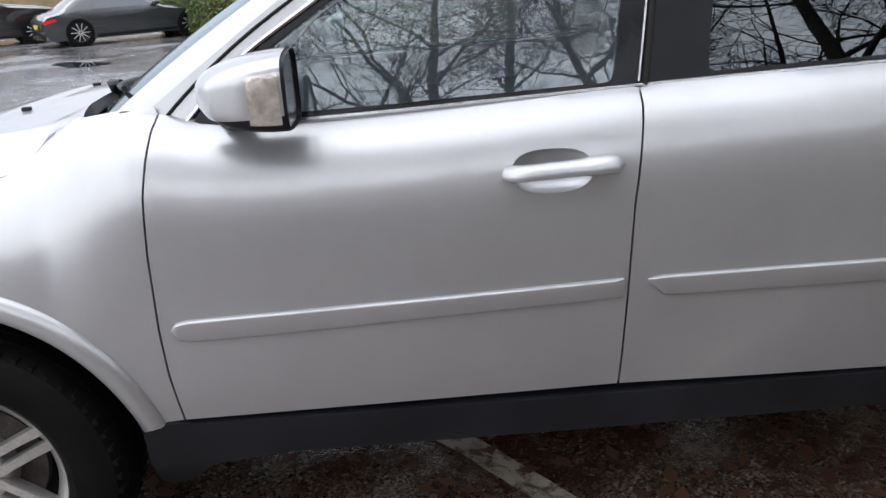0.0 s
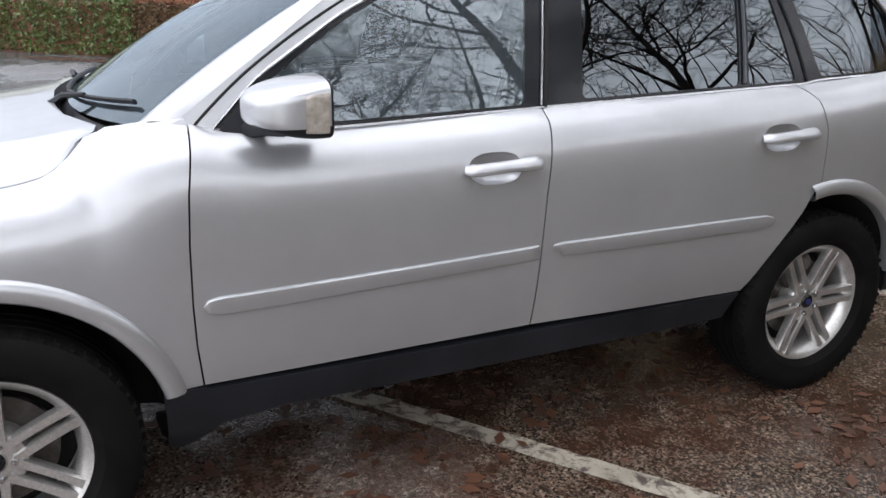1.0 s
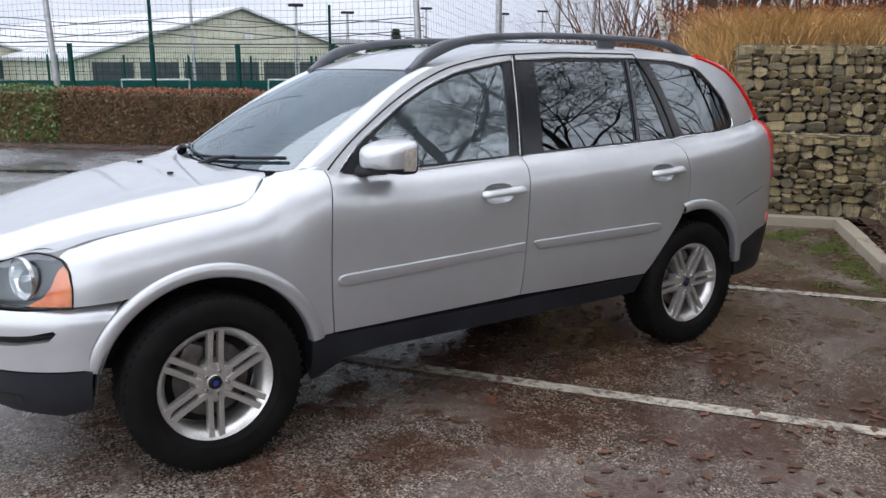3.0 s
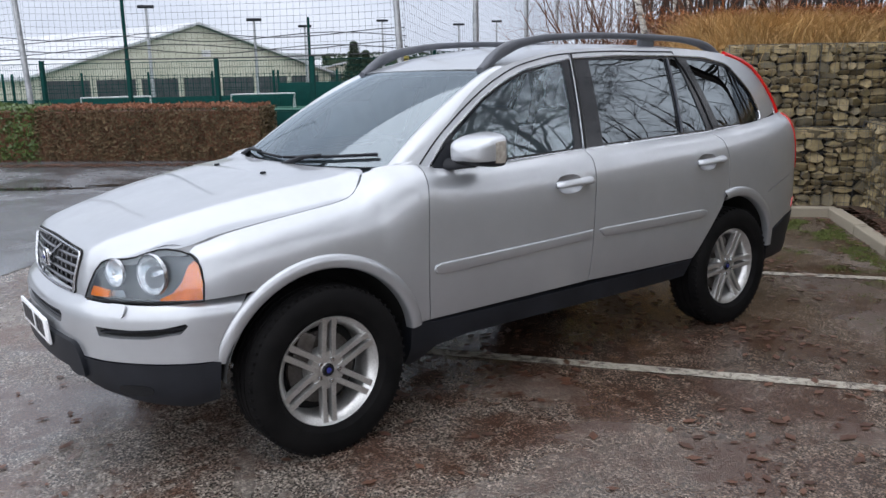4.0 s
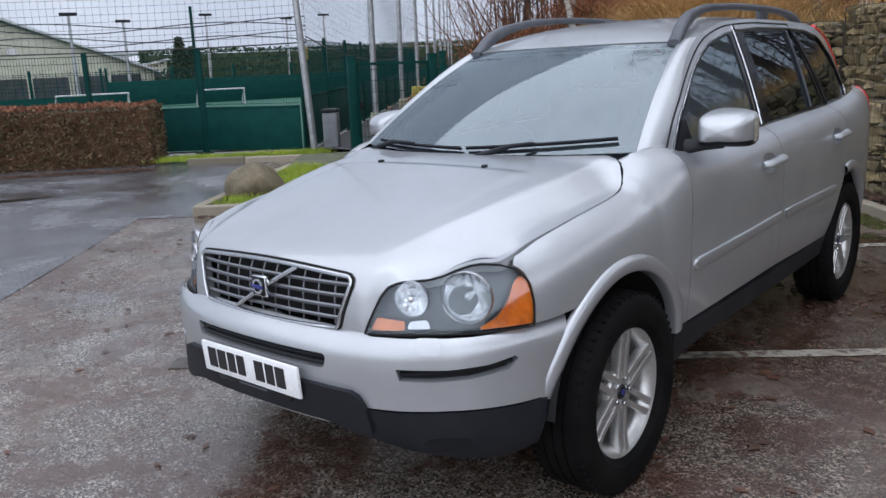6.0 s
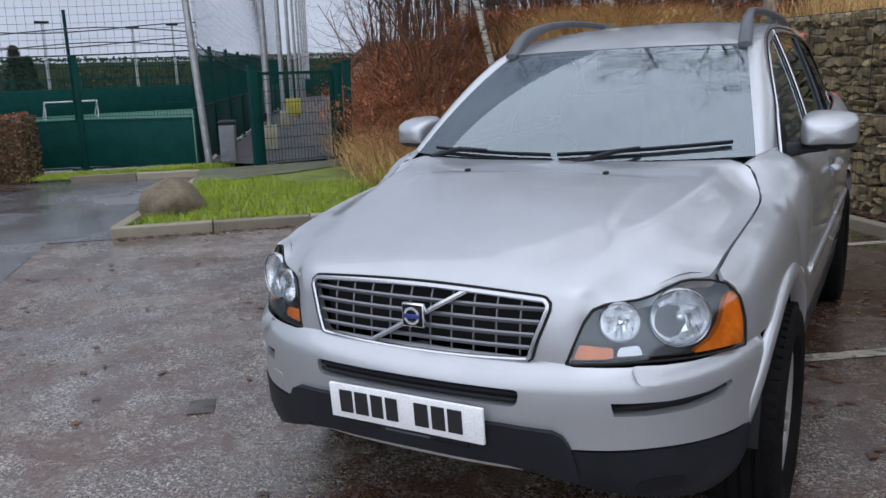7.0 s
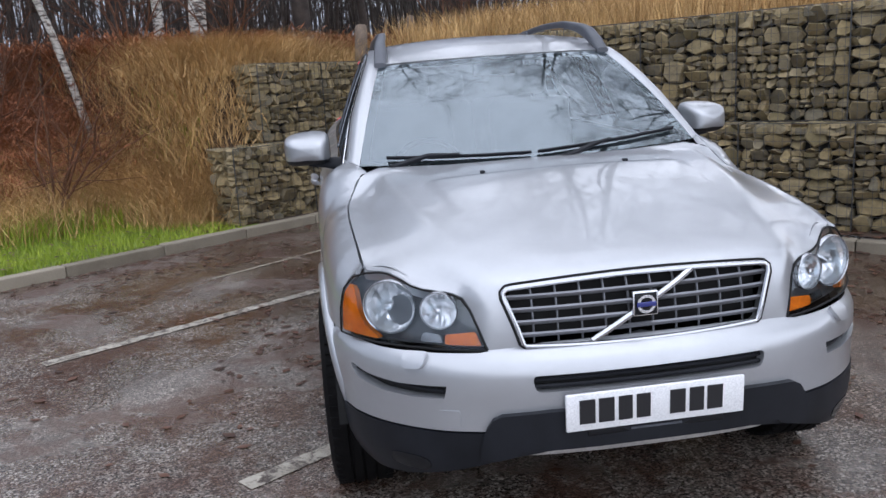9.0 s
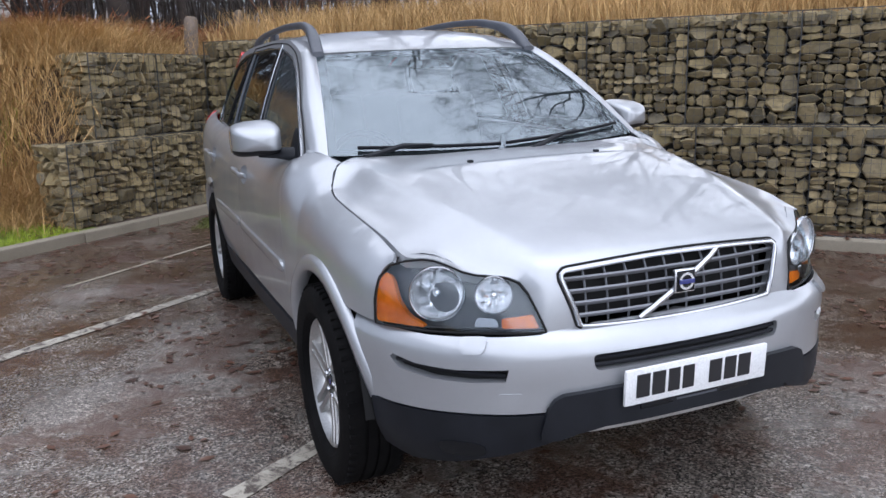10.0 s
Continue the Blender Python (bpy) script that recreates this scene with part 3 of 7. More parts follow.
def body_shell():
    """The dark inner body behind the gaps, floor pan and wheel houses."""
    def pan():
        xs = np.linspace(-.80, 3.75, 60)
        secs = []
        for x in xs:
            w = float(np.interp(x, [-.8, -.5, 0, 2.9, 3.5, 3.75], [.45, .72, .80, .80, .72, .55]))
            top = float(shoulder_z(x)) - .10 if x > -.5 else .70
            wheel = min(abs(x - a) for a in AXLES)
            low = float(np.interp(x, [-.8, -.5, -.1, .5, 3.2, 3.7], [.46, .42, .36, .25, .25, .40]))
            win = w if wheel > .47 else .55
            secs.append([(x, -min(win, .62), low), (x, -win, .62 if wheel <= .47 else top - .2), (x, -min(w, .70), top - .04), (x, 0, top), (x, min(w, .70), top - .04),
                         (x, win, .62 if wheel <= .47 else top - .2), (x, min(win, .62), low)])
        v = [p for s in secs for p in s]
        n = len(secs[0])
        f = [(i * n + j, i * n + (j + 1) % n, (i + 1) * n + (j + 1) % n, (i + 1) * n + j) for i in range(len(secs) - 1) for j in range(n)]
        f += [tuple(range(n))[::-1], tuple((len(secs) - 1) * n + j for j in range(n))]
        return v, f
    v, f = pan()
    # the cabin is open above the belt between scuttle and tail
    cut = []
    for face in f:
        c = np.mean([v[i] for i in face], 0)
        if not (.55 < c[0] < 3.4 and c[2] > .95):
            cut.append(face)
    link_mesh("inner_body", v, cut, dark_gap, car, "black underside and inner body", smooth=False)


body_shell()


# bonnet with the grille opening
LAMP = [(.472, .733), (.497, .79), (.524, .842), (.552, .872), (.585, .884), (.635, .889), (.70, .893), (.75, .902), (.80, .917), (.86, .929), (.90, .931), (.96, .925), (1.01, .911), (1.036, .875),
        (1.045, .81), (1.040, .737), (.85, .733), (.68, .735)]
GRILLE = [(y, .731 + .011 * (y / .35) ** 2) for y in np.linspace(-.345, .345, 15)] + [(.358, .752), (.372, .80), (.402, .885), (.402, .903), (.388, .915)]
GRILLE += [(y, .931 - .014 * (y / .38) ** 2) for y in np.linspace(.37, -.37, 15)] + [(-.388, .915), (-.402, .903), (-.402, .885), (-.372, .80), (-.358, .752)]
hood_side = [(.0, .0), (.25, 0.0), (.440, .006)]


hood_side += list(zip(_ny, _nt))
for x_ in np.linspace(-.50, .29, 22):
    y_ = float(seam_y(x_)) - .003
    hood_side.append((y_, hood_t(y_, x_)))
hood_side += [(.70, hood_t(.70, .335)), (.66, hood_t(.66, .345)), (.58, hood_t(.58, .320)), (.4, hood_t(.4, .270)), (.2, hood_t(.2, .248)), (0, hood_t(0, .245))]
hood_poly = hood_side + [(-y, t) for y, t in hood_side[::-1]][1:-1]
hood = panel("bonnet", hood_poly, hood_map, paint, car, 0.026, lip=.032, holes=[[(y, hood_tz(z)) for y, z in GRILLE]], label="broad silver bonnet beaded with rain")

# grille: frame, bars, uprights, diagonal bar and badge
nose_x = lambda y, z, back=0.0: float(hood_map(np.array([y]), np.array([hood_tz(z)]))[0, 0]) + back
grille = part("grille", box_bm((.02, .74, .165), (-.772, 0, .832)), dark_gap, car, "chrome-framed grille with grey bars")
loop = [(nose_x(y, z, -.004), y, z) for y, z in grow(GRILLE, -.006)]
part("grille_frame", tube(loop, .0075, 8, closed=True), chrome, grille, "chrome surround")
# near-black tube: the shaded gap between frame and bonnet put into its colour
gap_loop = [(nose_x(y, z, -.003), y, z) for y, z in grow(GRILLE, .004)]
part("grille_seal", tube(gap_loop, .0035, 6, closed=True), dark_gap, grille, "dark gap line round the grille")
gap = [tuple(hood_map(np.array([y]), np.array([0.0]))[0] + np.array([.002, 0, -.004])) for y in np.linspace(-.45, .45, 31)]
part("bonnet_gap", tube(gap, .006, 6), dark_gap, car, "dark gap below the bonnet")
for z in (.775, .811, .847, .883):
    half = .362 + (z - .775) * .30
    part("grille_bar", tube([(nose_x(y, z, .012), y, z) for y in np.linspace(-half, half, 17)], .0065, 6, flat=1.5), grille_grey, grille)
for y in np.linspace(-.315, .315, 10):
    part("grille_upright", tube([(nose_x(y, z, .024), y, z) for z in np.linspace(.748, .920, 6)], .0035, 6), grille_grey, grille)
part("diagonal_bar", tube([(nose_x(y, .748 + (.155 - y) / .31 * .172, -.002), y, .748 + (.155 - y) / .31 * .172) for y in np.linspace(.155, -.155, 8)], .0095, 6, flat=.7), chrome, grille)
badge = part("badge", box_bm((.018, .076, .074), (nose_x(0, .843, -.012), 0, .843), .006), badge_chrome, grille, "square badge with a silver ring and blue band")
part("badge_face", box_bm((.004, .066, .064), (nose_x(0, .843, -.0205), 0, .843), .001), gloss_black, badge)
ring = lathe([(.019, 0), (.027, 0), (.027, .004), (.019, .004), (.019, 0)], 28)
bmesh.ops.rotate(ring, cent=(0, 0, 0), matrix=Matrix.Rotation(radians(90), 3, "Z"), verts=ring.verts)
bmesh.ops.translate(ring, vec=(nose_x(0, .843, -.0235), 0, .843), verts=ring.verts)
part("badge_ring", ring, badge_chrome, badge)
part("badge_band", box_bm((.004, .056, .014), (nose_x(0, .843, -.0285), 0, .843), .001), badge_blue, badge)

# front bumper: painted upper, black lower, slots
bump_half = [(0, .742), (.30, .742), (.44, .738), (.492, .728), (.68, .726), (.85, .724), (1.036, .728), (float(s_of_x(-.345)), .752)]
bump_half += [(float(s_of_x(x)), z) for x, z in arc(0, HUB_Z, .497, 127, 158, 10)] + [(float(s_of_x(-.462)), .492)]
bump_half += [(1.0, .493), (.745, .500), (.578, .502), (.485, .504), (.462, .516), (.445, .538), (.42, .549), (.235, .555), (0, .557)]
bump_poly = bump_half + [(-s, z) for s, z in bump_half[::-1]][1:-1]
both_sides = lambda f: (lambda s, z: f(np.abs(s), z) * np.stack([np.ones_like(s), np.where(s < 0, -1, 1), np.ones_like(s)], -1))
slot = rounded([(-.345, .668), (-.335, .618), (.335, .618), (.345, .668)], .02)
fog = [(.590, .640), (.75, .634), (.88, .640), (.965, .655), (.975, .645), (.945, .615), (.82, .599), (.70, .597), (.600, .602)]
bumper = panel("front_bumper", bump_poly, both_sides(bumper_map), paint, car, 0.028, [slot, fog, [(-s, z) for s, z in fog[::-1]]], lip=.03, label="silver bumper with dark slots and black lower part")


def inset_map(by, f=bumper_map):
    g = both_sides(f)

    def h(s, z):
        P = g(s, z)
        return P + np.stack([np.full_like(s, by), -np.sign(P[:, 1]) * by * np.clip(np.abs(P[:, 1]) - .4, 0, .5) * 2, np.zeros_like(s)], -1)
    return h


panel("slot_back", grow(slot, .012), inset_map(.030), dark_gap, bumper, 0.04, lip=0)
for z in (.632, .652):
    P = inset_map(.016)(np.linspace(-.335, .335, 21), np.full(21, z))
    part("slot_blade", tube(P, .006, 6), black_trim, bumper)
for sd in (LEFT, RIGHT):
    fp = [(sd * s, z) for s, z in fog]
    panel("fog_slot_back", grow(fp, .012), inset_map(.028), dark_gap, bumper, 0.04, lip=0)
    P = inset_map(.014)(sd * np.linspace(.60, .955, 16), np.linspace(.618, .636, 16))
    part("fog_slot_blade", tube(P, .006, 6), black_trim, bumper)
    panel("washer_cover", rounded([(sd * .650, .724), (sd * .735, .722), (sd * .728, .682), (sd * .662, .686)], .015), both_sides(bumper_map), paint, bumper, 0.02, lip=.012, lift=.011, label="silver headlamp washer cover")
panel("towing_cover", rounded([(.555, .566), (.622, .566), (.622, .513), (.555, .513)], .006), both_sides(bumper_map), paint, bumper, 0.02, lip=.004, lift=.0025)
low_half = [(0, .552), (.235, .550), (.425, .544), (.45, .532), (.468, .510), (.49, .498), (.578, .496), (.745, .494), (1.0, .487), (float(s_of_x(-.455)), .486), (float(s_of_x(-.470)), .325),
            (.95, .300), (.763, .330), (.6, .372), (.48, .405), (.442, .418), (.3, .440), (0, .447)]
low_poly = low_half + [(-s, z) for s, z in low_half[::-1]][1:-1]
lower = panel("bumper_skirt", low_poly, both_sides(bumper_map), black_trim, bumper, 0.03, lip=.06, lift=.004, label="black textured bumper skirt")
panel("skid_lip", rounded([(-.385, .447), (-.36, .412), (.36, .412), (.385, .447)], .012), inset_map(.030), alloy, bumper, 0.03, lip=.03, label="dull silver skid lip")
mid_half = [(0, .568), (.30, .566), (.435, .558), (.462, .545), (.482, .515), (.500, .455), (.503, .425), (.455, .420), (.405, .432), (.385, .448), (0, .452)]
panel("skirt_centre", mid_half + [(-a, b) for a, b in mid_half[::-1]][1:-1], both_sides(bumper_map), black_trim, bumper, 0.03, lip=.03, lift=.020, label="raised black centre of the skirt")
for sd in (LEFT, RIGHT):
    panel("skirt_pocket", oval(sd * .74, .385, .075, .024, 24, 3), both_sides(bumper_map), gloss_black, bumper, 0.02, lip=.004, lift=.006)
undertray = part("undertray", box_bm((.52, 1.00, .05), (-.30, 0, .39), .02), dark_gap, car)

# number plate with its characters left out
plate = part("number_plate", box_bm((.012, .520, .111), (0, 0, 0), .003, 2, Matrix.Rotation(radians(-4), 4, "Y"), None), plate_white, bumper, "white number plate with black bars")
plate.location = (-.944, .004, .571)
for y0, w in ((.20, .045), (.145, .045), (.09, .04), (.038, .04), (-.062, .045), (-.118, .042), (-.172, .045)):
    b = part("plate_bar", box_bm((.003, w, .072), (-.0075, y0, .002), .0, 2, Matrix.Rotation(radians(-4), 4, "Y")), plate_black, plate)
part("plate_holder", box_bm((.014, .40, .022), (-.930, 0, .503), .003), gloss_black, bumper)
part("plate_holder_bar", box_bm((.004, .15, .006), (-.9385, 0, .503), 0), rail_grey, bumper)

# headlamps
for sd in (LEFT, RIGHT):
    lamp = panel("headlamp", LAMP, lambda s, z: lamp_map(s, z) + np.array([.045, -.028, -.002]), lamp_inner, car, 0.025, sd=sd, lip=-.026, label="clear headlamp with amber side indicator")
    panel("lens", grow(LAMP, -.003), lamp_map, glass_lamp, lamp, 0.03, sd=sd, lip=0, label="clear lens").visible_shadow = False
    rim_pts = lamp_map(*np.array(fine_edges(grow(LAMP, .001), .02)).T)
    part("lamp_seal", tube(rim_pts * np.array([1, sd, 1]), .0034, 6, closed=True), dark_gap, lamp)

    def behind(s, z, d=.012):
        return lamp_map(s, z) + np.array([d, -d * .6, 0])
    am = rounded([(1.036, .742), (1.040, .80), (1.034, .868), (1.014, .893), (.985, .872), (.955, .81), (.918, .770), (.865, .748), (.86, .740)], .012)
    panel("indicator", am, lambda s, z: behind(s, z, .008), amber, lamp, 0.02, sd=sd, lip=.02, label="amber indicator")
    panel("inner_indicator", rounded([(.492, .742), (.612, .744), (.612, .772), (.512, .782)], .008), lambda s, z: behind(s, z, .010), amber, lamp, 0.02, sd=sd, lip=.01, label="small amber lamp")
    panel("side_light", rounded([(.62, .748), (.70, .748), (.69, .775), (.63, .772)], .01), lambda s, z: behind(s, z, .010), chrome, lamp, 0.02, sd=sd, lip=.01)
    for s0, z0, r in ((.825, .838, .078), (.638, .838, .053)):
        c = behind(np.array([s0]), np.array([z0]), .008)[0] * np.array([1, sd, 1])
        m = Matrix.Translation(c) @ Vector((-.93, sd * .36, .02)).to_track_quat("-Y", "Z").to_matrix().to_4x4()
        # bowl cut into upright facets, stepped like a real reflector
        bowl, rings, n = bmesh.new(), [], 36
        for q, h in ((1.0, .000), (.97, .010), (.84, .024), (.66, .036), (.46, .045), (.26, .050), (.16, .051)):
            row = []
            for k in range(n):
                a = 2 * math.pi * k / n
                facet = .0018 * math.cos(6 * math.pi * q * math.cos(a)) * (q < .95)
                row.append(bowl.verts.new((r * q * math.cos(a), h * r / .075 + facet, r * q * math.sin(a))))
            rings.append(row)
        for a_, b_ in zip(rings, rings[1:]):
            for k in range(n):
                bowl.faces.new((a_[k], a_[(k + 1) % n], b_[(k + 1) % n], b_[k]))
        bowl.faces.new(rings[-1])
        bmesh.ops.transform(bowl, matrix=m, verts=bowl.verts)
        refl = part("reflector", bowl, reflector_mirror, lamp, "bright faceted round reflector", smooth=False)
        bulb = lathe([(.0005, -.030), (.009, -.028), (.0125, -.020), (.0125, .018), (.011, .026)], 16)
        bmesh.ops.transform(bulb, matrix=m @ Matrix.Translation((0, .028 * r / .075, 0)), verts=bulb.verts)
        part("bulb_cap", bulb, badge_chrome, refl)
        ring = lathe([(r * 1.0, .004), (r * 1.01, -.004), (r * 1.045, -.006), (r * 1.075, -.002), (r * 1.08, .008)], 40)
        bmesh.ops.transform(ring, matrix=m, verts=ring.verts)
        part("bezel", ring, lamp_bezel, refl, "silver ring")


# wings, doors, quarter panels
def flare(cx, sd, a0, a1, name, stop=None):
    """Rounded painted lip over a wheel."""
    v, f, n = [], [], 44
    prof = [(.438, -.035), (.440, .004), (.447, .014), (.470, .017), (.490, .013), (.499, .003), (.501, -.012)]
    for k in range(n + 1):
        a = radians(a0 + (a1 - a0) * k / n)
        for r, out in prof:
            x, z = cx + r * math.cos(a), HUB_Z + r * math.sin(a)
            p = side_xz(np.array([x]), np.array([max(z, .3)]))[0]
            v.append((p[0], sd * (p[1] + out), z))
    m = len(prof)
    for k in range(n):
        for i in range(m - 1):
            f.append((k * m + i, k * m + i + 1, (k + 1) * m + i + 1, (k + 1) * m + i))
    return link_mesh(name, v, f, paint, car, "rounded silver wheel arch lip", sharp=60)


def liner(cx, sd):
    bm = bmesh.new()
    n, ring = 30, []
    for k in range(n + 1):
        a = radians(6 + 168 * k / n)
        ring.append([bm.verts.new((cx + .452 * math.cos(a), sd * y, HUB_Z + .452 * math.sin(a))) for y in (.90, .60)])
    hub = bm.verts.new((cx, sd * .60, HUB_Z))
    for k in range(n):
        bm.faces.new((ring[k][0], ring[k][1], ring[k + 1][1], ring[k + 1][0]))
        bm.faces.new((ring[k][1], hub, ring[k + 1][1]))
    return part("wheel_arch_liner", bm, dark_gap, car)


def dish(cx, cz, rx, rz, sd, door):
    """Finger hollow behind a handle."""
    v, f, n = [], [], 32
    for k, (q, d) in enumerate(((1.0, 0), (.9, .010), (.7, .022), (.4, .029), (.05, .031))):
        for j in range(n):
            a = 2 * math.pi * j / n
            c, s = math.cos(a), math.sin(a)
            x, z = cx + rx * q * math.copysign(abs(c) ** .8, c), cz + rz * q * math.copysign(abs(s) ** .8, s)
            p = side_xz(np.array([x]), np.array([z]))[0]
            v.append((p[0], sd * (p[1] - d), p[2]))
    for k in range(4):
        for j in range(n):
            f.append((k * n + j, k * n + (j + 1) % n, (k + 1) * n + (j + 1) % n, (k + 1) * n + j))
    link_mesh("handle_recess", v, f, paint, door)


def handle(cx, cz, sd, door):
    pts, rad = [], []
    for t in np.linspace(0, 1, 16):
        x = cx - .125 + .25 * t
        p = side_xz(np.array([x]), np.array([cz + .010 * t]))[0]
        out = .030 * min(1, 5 * t + .35, (1 - t) * 6 + .55)
        pts.append((p[0], sd * (p[1] + out), p[2]))
        rad.append(.021 + .003 * (1 if t > .70 else 0))
    rad[0] = rad[-1] = .015
    part("handle", tube(pts, rad, 12, flat=.60), paint, door, "silver bar handle")


HAND = {"front_door": (1.435, 1.022), "rear_door": (2.58, 1.040)}
MOULD = {"front_door": ([.548, .56, .59, .80, 1.2, 1.570], [.716, .732, .738, .743, .753, .764], [.706, .691, .684, .688, .704, .717]),
         "rear_door": ([1.625, 1.645, 1.66, 1.70, 2.0, 2.45, 2.52, 2.55, 2.56], [.758, .762, .764, .764, .764, .762, .759, .750, .742], [.746, .735, .717, .714, .710, .708, .711, .720, .731])}


def moulding(kind, sd, door):
    """Rub strip: a bevelled, slightly domed bar along the door."""
    xs, tops, lows = MOULD[kind]
    x = np.unique(np.concatenate([np.linspace(xs[0], xs[-1], 56), xs]))
    hi, lo = np.interp(x, xs, tops), np.interp(x, xs, lows)
    prof = [(-.01, -.004), (.0, .004), (.02, .0085), (.06, .0105), (.12, .0112), (.50, .0105), (.88, .0080), (.94, .0068), (.985, .0035), (1.0, -.001), (1.01, -.004)]
    ends = np.clip(np.minimum((x - x[0]) / .012, (x[-1] - x) / .012), 0.15, 1) ** .5
    v, f, m = [], [], len(prof)
    for xi, a, b, e in zip(x, hi, lo, ends):
        for q, out in prof:
            z = a + (b - a) * q
            p = side_xz(np.array([xi]), np.array([z]))[0]
            v.append((p[0], sd * (p[1] + (out * e if out > 0 else out)), z))
    for i in range(len(x) - 1):
        for k in range(m - 1):
            q = (i * m + k, i * m + k + 1, (i + 1) * m + k + 1, (i + 1) * m + k)
            f.append(q if sd > 0 else q[::-1])
    f += [tuple(range(m)), tuple((len(x) - 1) * m + k for k in range(m))]
    link_mesh("moulding", v, f, paint, door, "silver side moulding", sharp=48)


for sd in (LEFT, RIGHT):
    g = .0025
    wing = [(-.494, .750), (-.489, .81), (-.494, .872), (-.507, .908), (-.520, .922), (-.536, .932), (-.524, .942)] + [(x, float(shoulder_z(x))) for x in np.linspace(-.51, .30, 24)]
    wing += [(.36, 1.175), (.45, 1.186), (.53, 1.189)] + [(x - g, z) for x, z in FRONT_GAP] + [(.475, .470)] + arc(0, HUB_Z, .497, 15, 126, 34) + [(-.345, .757)]
    panel("front_wing", wing, side_xz, paint, car, 0.026, sd=sd)
    flare(0, sd, 12, 165, "arch_lip")
    liner(0, sd)
    liner(2.857, sd)
    for kind, poly in (("front_door", [(x + g, z) for x, z in FRONT_GAP[::-1]] + [(.575, 1.176)] + belt(.60, 1.62) + [(x - g, z) for x, z in MID_GAP]),
                       ("rear_door", [(x + g, z) for x, z in MID_GAP[::-1]] + belt(1.645, 2.70) + [(x - g, z) for x, z in REAR_GAP]
                        + [(2.745, .815), (2.705, .752), (2.655, .690), (2.60, .628), (2.545, .560), (2.50, .500), (2.468, .468), (1.9, .478)])):
        hx, hz = HAND[kind]
        door = panel(kind, poly, side_xz, paint, car, 0.026, [oval(hx - .02, hz - .004, .088, .047, 32, 2.6)], sd=sd, label="silver door with bar handle and side moulding")
        dish(hx - .02, hz - .004, .088, .047, sd, door)
        handle(hx, hz, sd, door)
        moulding(kind, sd, door)
    quarter = [(x + g, z) for x, z in REAR_GAP[::-1]] + belt(2.735, 3.66, 12) + [(3.70, 1.24), (3.73, 1.10), (3.73, .94), (3.62, .915), (3.48, .862), (3.34, .835), (3.225, .795)] + arc(2.857, HUB_Z, .497, 50, 100, 16)
    panel("rear_quarter", quarter, side_xz, paint, car, 0.028, sd=sd)
    flare(2.857, sd, 8, 104.5, "arch_lip")
    rb = [(3.23, .79), (3.35, .831), (3.48, .857), (3.60, .910), (3.70, .93), (3.87, .93), (3.88, .62), (3.66, .62), (3.50, .60), (3.36, .545), (3.31, .50)] + arc(2.857, HUB_Z, .497, 18, 60, 12)
    panel("rear_bumper", rb, side_xz, paint, car, 0.035, sd=sd)
    panel("rear_skirt", [(3.315, .494), (3.37, .538), (3.51, .592), (3.66, .612), (3.88, .612), (3.88, .36), (3.6, .33), (3.34, .32), (3.30, .40)], side_xz, black_trim, car, 0.04, sd=sd, lift=.004, lip=.05)
    panel("rear_reflector", rounded([(3.62, .640), (3.74, .640), (3.74, .705), (3.64, .700)], .01), side_xz, red_lens, car, 0.03, sd=sd, lift=.005)
    # sill
    sill = [(.43, .470), (.535, .470), (.55, .462), (2.46, .462), (2.40, .37), (2.2, .365), (.75, .362), (.58, .34), (.50, .27), (.45, .25), (.43, .28)]
    panel("sill", sill, side_xz, black_trim, car, 0.035, sd=sd, lift=.006, lip=.08, label="black plastic sill")
    panel("mud_flap", rounded([(.40, .34), (.475, .34), (.475, .20), (.42, .20)], .015), side_xz, rubber, car, 0.03, sd=sd, lift=-.06, lip=.012)
    # tail lamp: tall red strip up the rear pillar
    tl = [(3.600, 1.20), (3.605, 1.275), (3.76, 1.255), (3.80, 1.1), (3.81, .925), (3.69, .90), (3.645, 1.05)]
    panel("tail_lamp", rounded(tl, .015), side_xz, red_lens, car, 0.03, sd=sd, lift=.006, lip=.02, label="tall red tail lamp on the rear pillar")


# upper body: pillars, roof, windows
GLASS = {"front_window": (glass_clear, [(.80, 1.165), (1.07, 1.169), (1.578, 1.184), (1.660, 1.628), (1.36, 1.574), (1.18, 1.512), (1.03, 1.441), (.82, 1.305), (.755, 1.250)]),
         "rear_window": (glass_dark, [(1.795, 1.192), (2.462, 1.208), (2.53, 1.643), (2.08, 1.645), (1.868, 1.640)]),
         "vent_window": (glass_dark, [(2.505, 1.209), (2.735, 1.215), (2.64, 1.637), (2.575, 1.642)]),
         "quarter_window": (glass_dark, [(2.865, 1.226), (3.29, 1.241), (3.352, 1.270), (3.295, 1.420), (3.115, 1.588), (2.90, 1.630), (2.735, 1.638)])}
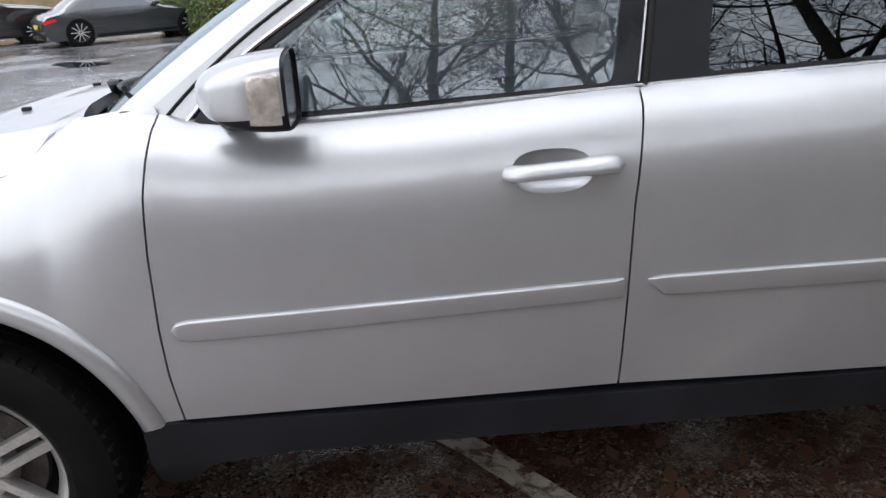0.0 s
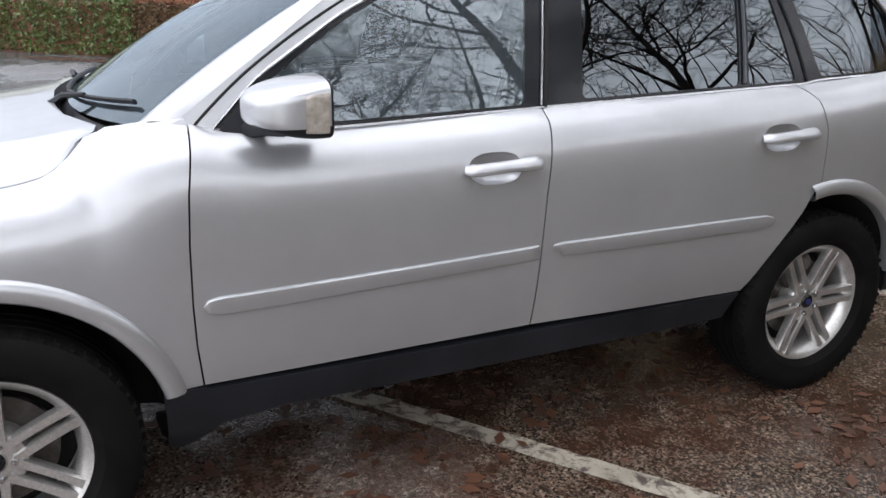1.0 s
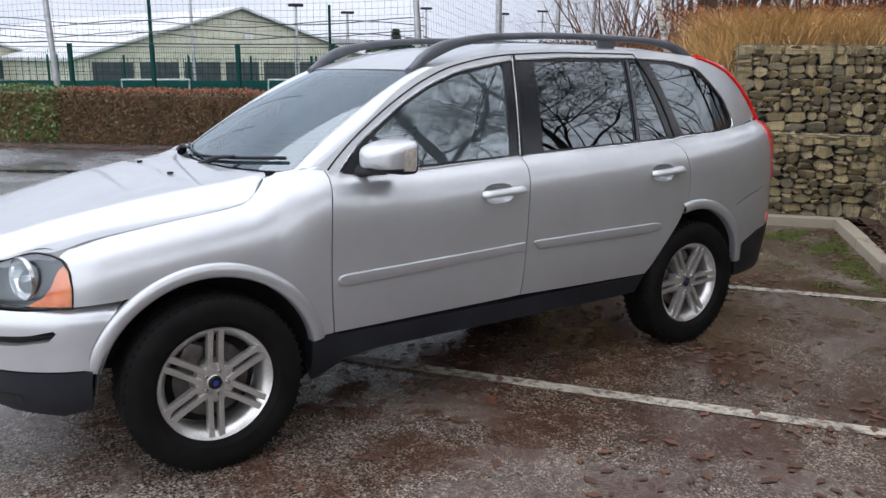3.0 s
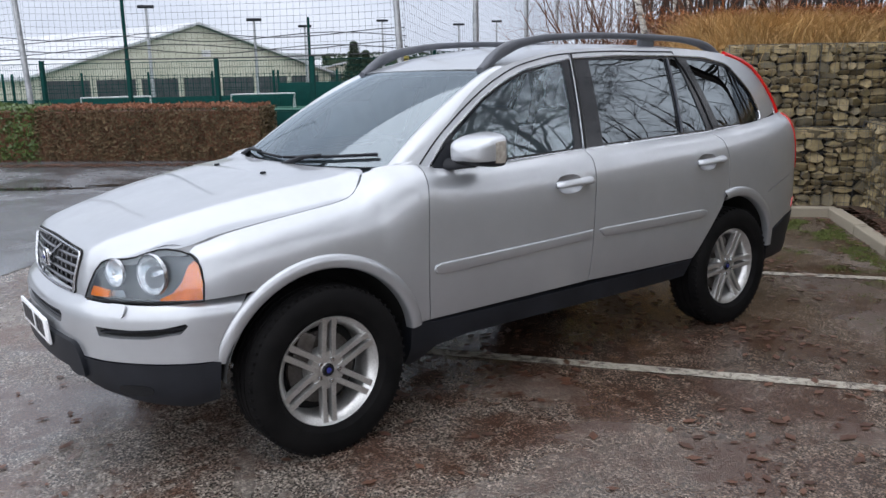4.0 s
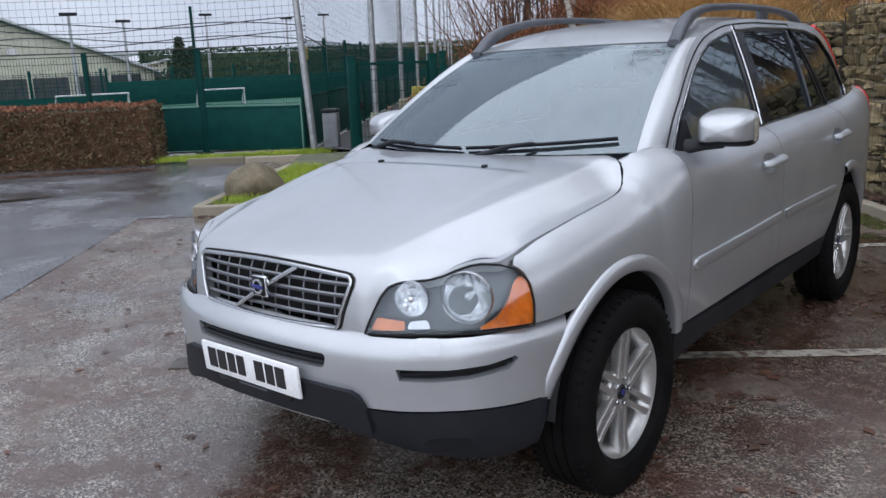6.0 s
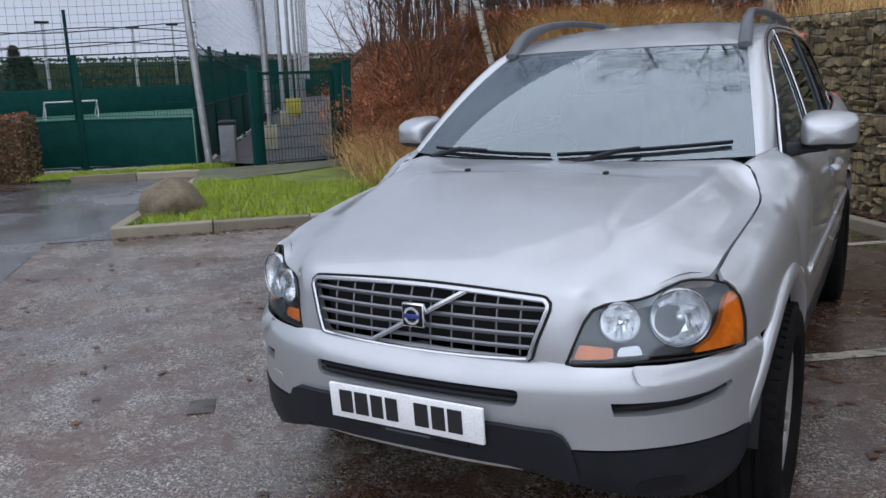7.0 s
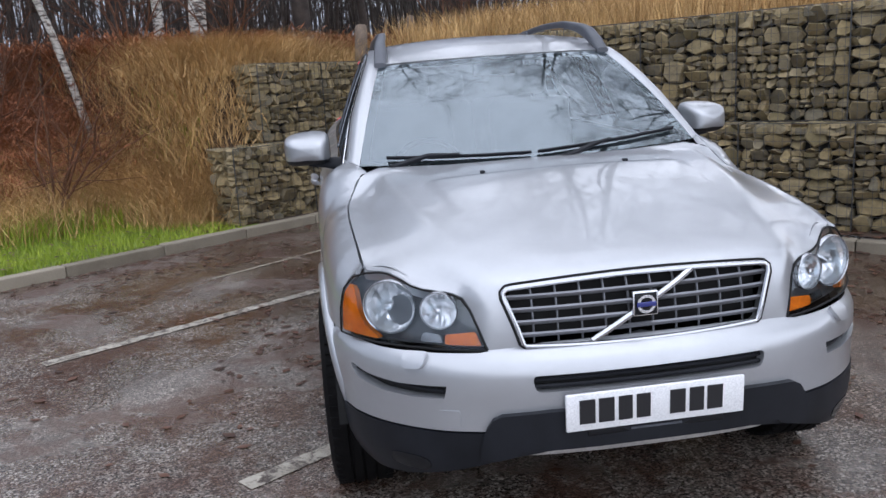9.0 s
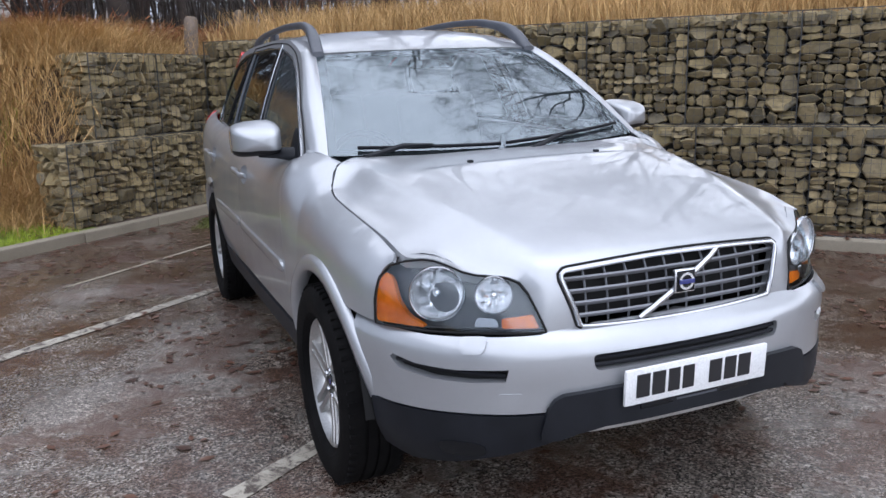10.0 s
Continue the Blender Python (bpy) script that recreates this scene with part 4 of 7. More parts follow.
for sd in (LEFT, RIGHT):
    xs = np.linspace(.53, 3.73, 50)
    top = [(x, float(roof_edge(x))) for x in xs]
    low = [(3.73, 1.285), (3.35, 1.236), (2.81, 1.190), (1.66, 1.157), (1.07, 1.137), (.8, 1.130), (.60, 1.118), (.54, 1.165)]
    frame_side = panel("side_frame", top + low, upper_map, paint, car, 0.03, [grow(DLO, .006)], sd=sd, label="silver pillars and roof side")
    panes = [rounded(p, .02, 4) for _, p in GLASS.values()]
    trim = panel("window_frame", DLO, upper_map, gloss_black, car, 0.03, panes, sd=sd, lift=-.004, lip=.02, label="gloss black window frame")
    for (kind, (mat, poly)), pane in zip(GLASS.items(), panes):
        panel(kind, grow(pane, .004), upper_map, mat, trim, 0.05, sd=sd, lift=-.009, lip=0)
    loop = upper_map(*np.array(fine_edges(grow(DLO, .002), .03)).T) * np.array([1, sd, 1])
    part("chrome_trim", tube(loop, .0056, 6, closed=True), chrome, trim, "thin chrome window surround")
    # shut lines of the door frames
    on = lambda pts, up: [tuple((q + np.array([0, up, 0])) * np.array([1, sd, 1])) for q in upper_map(*np.array(round_path(pts, .03)).T)]
    part("door_seam", tube(on([(.556, 1.150), (.612, 1.205), (.74, 1.312), (1.0, 1.474), (1.17, 1.556), (1.36, 1.620), (1.70, 1.672), (2.10, 1.686), (2.62, 1.681)], .001), .0042, 6), dark_gap, trim)
    part("door_seam", tube(on([(2.62, 1.681), (2.69, 1.55), (2.755, 1.36), (2.79, 1.205)], -.001), .0045, 6), dark_gap, trim)
    part("door_gap", tube(on([(1.648, 1.172), (1.69, 1.40), (1.745, 1.672)], .0), .0085, 6), dark_gap, trim, "dark gap between the doors")
    part("gap_edge", tube(on([(1.634, 1.180), (1.676, 1.40), (1.729, 1.668)], .002), .0042, 6), chrome, trim, "bright edge of the front door frame")
    part("window_post", tube(on([(2.485, 1.212), (2.52, 1.42), (2.553, 1.642)], -.002), .011, 6, flat=.6), rail_grey, trim, "grey bar between the rear panes")

# roof and windscreen
roof_top = pchip([1.0, 1.15, 1.35, 1.7, 2.2, 2.75, 3.18, 3.44, 3.6], [1.583, 1.636, 1.690, 1.732, 1.750, 1.742, 1.705, 1.658, 1.60])
edge_y = lambda x: glass_y(x, roof_edge(x))


def roof_map(x, y):
    ye = edge_y(x)
    q = np.clip(np.abs(y) / ye, 0, 1)
    return np.stack([x, y, roof_edge(x) + (roof_top(x) - roof_edge(x)) * (1 - q ** 2.4)], -1)


def screen_map(y, t):
    a = np.abs(y)
    yb = a / (.735 - .155 * t)
    x0, x1 = .285 + .150 * yb ** 2.2, 1.045 + .105 * yb ** 2.2
    z0, z1 = 1.160 + .012 * yb ** 2, 1.600 - .010 * yb ** 2
    bow = .03 * 4 * t * (1 - t)
    return np.stack([x0 + (x1 - x0) * t - bow * .5, y, z0 + (z1 - z0) * t + bow * .75], -1)


ys = np.linspace(-.582, .582, 21)
fx = [float(screen_map(np.array([y]), np.array([1.0]))[0, 0]) + .012 for y in ys]
roof_front = list(zip(fx, ys))
right = [(x, float(edge_y(x)) - .001) for x in np.linspace(1.24, 3.50, 40)]
roof_poly = roof_front + right + [(3.58, .45), (3.60, 0), (3.58, -.45)] + [(x, -y) for x, y in right[::-1]]
roof = panel("roof", roof_poly, roof_map, paint, car, 0.05, label="silver roof", lip=.02)
scr = [(y, 1.0) for y in np.linspace(.579, -.579, 20)] + [(-(.735 - .155 * t), t) for t in np.linspace(1, .0, 20)[1:-1]] + [(y, 0.0) for y in np.linspace(-.734, .734, 24)] + [((.735 - .155 * t), t) for t in np.linspace(0, 1, 20)[1:-1]]
screen_m = lambda y, t: screen_map(y, t)
windscreen = panel("windscreen", scr, screen_m, glass_screen, car, 0.05, lip=0, label="clear windscreen reflecting sky and branches", centre=(1.6, 0, .9))
inner = [(y * .945, .045 + t * .905) for y, t in scr]
panel("screen_border", scr, lambda y, t: screen_map(y, t) + np.array([.004, 0, -.004]), gloss_black, windscreen, 0.05, [inner], lip=0, centre=(1.6, 0, .9))
for sd in (LEFT, RIGHT):
    v, f, n, m = [], [], 24, 7
    for t in np.linspace(0, 1, n):
        a = screen_map(np.array([.736 - .156 * t]), np.array([t]))[0]
        bx = .53 + (1.235 - .53) * t
        b = upper_map(np.array([bx]), np.array([float(roof_edge(bx))]))[0]
        mid = (a + b) / 2 + np.array([-.022, .012, .020])
        for k in range(m):
            w = k / (m - 1)
            p = (1 - w) ** 2 * a + 2 * w * (1 - w) * mid + w * w * b
            v.append(p * np.array([1, sd, 1]))
    for i in range(n - 1):
        for k in range(m - 1):
            f.append((i * m + k, i * m + k + 1, (i + 1) * m + k + 1, (i + 1) * m + k))
    link_mesh("windscreen_pillar", v, f, paint, car)
    # tailgate corner strip
    strip = []
    for z in np.linspace(1.26, 1.66, 10):
        x = float(np.interp(z, [1.26, 1.38, 1.47, 1.575, 1.635, 1.67], [3.755, 3.685, 3.595, 3.445, 3.28, 3.09]))
        strip.append((x + .012, sd * (float(glass_y(np.array(x), z)) - .012), z + .008))
    part("tail_strip", tube(strip, .018, 8), red_lens, car, "red lamp strip up the rear pillar")


def tail_map(y, t):
    a = np.abs(y)
    x = np.interp(t, [0, .35, .55, .75, 1], [3.875, 3.815, 3.765, 3.695, 3.575]) - .30 * a ** 3
    z = np.interp(t, [0, .35, .55, .75, 1], [.90, 1.15, 1.28, 1.42, 1.62])
    return np.stack([x, y, z + 0 * x], -1)


panel("tailgate", [(-.72, 0), (.72, 0), (.68, .5), (.52, 1), (-.52, 1), (-.68, .5)], tail_map, paint, car, 0.08, label="silver tailgate")

# wing tips closing the corners beside the windscreen
for sd in (LEFT, RIGHT):
    v, f, n, m = [], [], 14, 6
    for k in range(n):
        x = .298 + (.558 - .298) * k / (n - 1)
        a = side_xz(np.array([x]), np.array([float(shoulder_z(x)) - .004]))[0]
        w = k / (n - 1)
        b = np.array([.318 + .232 * w, .712 + .084 * w ** 1.6, 1.152 + .042 * w])
        for j in range(m):
            q = j / (m - 1)
            p = a + (b - a) * q + np.array([0, 0, .006 * 4 * q * (1 - q)])
            v.append((p[0], sd * p[1], p[2]))
    for k in range(n - 1):
        for j in range(m - 1):
            q = (k * m + j, k * m + j + 1, (k + 1) * m + j + 1, (k + 1) * m + j)
            f.append(q if sd < 0 else q[::-1])
    link_mesh("wing_tip", v, f, paint, car)

# roof rails: flat blades that swell into a foot at each end
def roof_rail(sd):
    stops = ((1.13, .000, .014, .030), (1.20, .030, .030, .031), (1.30, .056, .034, .028), (1.45, .068, .024, .022), (1.8, .066, .019, .019), (2.35, .064, .018, .018),
             (2.8, .058, .019, .019), (3.02, .048, .024, .024), (3.14, .026, .026, .028), (3.22, .004, .014, .028))
    xs_, up, tall, wide = (pchip([q[0] for q in stops], [q[k] for q in stops]) for k in range(4))
    v, f, n = [], [], 14
    line = np.linspace(1.13, 3.22, 64)
    for x in line:
        y = .572 - .055 * float(np.clip((x - 1.13) / .5, 0, 1)) - .02 * float(np.clip((x - 2.7) / .5, 0, 1))
        z = float(roof_map(np.array([max(x, 1.16)]), np.array([y]))[0, 2]) + float(up(x)) - .006
        for k in range(n):
            a = 2 * math.pi * k / n
            c, q = math.cos(a), math.sin(a)
            v.append((x, sd * (y + float(wide(x)) * math.copysign(abs(c) ** .7, c)), z + float(tall(x)) * math.copysign(abs(q) ** .7, q)))
    for i in range(len(line) - 1):
        for k in range(n):
            f.append((i * n + k, i * n + (k + 1) % n, (i + 1) * n + (k + 1) % n, (i + 1) * n + k))
    f += [tuple(range(n)), tuple((len(line) - 1) * n + k for k in range(n))]
    rail = link_mesh("roof_rail", v, f, rail_grey, car, "dark grey roof rail", sharp=50)
    y = .50
    part("rail_foot", box_bm((.13, .036, .07), (2.50, sd * y, float(roof_map(np.array([2.50]), np.array([y]))[0, 2]) + .022), .014, 3), rail_grey, rail)


roof_rail(LEFT)
roof_rail(RIGHT)

# scuttle, wipers, washer jets
scut = [(y, t) for y, t in [(-.66, 0), (.66, 0), (.70, 1), (-.70, 1)]]
def scuttle_map(y, t):
    a = np.abs(y)
    x0 = .235 + 0 * a
    x1 = .292 + .150 * (a / .735) ** 2.2
    return np.stack([x0 + (x1 - x0) * t, y, 1.060 + .088 * t + 0 * a], -1)
panel("scuttle", scut, scuttle_map, black_trim, car, 0.06, lip=0, label="black scuttle panel below the windscreen")


def wiper(y0, y1, t0, t1, arm_y):
    def on(y, t, up):
        p = screen_map(np.array([y]), np.array([t]))[0]
        return (p[0] - up * .5, p[1], p[2] + up * .85)
    pts = [on(y0 + (y1 - y0) * k, t0 + (t1 - t0) * k, .016) for k in np.linspace(0, 1, 10)]
    w = part("wiper", tube(pts, .0065, 6, flat=1.4), black_trim, car, "black windscreen wiper")
    mid = on(y0 + (y1 - y0) * .5, t0 + (t1 - t0) * .5, .026)
    part("wiper_arm", tube([on(arm_y, -.05, .03), on(arm_y + (y0 - arm_y) * .25, .0, .045), mid], [.013, .011, .006], 6), black_trim, w)
    part("wiper_spindle", lathe([(.0005, .02), (.016, .018), (.018, 0), (.018, -.02)], 14, "z"), black_trim, w).location = on(arm_y, -.05, .02)


wiper(-.65, .0, .080, .022, -.10)
wiper(.03, .62, .020, .034, .60)
for y in (-.282, .282):
    t = hood_t(y, .045)
    p = hood_map(np.array([y]), np.array([t]))[0]
    part("washer_jet", box_bm((.026, .018, .012), tuple(p + np.array([0, 0, .005])), .004), black_trim, car)


# door mirrors
side_lens = varied("clear_ribbed_lens", (0.40, 0.36, 0.30), (0.85, 0.83, 0.80), 0.10, 22, 75, 0.4, 0.003, Metallic=0.6)


def mirror(sd):
    """Rounded housing on a black foot: rings from the blunt front to the flat glass."""
    x0, deep, yc, zc = .655, .225, .958, 1.229

    def ring(u, a, out=0.0):
        g = (1 - max(1 - u, 0) ** 3.4) ** (1 / 2.8)
        w, h = .106 * g * (1 - .05 * u ** 5) + out, (.060 + .022 * u ** .8) * g * (1 - .04 * u ** 6) + out
        c, q = math.cos(a), math.sin(a)
        y = w * math.copysign(abs(c) ** .42, c)
        z = h * math.copysign(abs(q) ** .42, q) + .006 * u - .12 * max(0, y) * max(0, q)
        return (x0 + deep * u + .34 * (y + .106) * (1 - u), sd * (yc + y), zc + z)

    def cut(u):
        """The angle at which the housing meets its black base."""
        g = (1 - max(1 - u, 0) ** 3.4) ** (1 / 2.8)
        h = (.060 + .022 * u ** .8) * g
        return math.degrees(math.asin(min(1, .041 / max(h, 1e-6)) ** (1 / .42)))

    def skin(u0, u1, a0, a1, n, m, out=0.0, base=None):
        us = u0 + (u1 - u0) * np.linspace(0, 1, n) ** 1.6
        v = []
        for u in us:
            lo, hi = (a0, a1) if base is None else (180 + cut(u), 360 - cut(u)) if base else (-cut(u), 180 + cut(u))
            v += [ring(u, a, out) for a in np.radians(np.linspace(lo, hi, m))]
        f = []
        for i in range(n - 1):
            for k in range(m - 1):
                q = (i * m + k, i * m + k + 1, (i + 1) * m + k + 1, (i + 1) * m + k)
                f.append(q if sd < 0 else q[::-1])
        return v, f
    arm = part("door_mirror", tube([(.715, sd * .775, 1.165), (.735, sd * .82, 1.166), (.765, sd * .88, 1.172), (.79, sd * .95, 1.176)], [.048, .036, .028, .024], 12, flat=.6), black_trim, car, "silver door mirror with clear indicator on a black foot")
    link_mesh("mirror_cap", *skin(.0, .985, 0, 0, 26, 48, 0, False), paint, arm, "silver mirror cap", sharp=60)
    link_mesh("mirror_base", *skin(.0, 1.0, 0, 0, 26, 24, -.0012, True), black_trim, arm, sharp=60)
    link_mesh("mirror_rim", *skin(.975, 1.03, 0, 360, 5, 48, -.003), black_trim, arm)
    v = [ring(1.0, a, -.010) for a in np.radians(np.linspace(0, 352, 45))]
    link_mesh("mirror_glass", v, [tuple(range(45))], chrome, arm, smooth=False)
    link_mesh("mirror_indicator", *skin(.55, .95, -26, 16, 9, 12, .0016), side_lens, arm, "clear side indicator")
    # black corner plate of the door behind the foot
    panel("mirror_plate", rounded([(.625, 1.142), (.79, 1.150), (.79, 1.275), (.752, 1.262)], .012), upper_map, black_trim, arm, .04, sd=sd, lift=.006, lip=.012)


mirror(LEFT)
mirror(RIGHT)


# wheels
def wheel():
    w = new("wheel")
    tyre_prof = [(.236, -.060), (.240, -.085), (.262, -.108), (.300, -.117), (.330, -.113), (.350, -.100), (.359, -.082), (.362, -.06),
                 (.362, -.047), (.354, -.045), (.354, -.037), (.362, -.035), (.3625, -.005), (.354, -.004), (.354, .004), (.3625, .005),
                 (.362, .035), (.354, .037), (.354, .045), (.362, .047), (.362, .06), (.359, .082), (.350, .10), (.30, .117), (.24, .1), (.236, .06)]
    tyre_prof = [(r + .008 * min(1, max(0, (r - .24) / .1)), h) for r, h in tyre_prof]
    tyre = part("tyre", lathe(tyre_prof, 72), rubber, w, "wet black road tyre", sharp=28)
    bm = bmesh.new()
    for k in range(60):
        a = 2 * math.pi * k / 60
        m = Matrix.Rotation(-a, 4, "Y") @ Matrix.Translation((.3645, 0, 0))
        for y in (-.085, .085):
            box_bm((.012, .028, .012), (0, y, 0), 0, 1, None, bm)
            bmesh.ops.transform(bm, matrix=m, verts=bm.verts[-8:])
    part("tread_block", bm, rubber, tyre)["kind"] = "stuff"
    rim = part("rim", lathe([(.228, .09), (.236, .088), (.238, .075), (.205, .06), (.198, -.04), (.210, -.062), (.226, -.078), (.2375, -.086), (.241, -.080), (.240, -.070), (.236, -.06)], 72), alloy, w, "silver alloy rim")
    disc = part("brake_disc", lathe([(.06, .0), (.158, .0), (.158, .022), (.06, .022)], 48), steel_dark, w)
    part("wheel_back", lathe([(.0005, .045), (.2, .045), (.2, .055)], 32), dark_gap, w)
    cal = box_bm((.09, .07, .16), (-.125, .0, .05), .02)
    part("brake_caliper", cal, steel_dark, w)
    spoke = bmesh.new()
    prof = [(-.0115, .014), (-.0135, -.012), (-.0105, -.020), (.0105, -.020), (.0135, -.012), (.0115, .014)]
    rows = []
    for r, half, y in ((.048, 1.05, -.060), (.085, .98, -.062), (.13, .98, -.063), (.175, 1.02, -.066), (.212, 1.10, -.071), (.232, 1.25, -.072)):
        rows.append([spoke.verts.new((r, y + d + .012, q * half)) for q, d in prof])
    for a, b in zip(rows, rows[1:]):
        for i in range(5):
            spoke.faces.new((a[i], a[i + 1], b[i + 1], b[i]))
    me = bpy.data.meshes.new("spoke")
    bmesh.ops.recalc_face_normals(spoke, faces=spoke.faces)
    spoke.to_mesh(me)
    spoke.free()
    me.materials.append(alloy)
    me.shade_smooth()
    me.set_sharp_from_angle(angle=radians(45))
    for k in range(6):
        for side in (-1, 1):
            o = new("spoke", me)
            o.parent = rim
            a = radians(60 * k + 8)
            o.matrix_local = Matrix.Rotation(a, 4, "Y") @ Matrix.Translation((0, 0, side * .0235)) @ Matrix.Rotation(radians(side * .5), 4, "Y")
    part("hub", lathe([(.0005, -.062), (.028, -.062), (.034, -.058), (.064, -.063), (.082, -.058), (.090, -.045), (.092, .0)], 40), alloy, rim)
    part("centre_cap", lathe([(.0005, -.069), (.024, -.068), (.029, -.063), (.030, -.055)], 28), gloss_black, rim, "dark centre cap with blue badge")
    part("cap_badge", lathe([(.0005, -.0705), (.012, -.0703), (.0125, -.067)], 20), badge_blue, rim)
    for k in range(5):
        a = radians(72 * k + 20)
        nut = lathe([(.0005, -.074), (.008, -.073), (.010, -.070), (.010, -.05)], 6)
        bmesh.ops.translate(nut, vec=(.050 * math.cos(a), 0, .050 * math.sin(a)), verts=nut.verts)
        part("wheel_nut", nut, chrome, rim)
    return w


first = wheel()
first.parent = car
first.matrix_basis = pose(0, -.836, .357, 0, 25, 0)
for x, sd, spin in ((2.857, LEFT, 50), (0, RIGHT, 10), (2.857, RIGHT, 35)):
    copy_thing(first, pose(x, sd * .832, .370 + .0135 * sd, 0, spin, 0 if sd == LEFT else 180))


# cabin
def cabin():
    part("cabin_floor", box_bm((2.9, 1.5, .04), (1.95, 0, .52), .0), dash_grey, car)
    dash = bmesh.new()
    prof = [(.50, 1.06), (.60, 1.12), (.80, 1.13), (.95, 1.10), (1.02, 1.02), (1.0, .90), (.92, .78), (.90, .6)]
    rows = [[dash.verts.new((x, y, z)) for x, z in prof] for y in np.linspace(-.72, .72, 9)]
    for a, b in zip(rows, rows[1:]):
        for i in range(len(prof) - 1):
            dash.faces.new((a[i], a[i + 1], b[i + 1], b[i]))
    part("dashboard", dash, dash_grey, car, "dark grey dashboard")
    wheel_pts = [(1.10 + .19 * .35 * math.sin(a), .37 + .19 * math.cos(a), 1.03 + .19 * .93 * math.sin(a)) for a in np.linspace(0, 2 * math.pi, 33)[:-1]]
    sw = part("steering_wheel", tube(wheel_pts, .016, 8, closed=True), dash_grey, car, "dark steering wheel")
    part("steering_boss", box_bm((.06, .15, .11), (1.08, .37, 1.02), .03, 3), dash_grey, sw)
    part("steering_spoke", box_bm((.02, .36, .03), (1.09, .37, 1.03), .008), dash_grey, sw)
    for x, y, w in ((1.62, -.37, .52), (1.62, .37, .52), (2.55, -.40, .48), (2.55, .40, .48), (2.55, 0, .34)):
        seat = part("seat", box_bm((.54, w, .16), (x - .05, y, .74), .05, 3), seat_grey, car, "pale grey leather seat")
        back = box_bm((.15, w * .96, .62), (0, 0, .31), .05, 3)
        bmesh.ops.transform(back, matrix=pose(x + .20, y, .76, 0, 17, 0), verts=back.verts)
        part("seat_back", back, seat_grey, seat)
        head = box_bm((.11, .26, .18), (0, 0, .74), .045, 3)
        bmesh.ops.transform(head, matrix=pose(x + .20, y, .76, 0, 17, 0), verts=head.verts)
        part("headrest", head, seat_grey, seat)
    part("rear_view_mirror", box_bm((.03, .22, .065), (1.12, 0, 1.54), .012), black_trim, car)
    lining = roof_poly
    panel("roof_lining", [(x, y * .93) for x, y in lining], lambda x, y: roof_map(x, y) + np.array([0, 0, -.035]), seat_grey, car, 0.09, lip=0)
    for sd in (LEFT, RIGHT):
        panel("door_lining", [(.62, .6), (.62, 1.14), (2.8, 1.19), (2.8, .6)], lambda x, z: side_xz(x, z) - np.array([0, .09, 0]), dash_grey, car, 0.08, sd=sd, lip=0)


cabin()


# ---- ground, kerbs, bays ----
ND, NN = np.array([.682, -.731]), np.array([.731, .682])   # along the bays, across the bays
SIDE, REAR, FRONT = 5.30, 4.13, -2.45


def pd(p, d, z=0.0):
    """A place from its distances across and along the bays."""
    return (NN[0] * p + ND[0] * d, NN[1] * p + ND[1] * d, z)


def sheet(name, pts, mat, z, label="", cat="", kind="structure", h=None):
    v = [(*p[:2], z) for p in pts]
    ob = link_mesh(name, v, [tuple(range(len(v)))], mat, smooth=False)
    if ob.data.polygons[0].normal.z < 0:
        ob.data.flip_normals()
    return tagged(ob, label, cat, kind=kind)


def stretch(a, b, near, far):
    """Coordinates that are fine between a and b and coarse beyond."""
    out = [a]
    while out[-1] < b:
        out.append(out[-1] + near)
    s = near
    while out[-1] < far:
        s *= 1.35
        out.append(out[-1] + s)
    s = near
    while out[0] > -far:
        s *= 1.35
        out.insert(0, out[0] - s)
    return np.array(out)


gx = stretch(-8, 12, 1.0, 900)
v = [(x, y, 0) for x in gx for y in gx]
n = len(gx)
f = [(i * n + j, (i + 1) * n + j, (i + 1) * n + j + 1, i * n + j + 1) for i in range(n - 1) for j in range(n - 1)]
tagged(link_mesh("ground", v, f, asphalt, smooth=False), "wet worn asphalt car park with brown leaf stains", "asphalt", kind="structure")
sheet("road", [pd(p, d) for p, d in ((-30, -3.02), (SIDE, -3.02), (SIDE - .02, FRONT + .0), (10.2, FRONT), (12.0, -9.0), (11.0, -24), (-30, -30))], road_asphalt, .004,
      "smooth dark wet access road beside the bays", "road")


def paint_line(a, b, w, name="bay_line", z=.005):
    a, b = np.array(a), np.array(b)
    t = (b - a) / np.linalg.norm(b - a)
    s = np.array([-t[1], t[0]]) * w / 2
    m = max(2, int(np.linalg.norm(b - a) / .06))
    lo, hi = [], []
    for k in range(m + 1):
        c = a + (b - a) * k / m
        j1, j2 = noise.noise((c[0] * 9, c[1] * 9, 1)) * .009, noise.noise((c[0] * 9, c[1] * 9, 7)) * .009
        lo.append((*(c - s * (1 + j1 / w * 2)), z))
        hi.append((*(c + s * (1 + j2 / w * 2)), z))
    v = lo + hi
    f = [(k, k + 1, m + 2 + k, m + 1 + k) for k in range(m)]
    ob = link_mesh(name, v, f, line_paint, smooth=False)
    if ob.data.polygons[0].normal.z < 0:
        ob.data.flip_normals()
    return tagged(ob, "worn cream-white painted bay line", "bay line", "bay lines", "structure")


paint_line((-.07, 1.29), (3.05, -2.66), .095)
paint_line((1.70, 2.66), (4.95, -1.28), .095)
paint_line((-1.85, -.10), (1.30, -4.05), .095)
sheet("faint_line", [pd(p, d) for p, d in ((4.02, 1.0), (4.06, 1.0), (4.15, 2.9), (4.11, 2.9))], kerb_stone, .004, "faded remains of a painted line", "bay line")


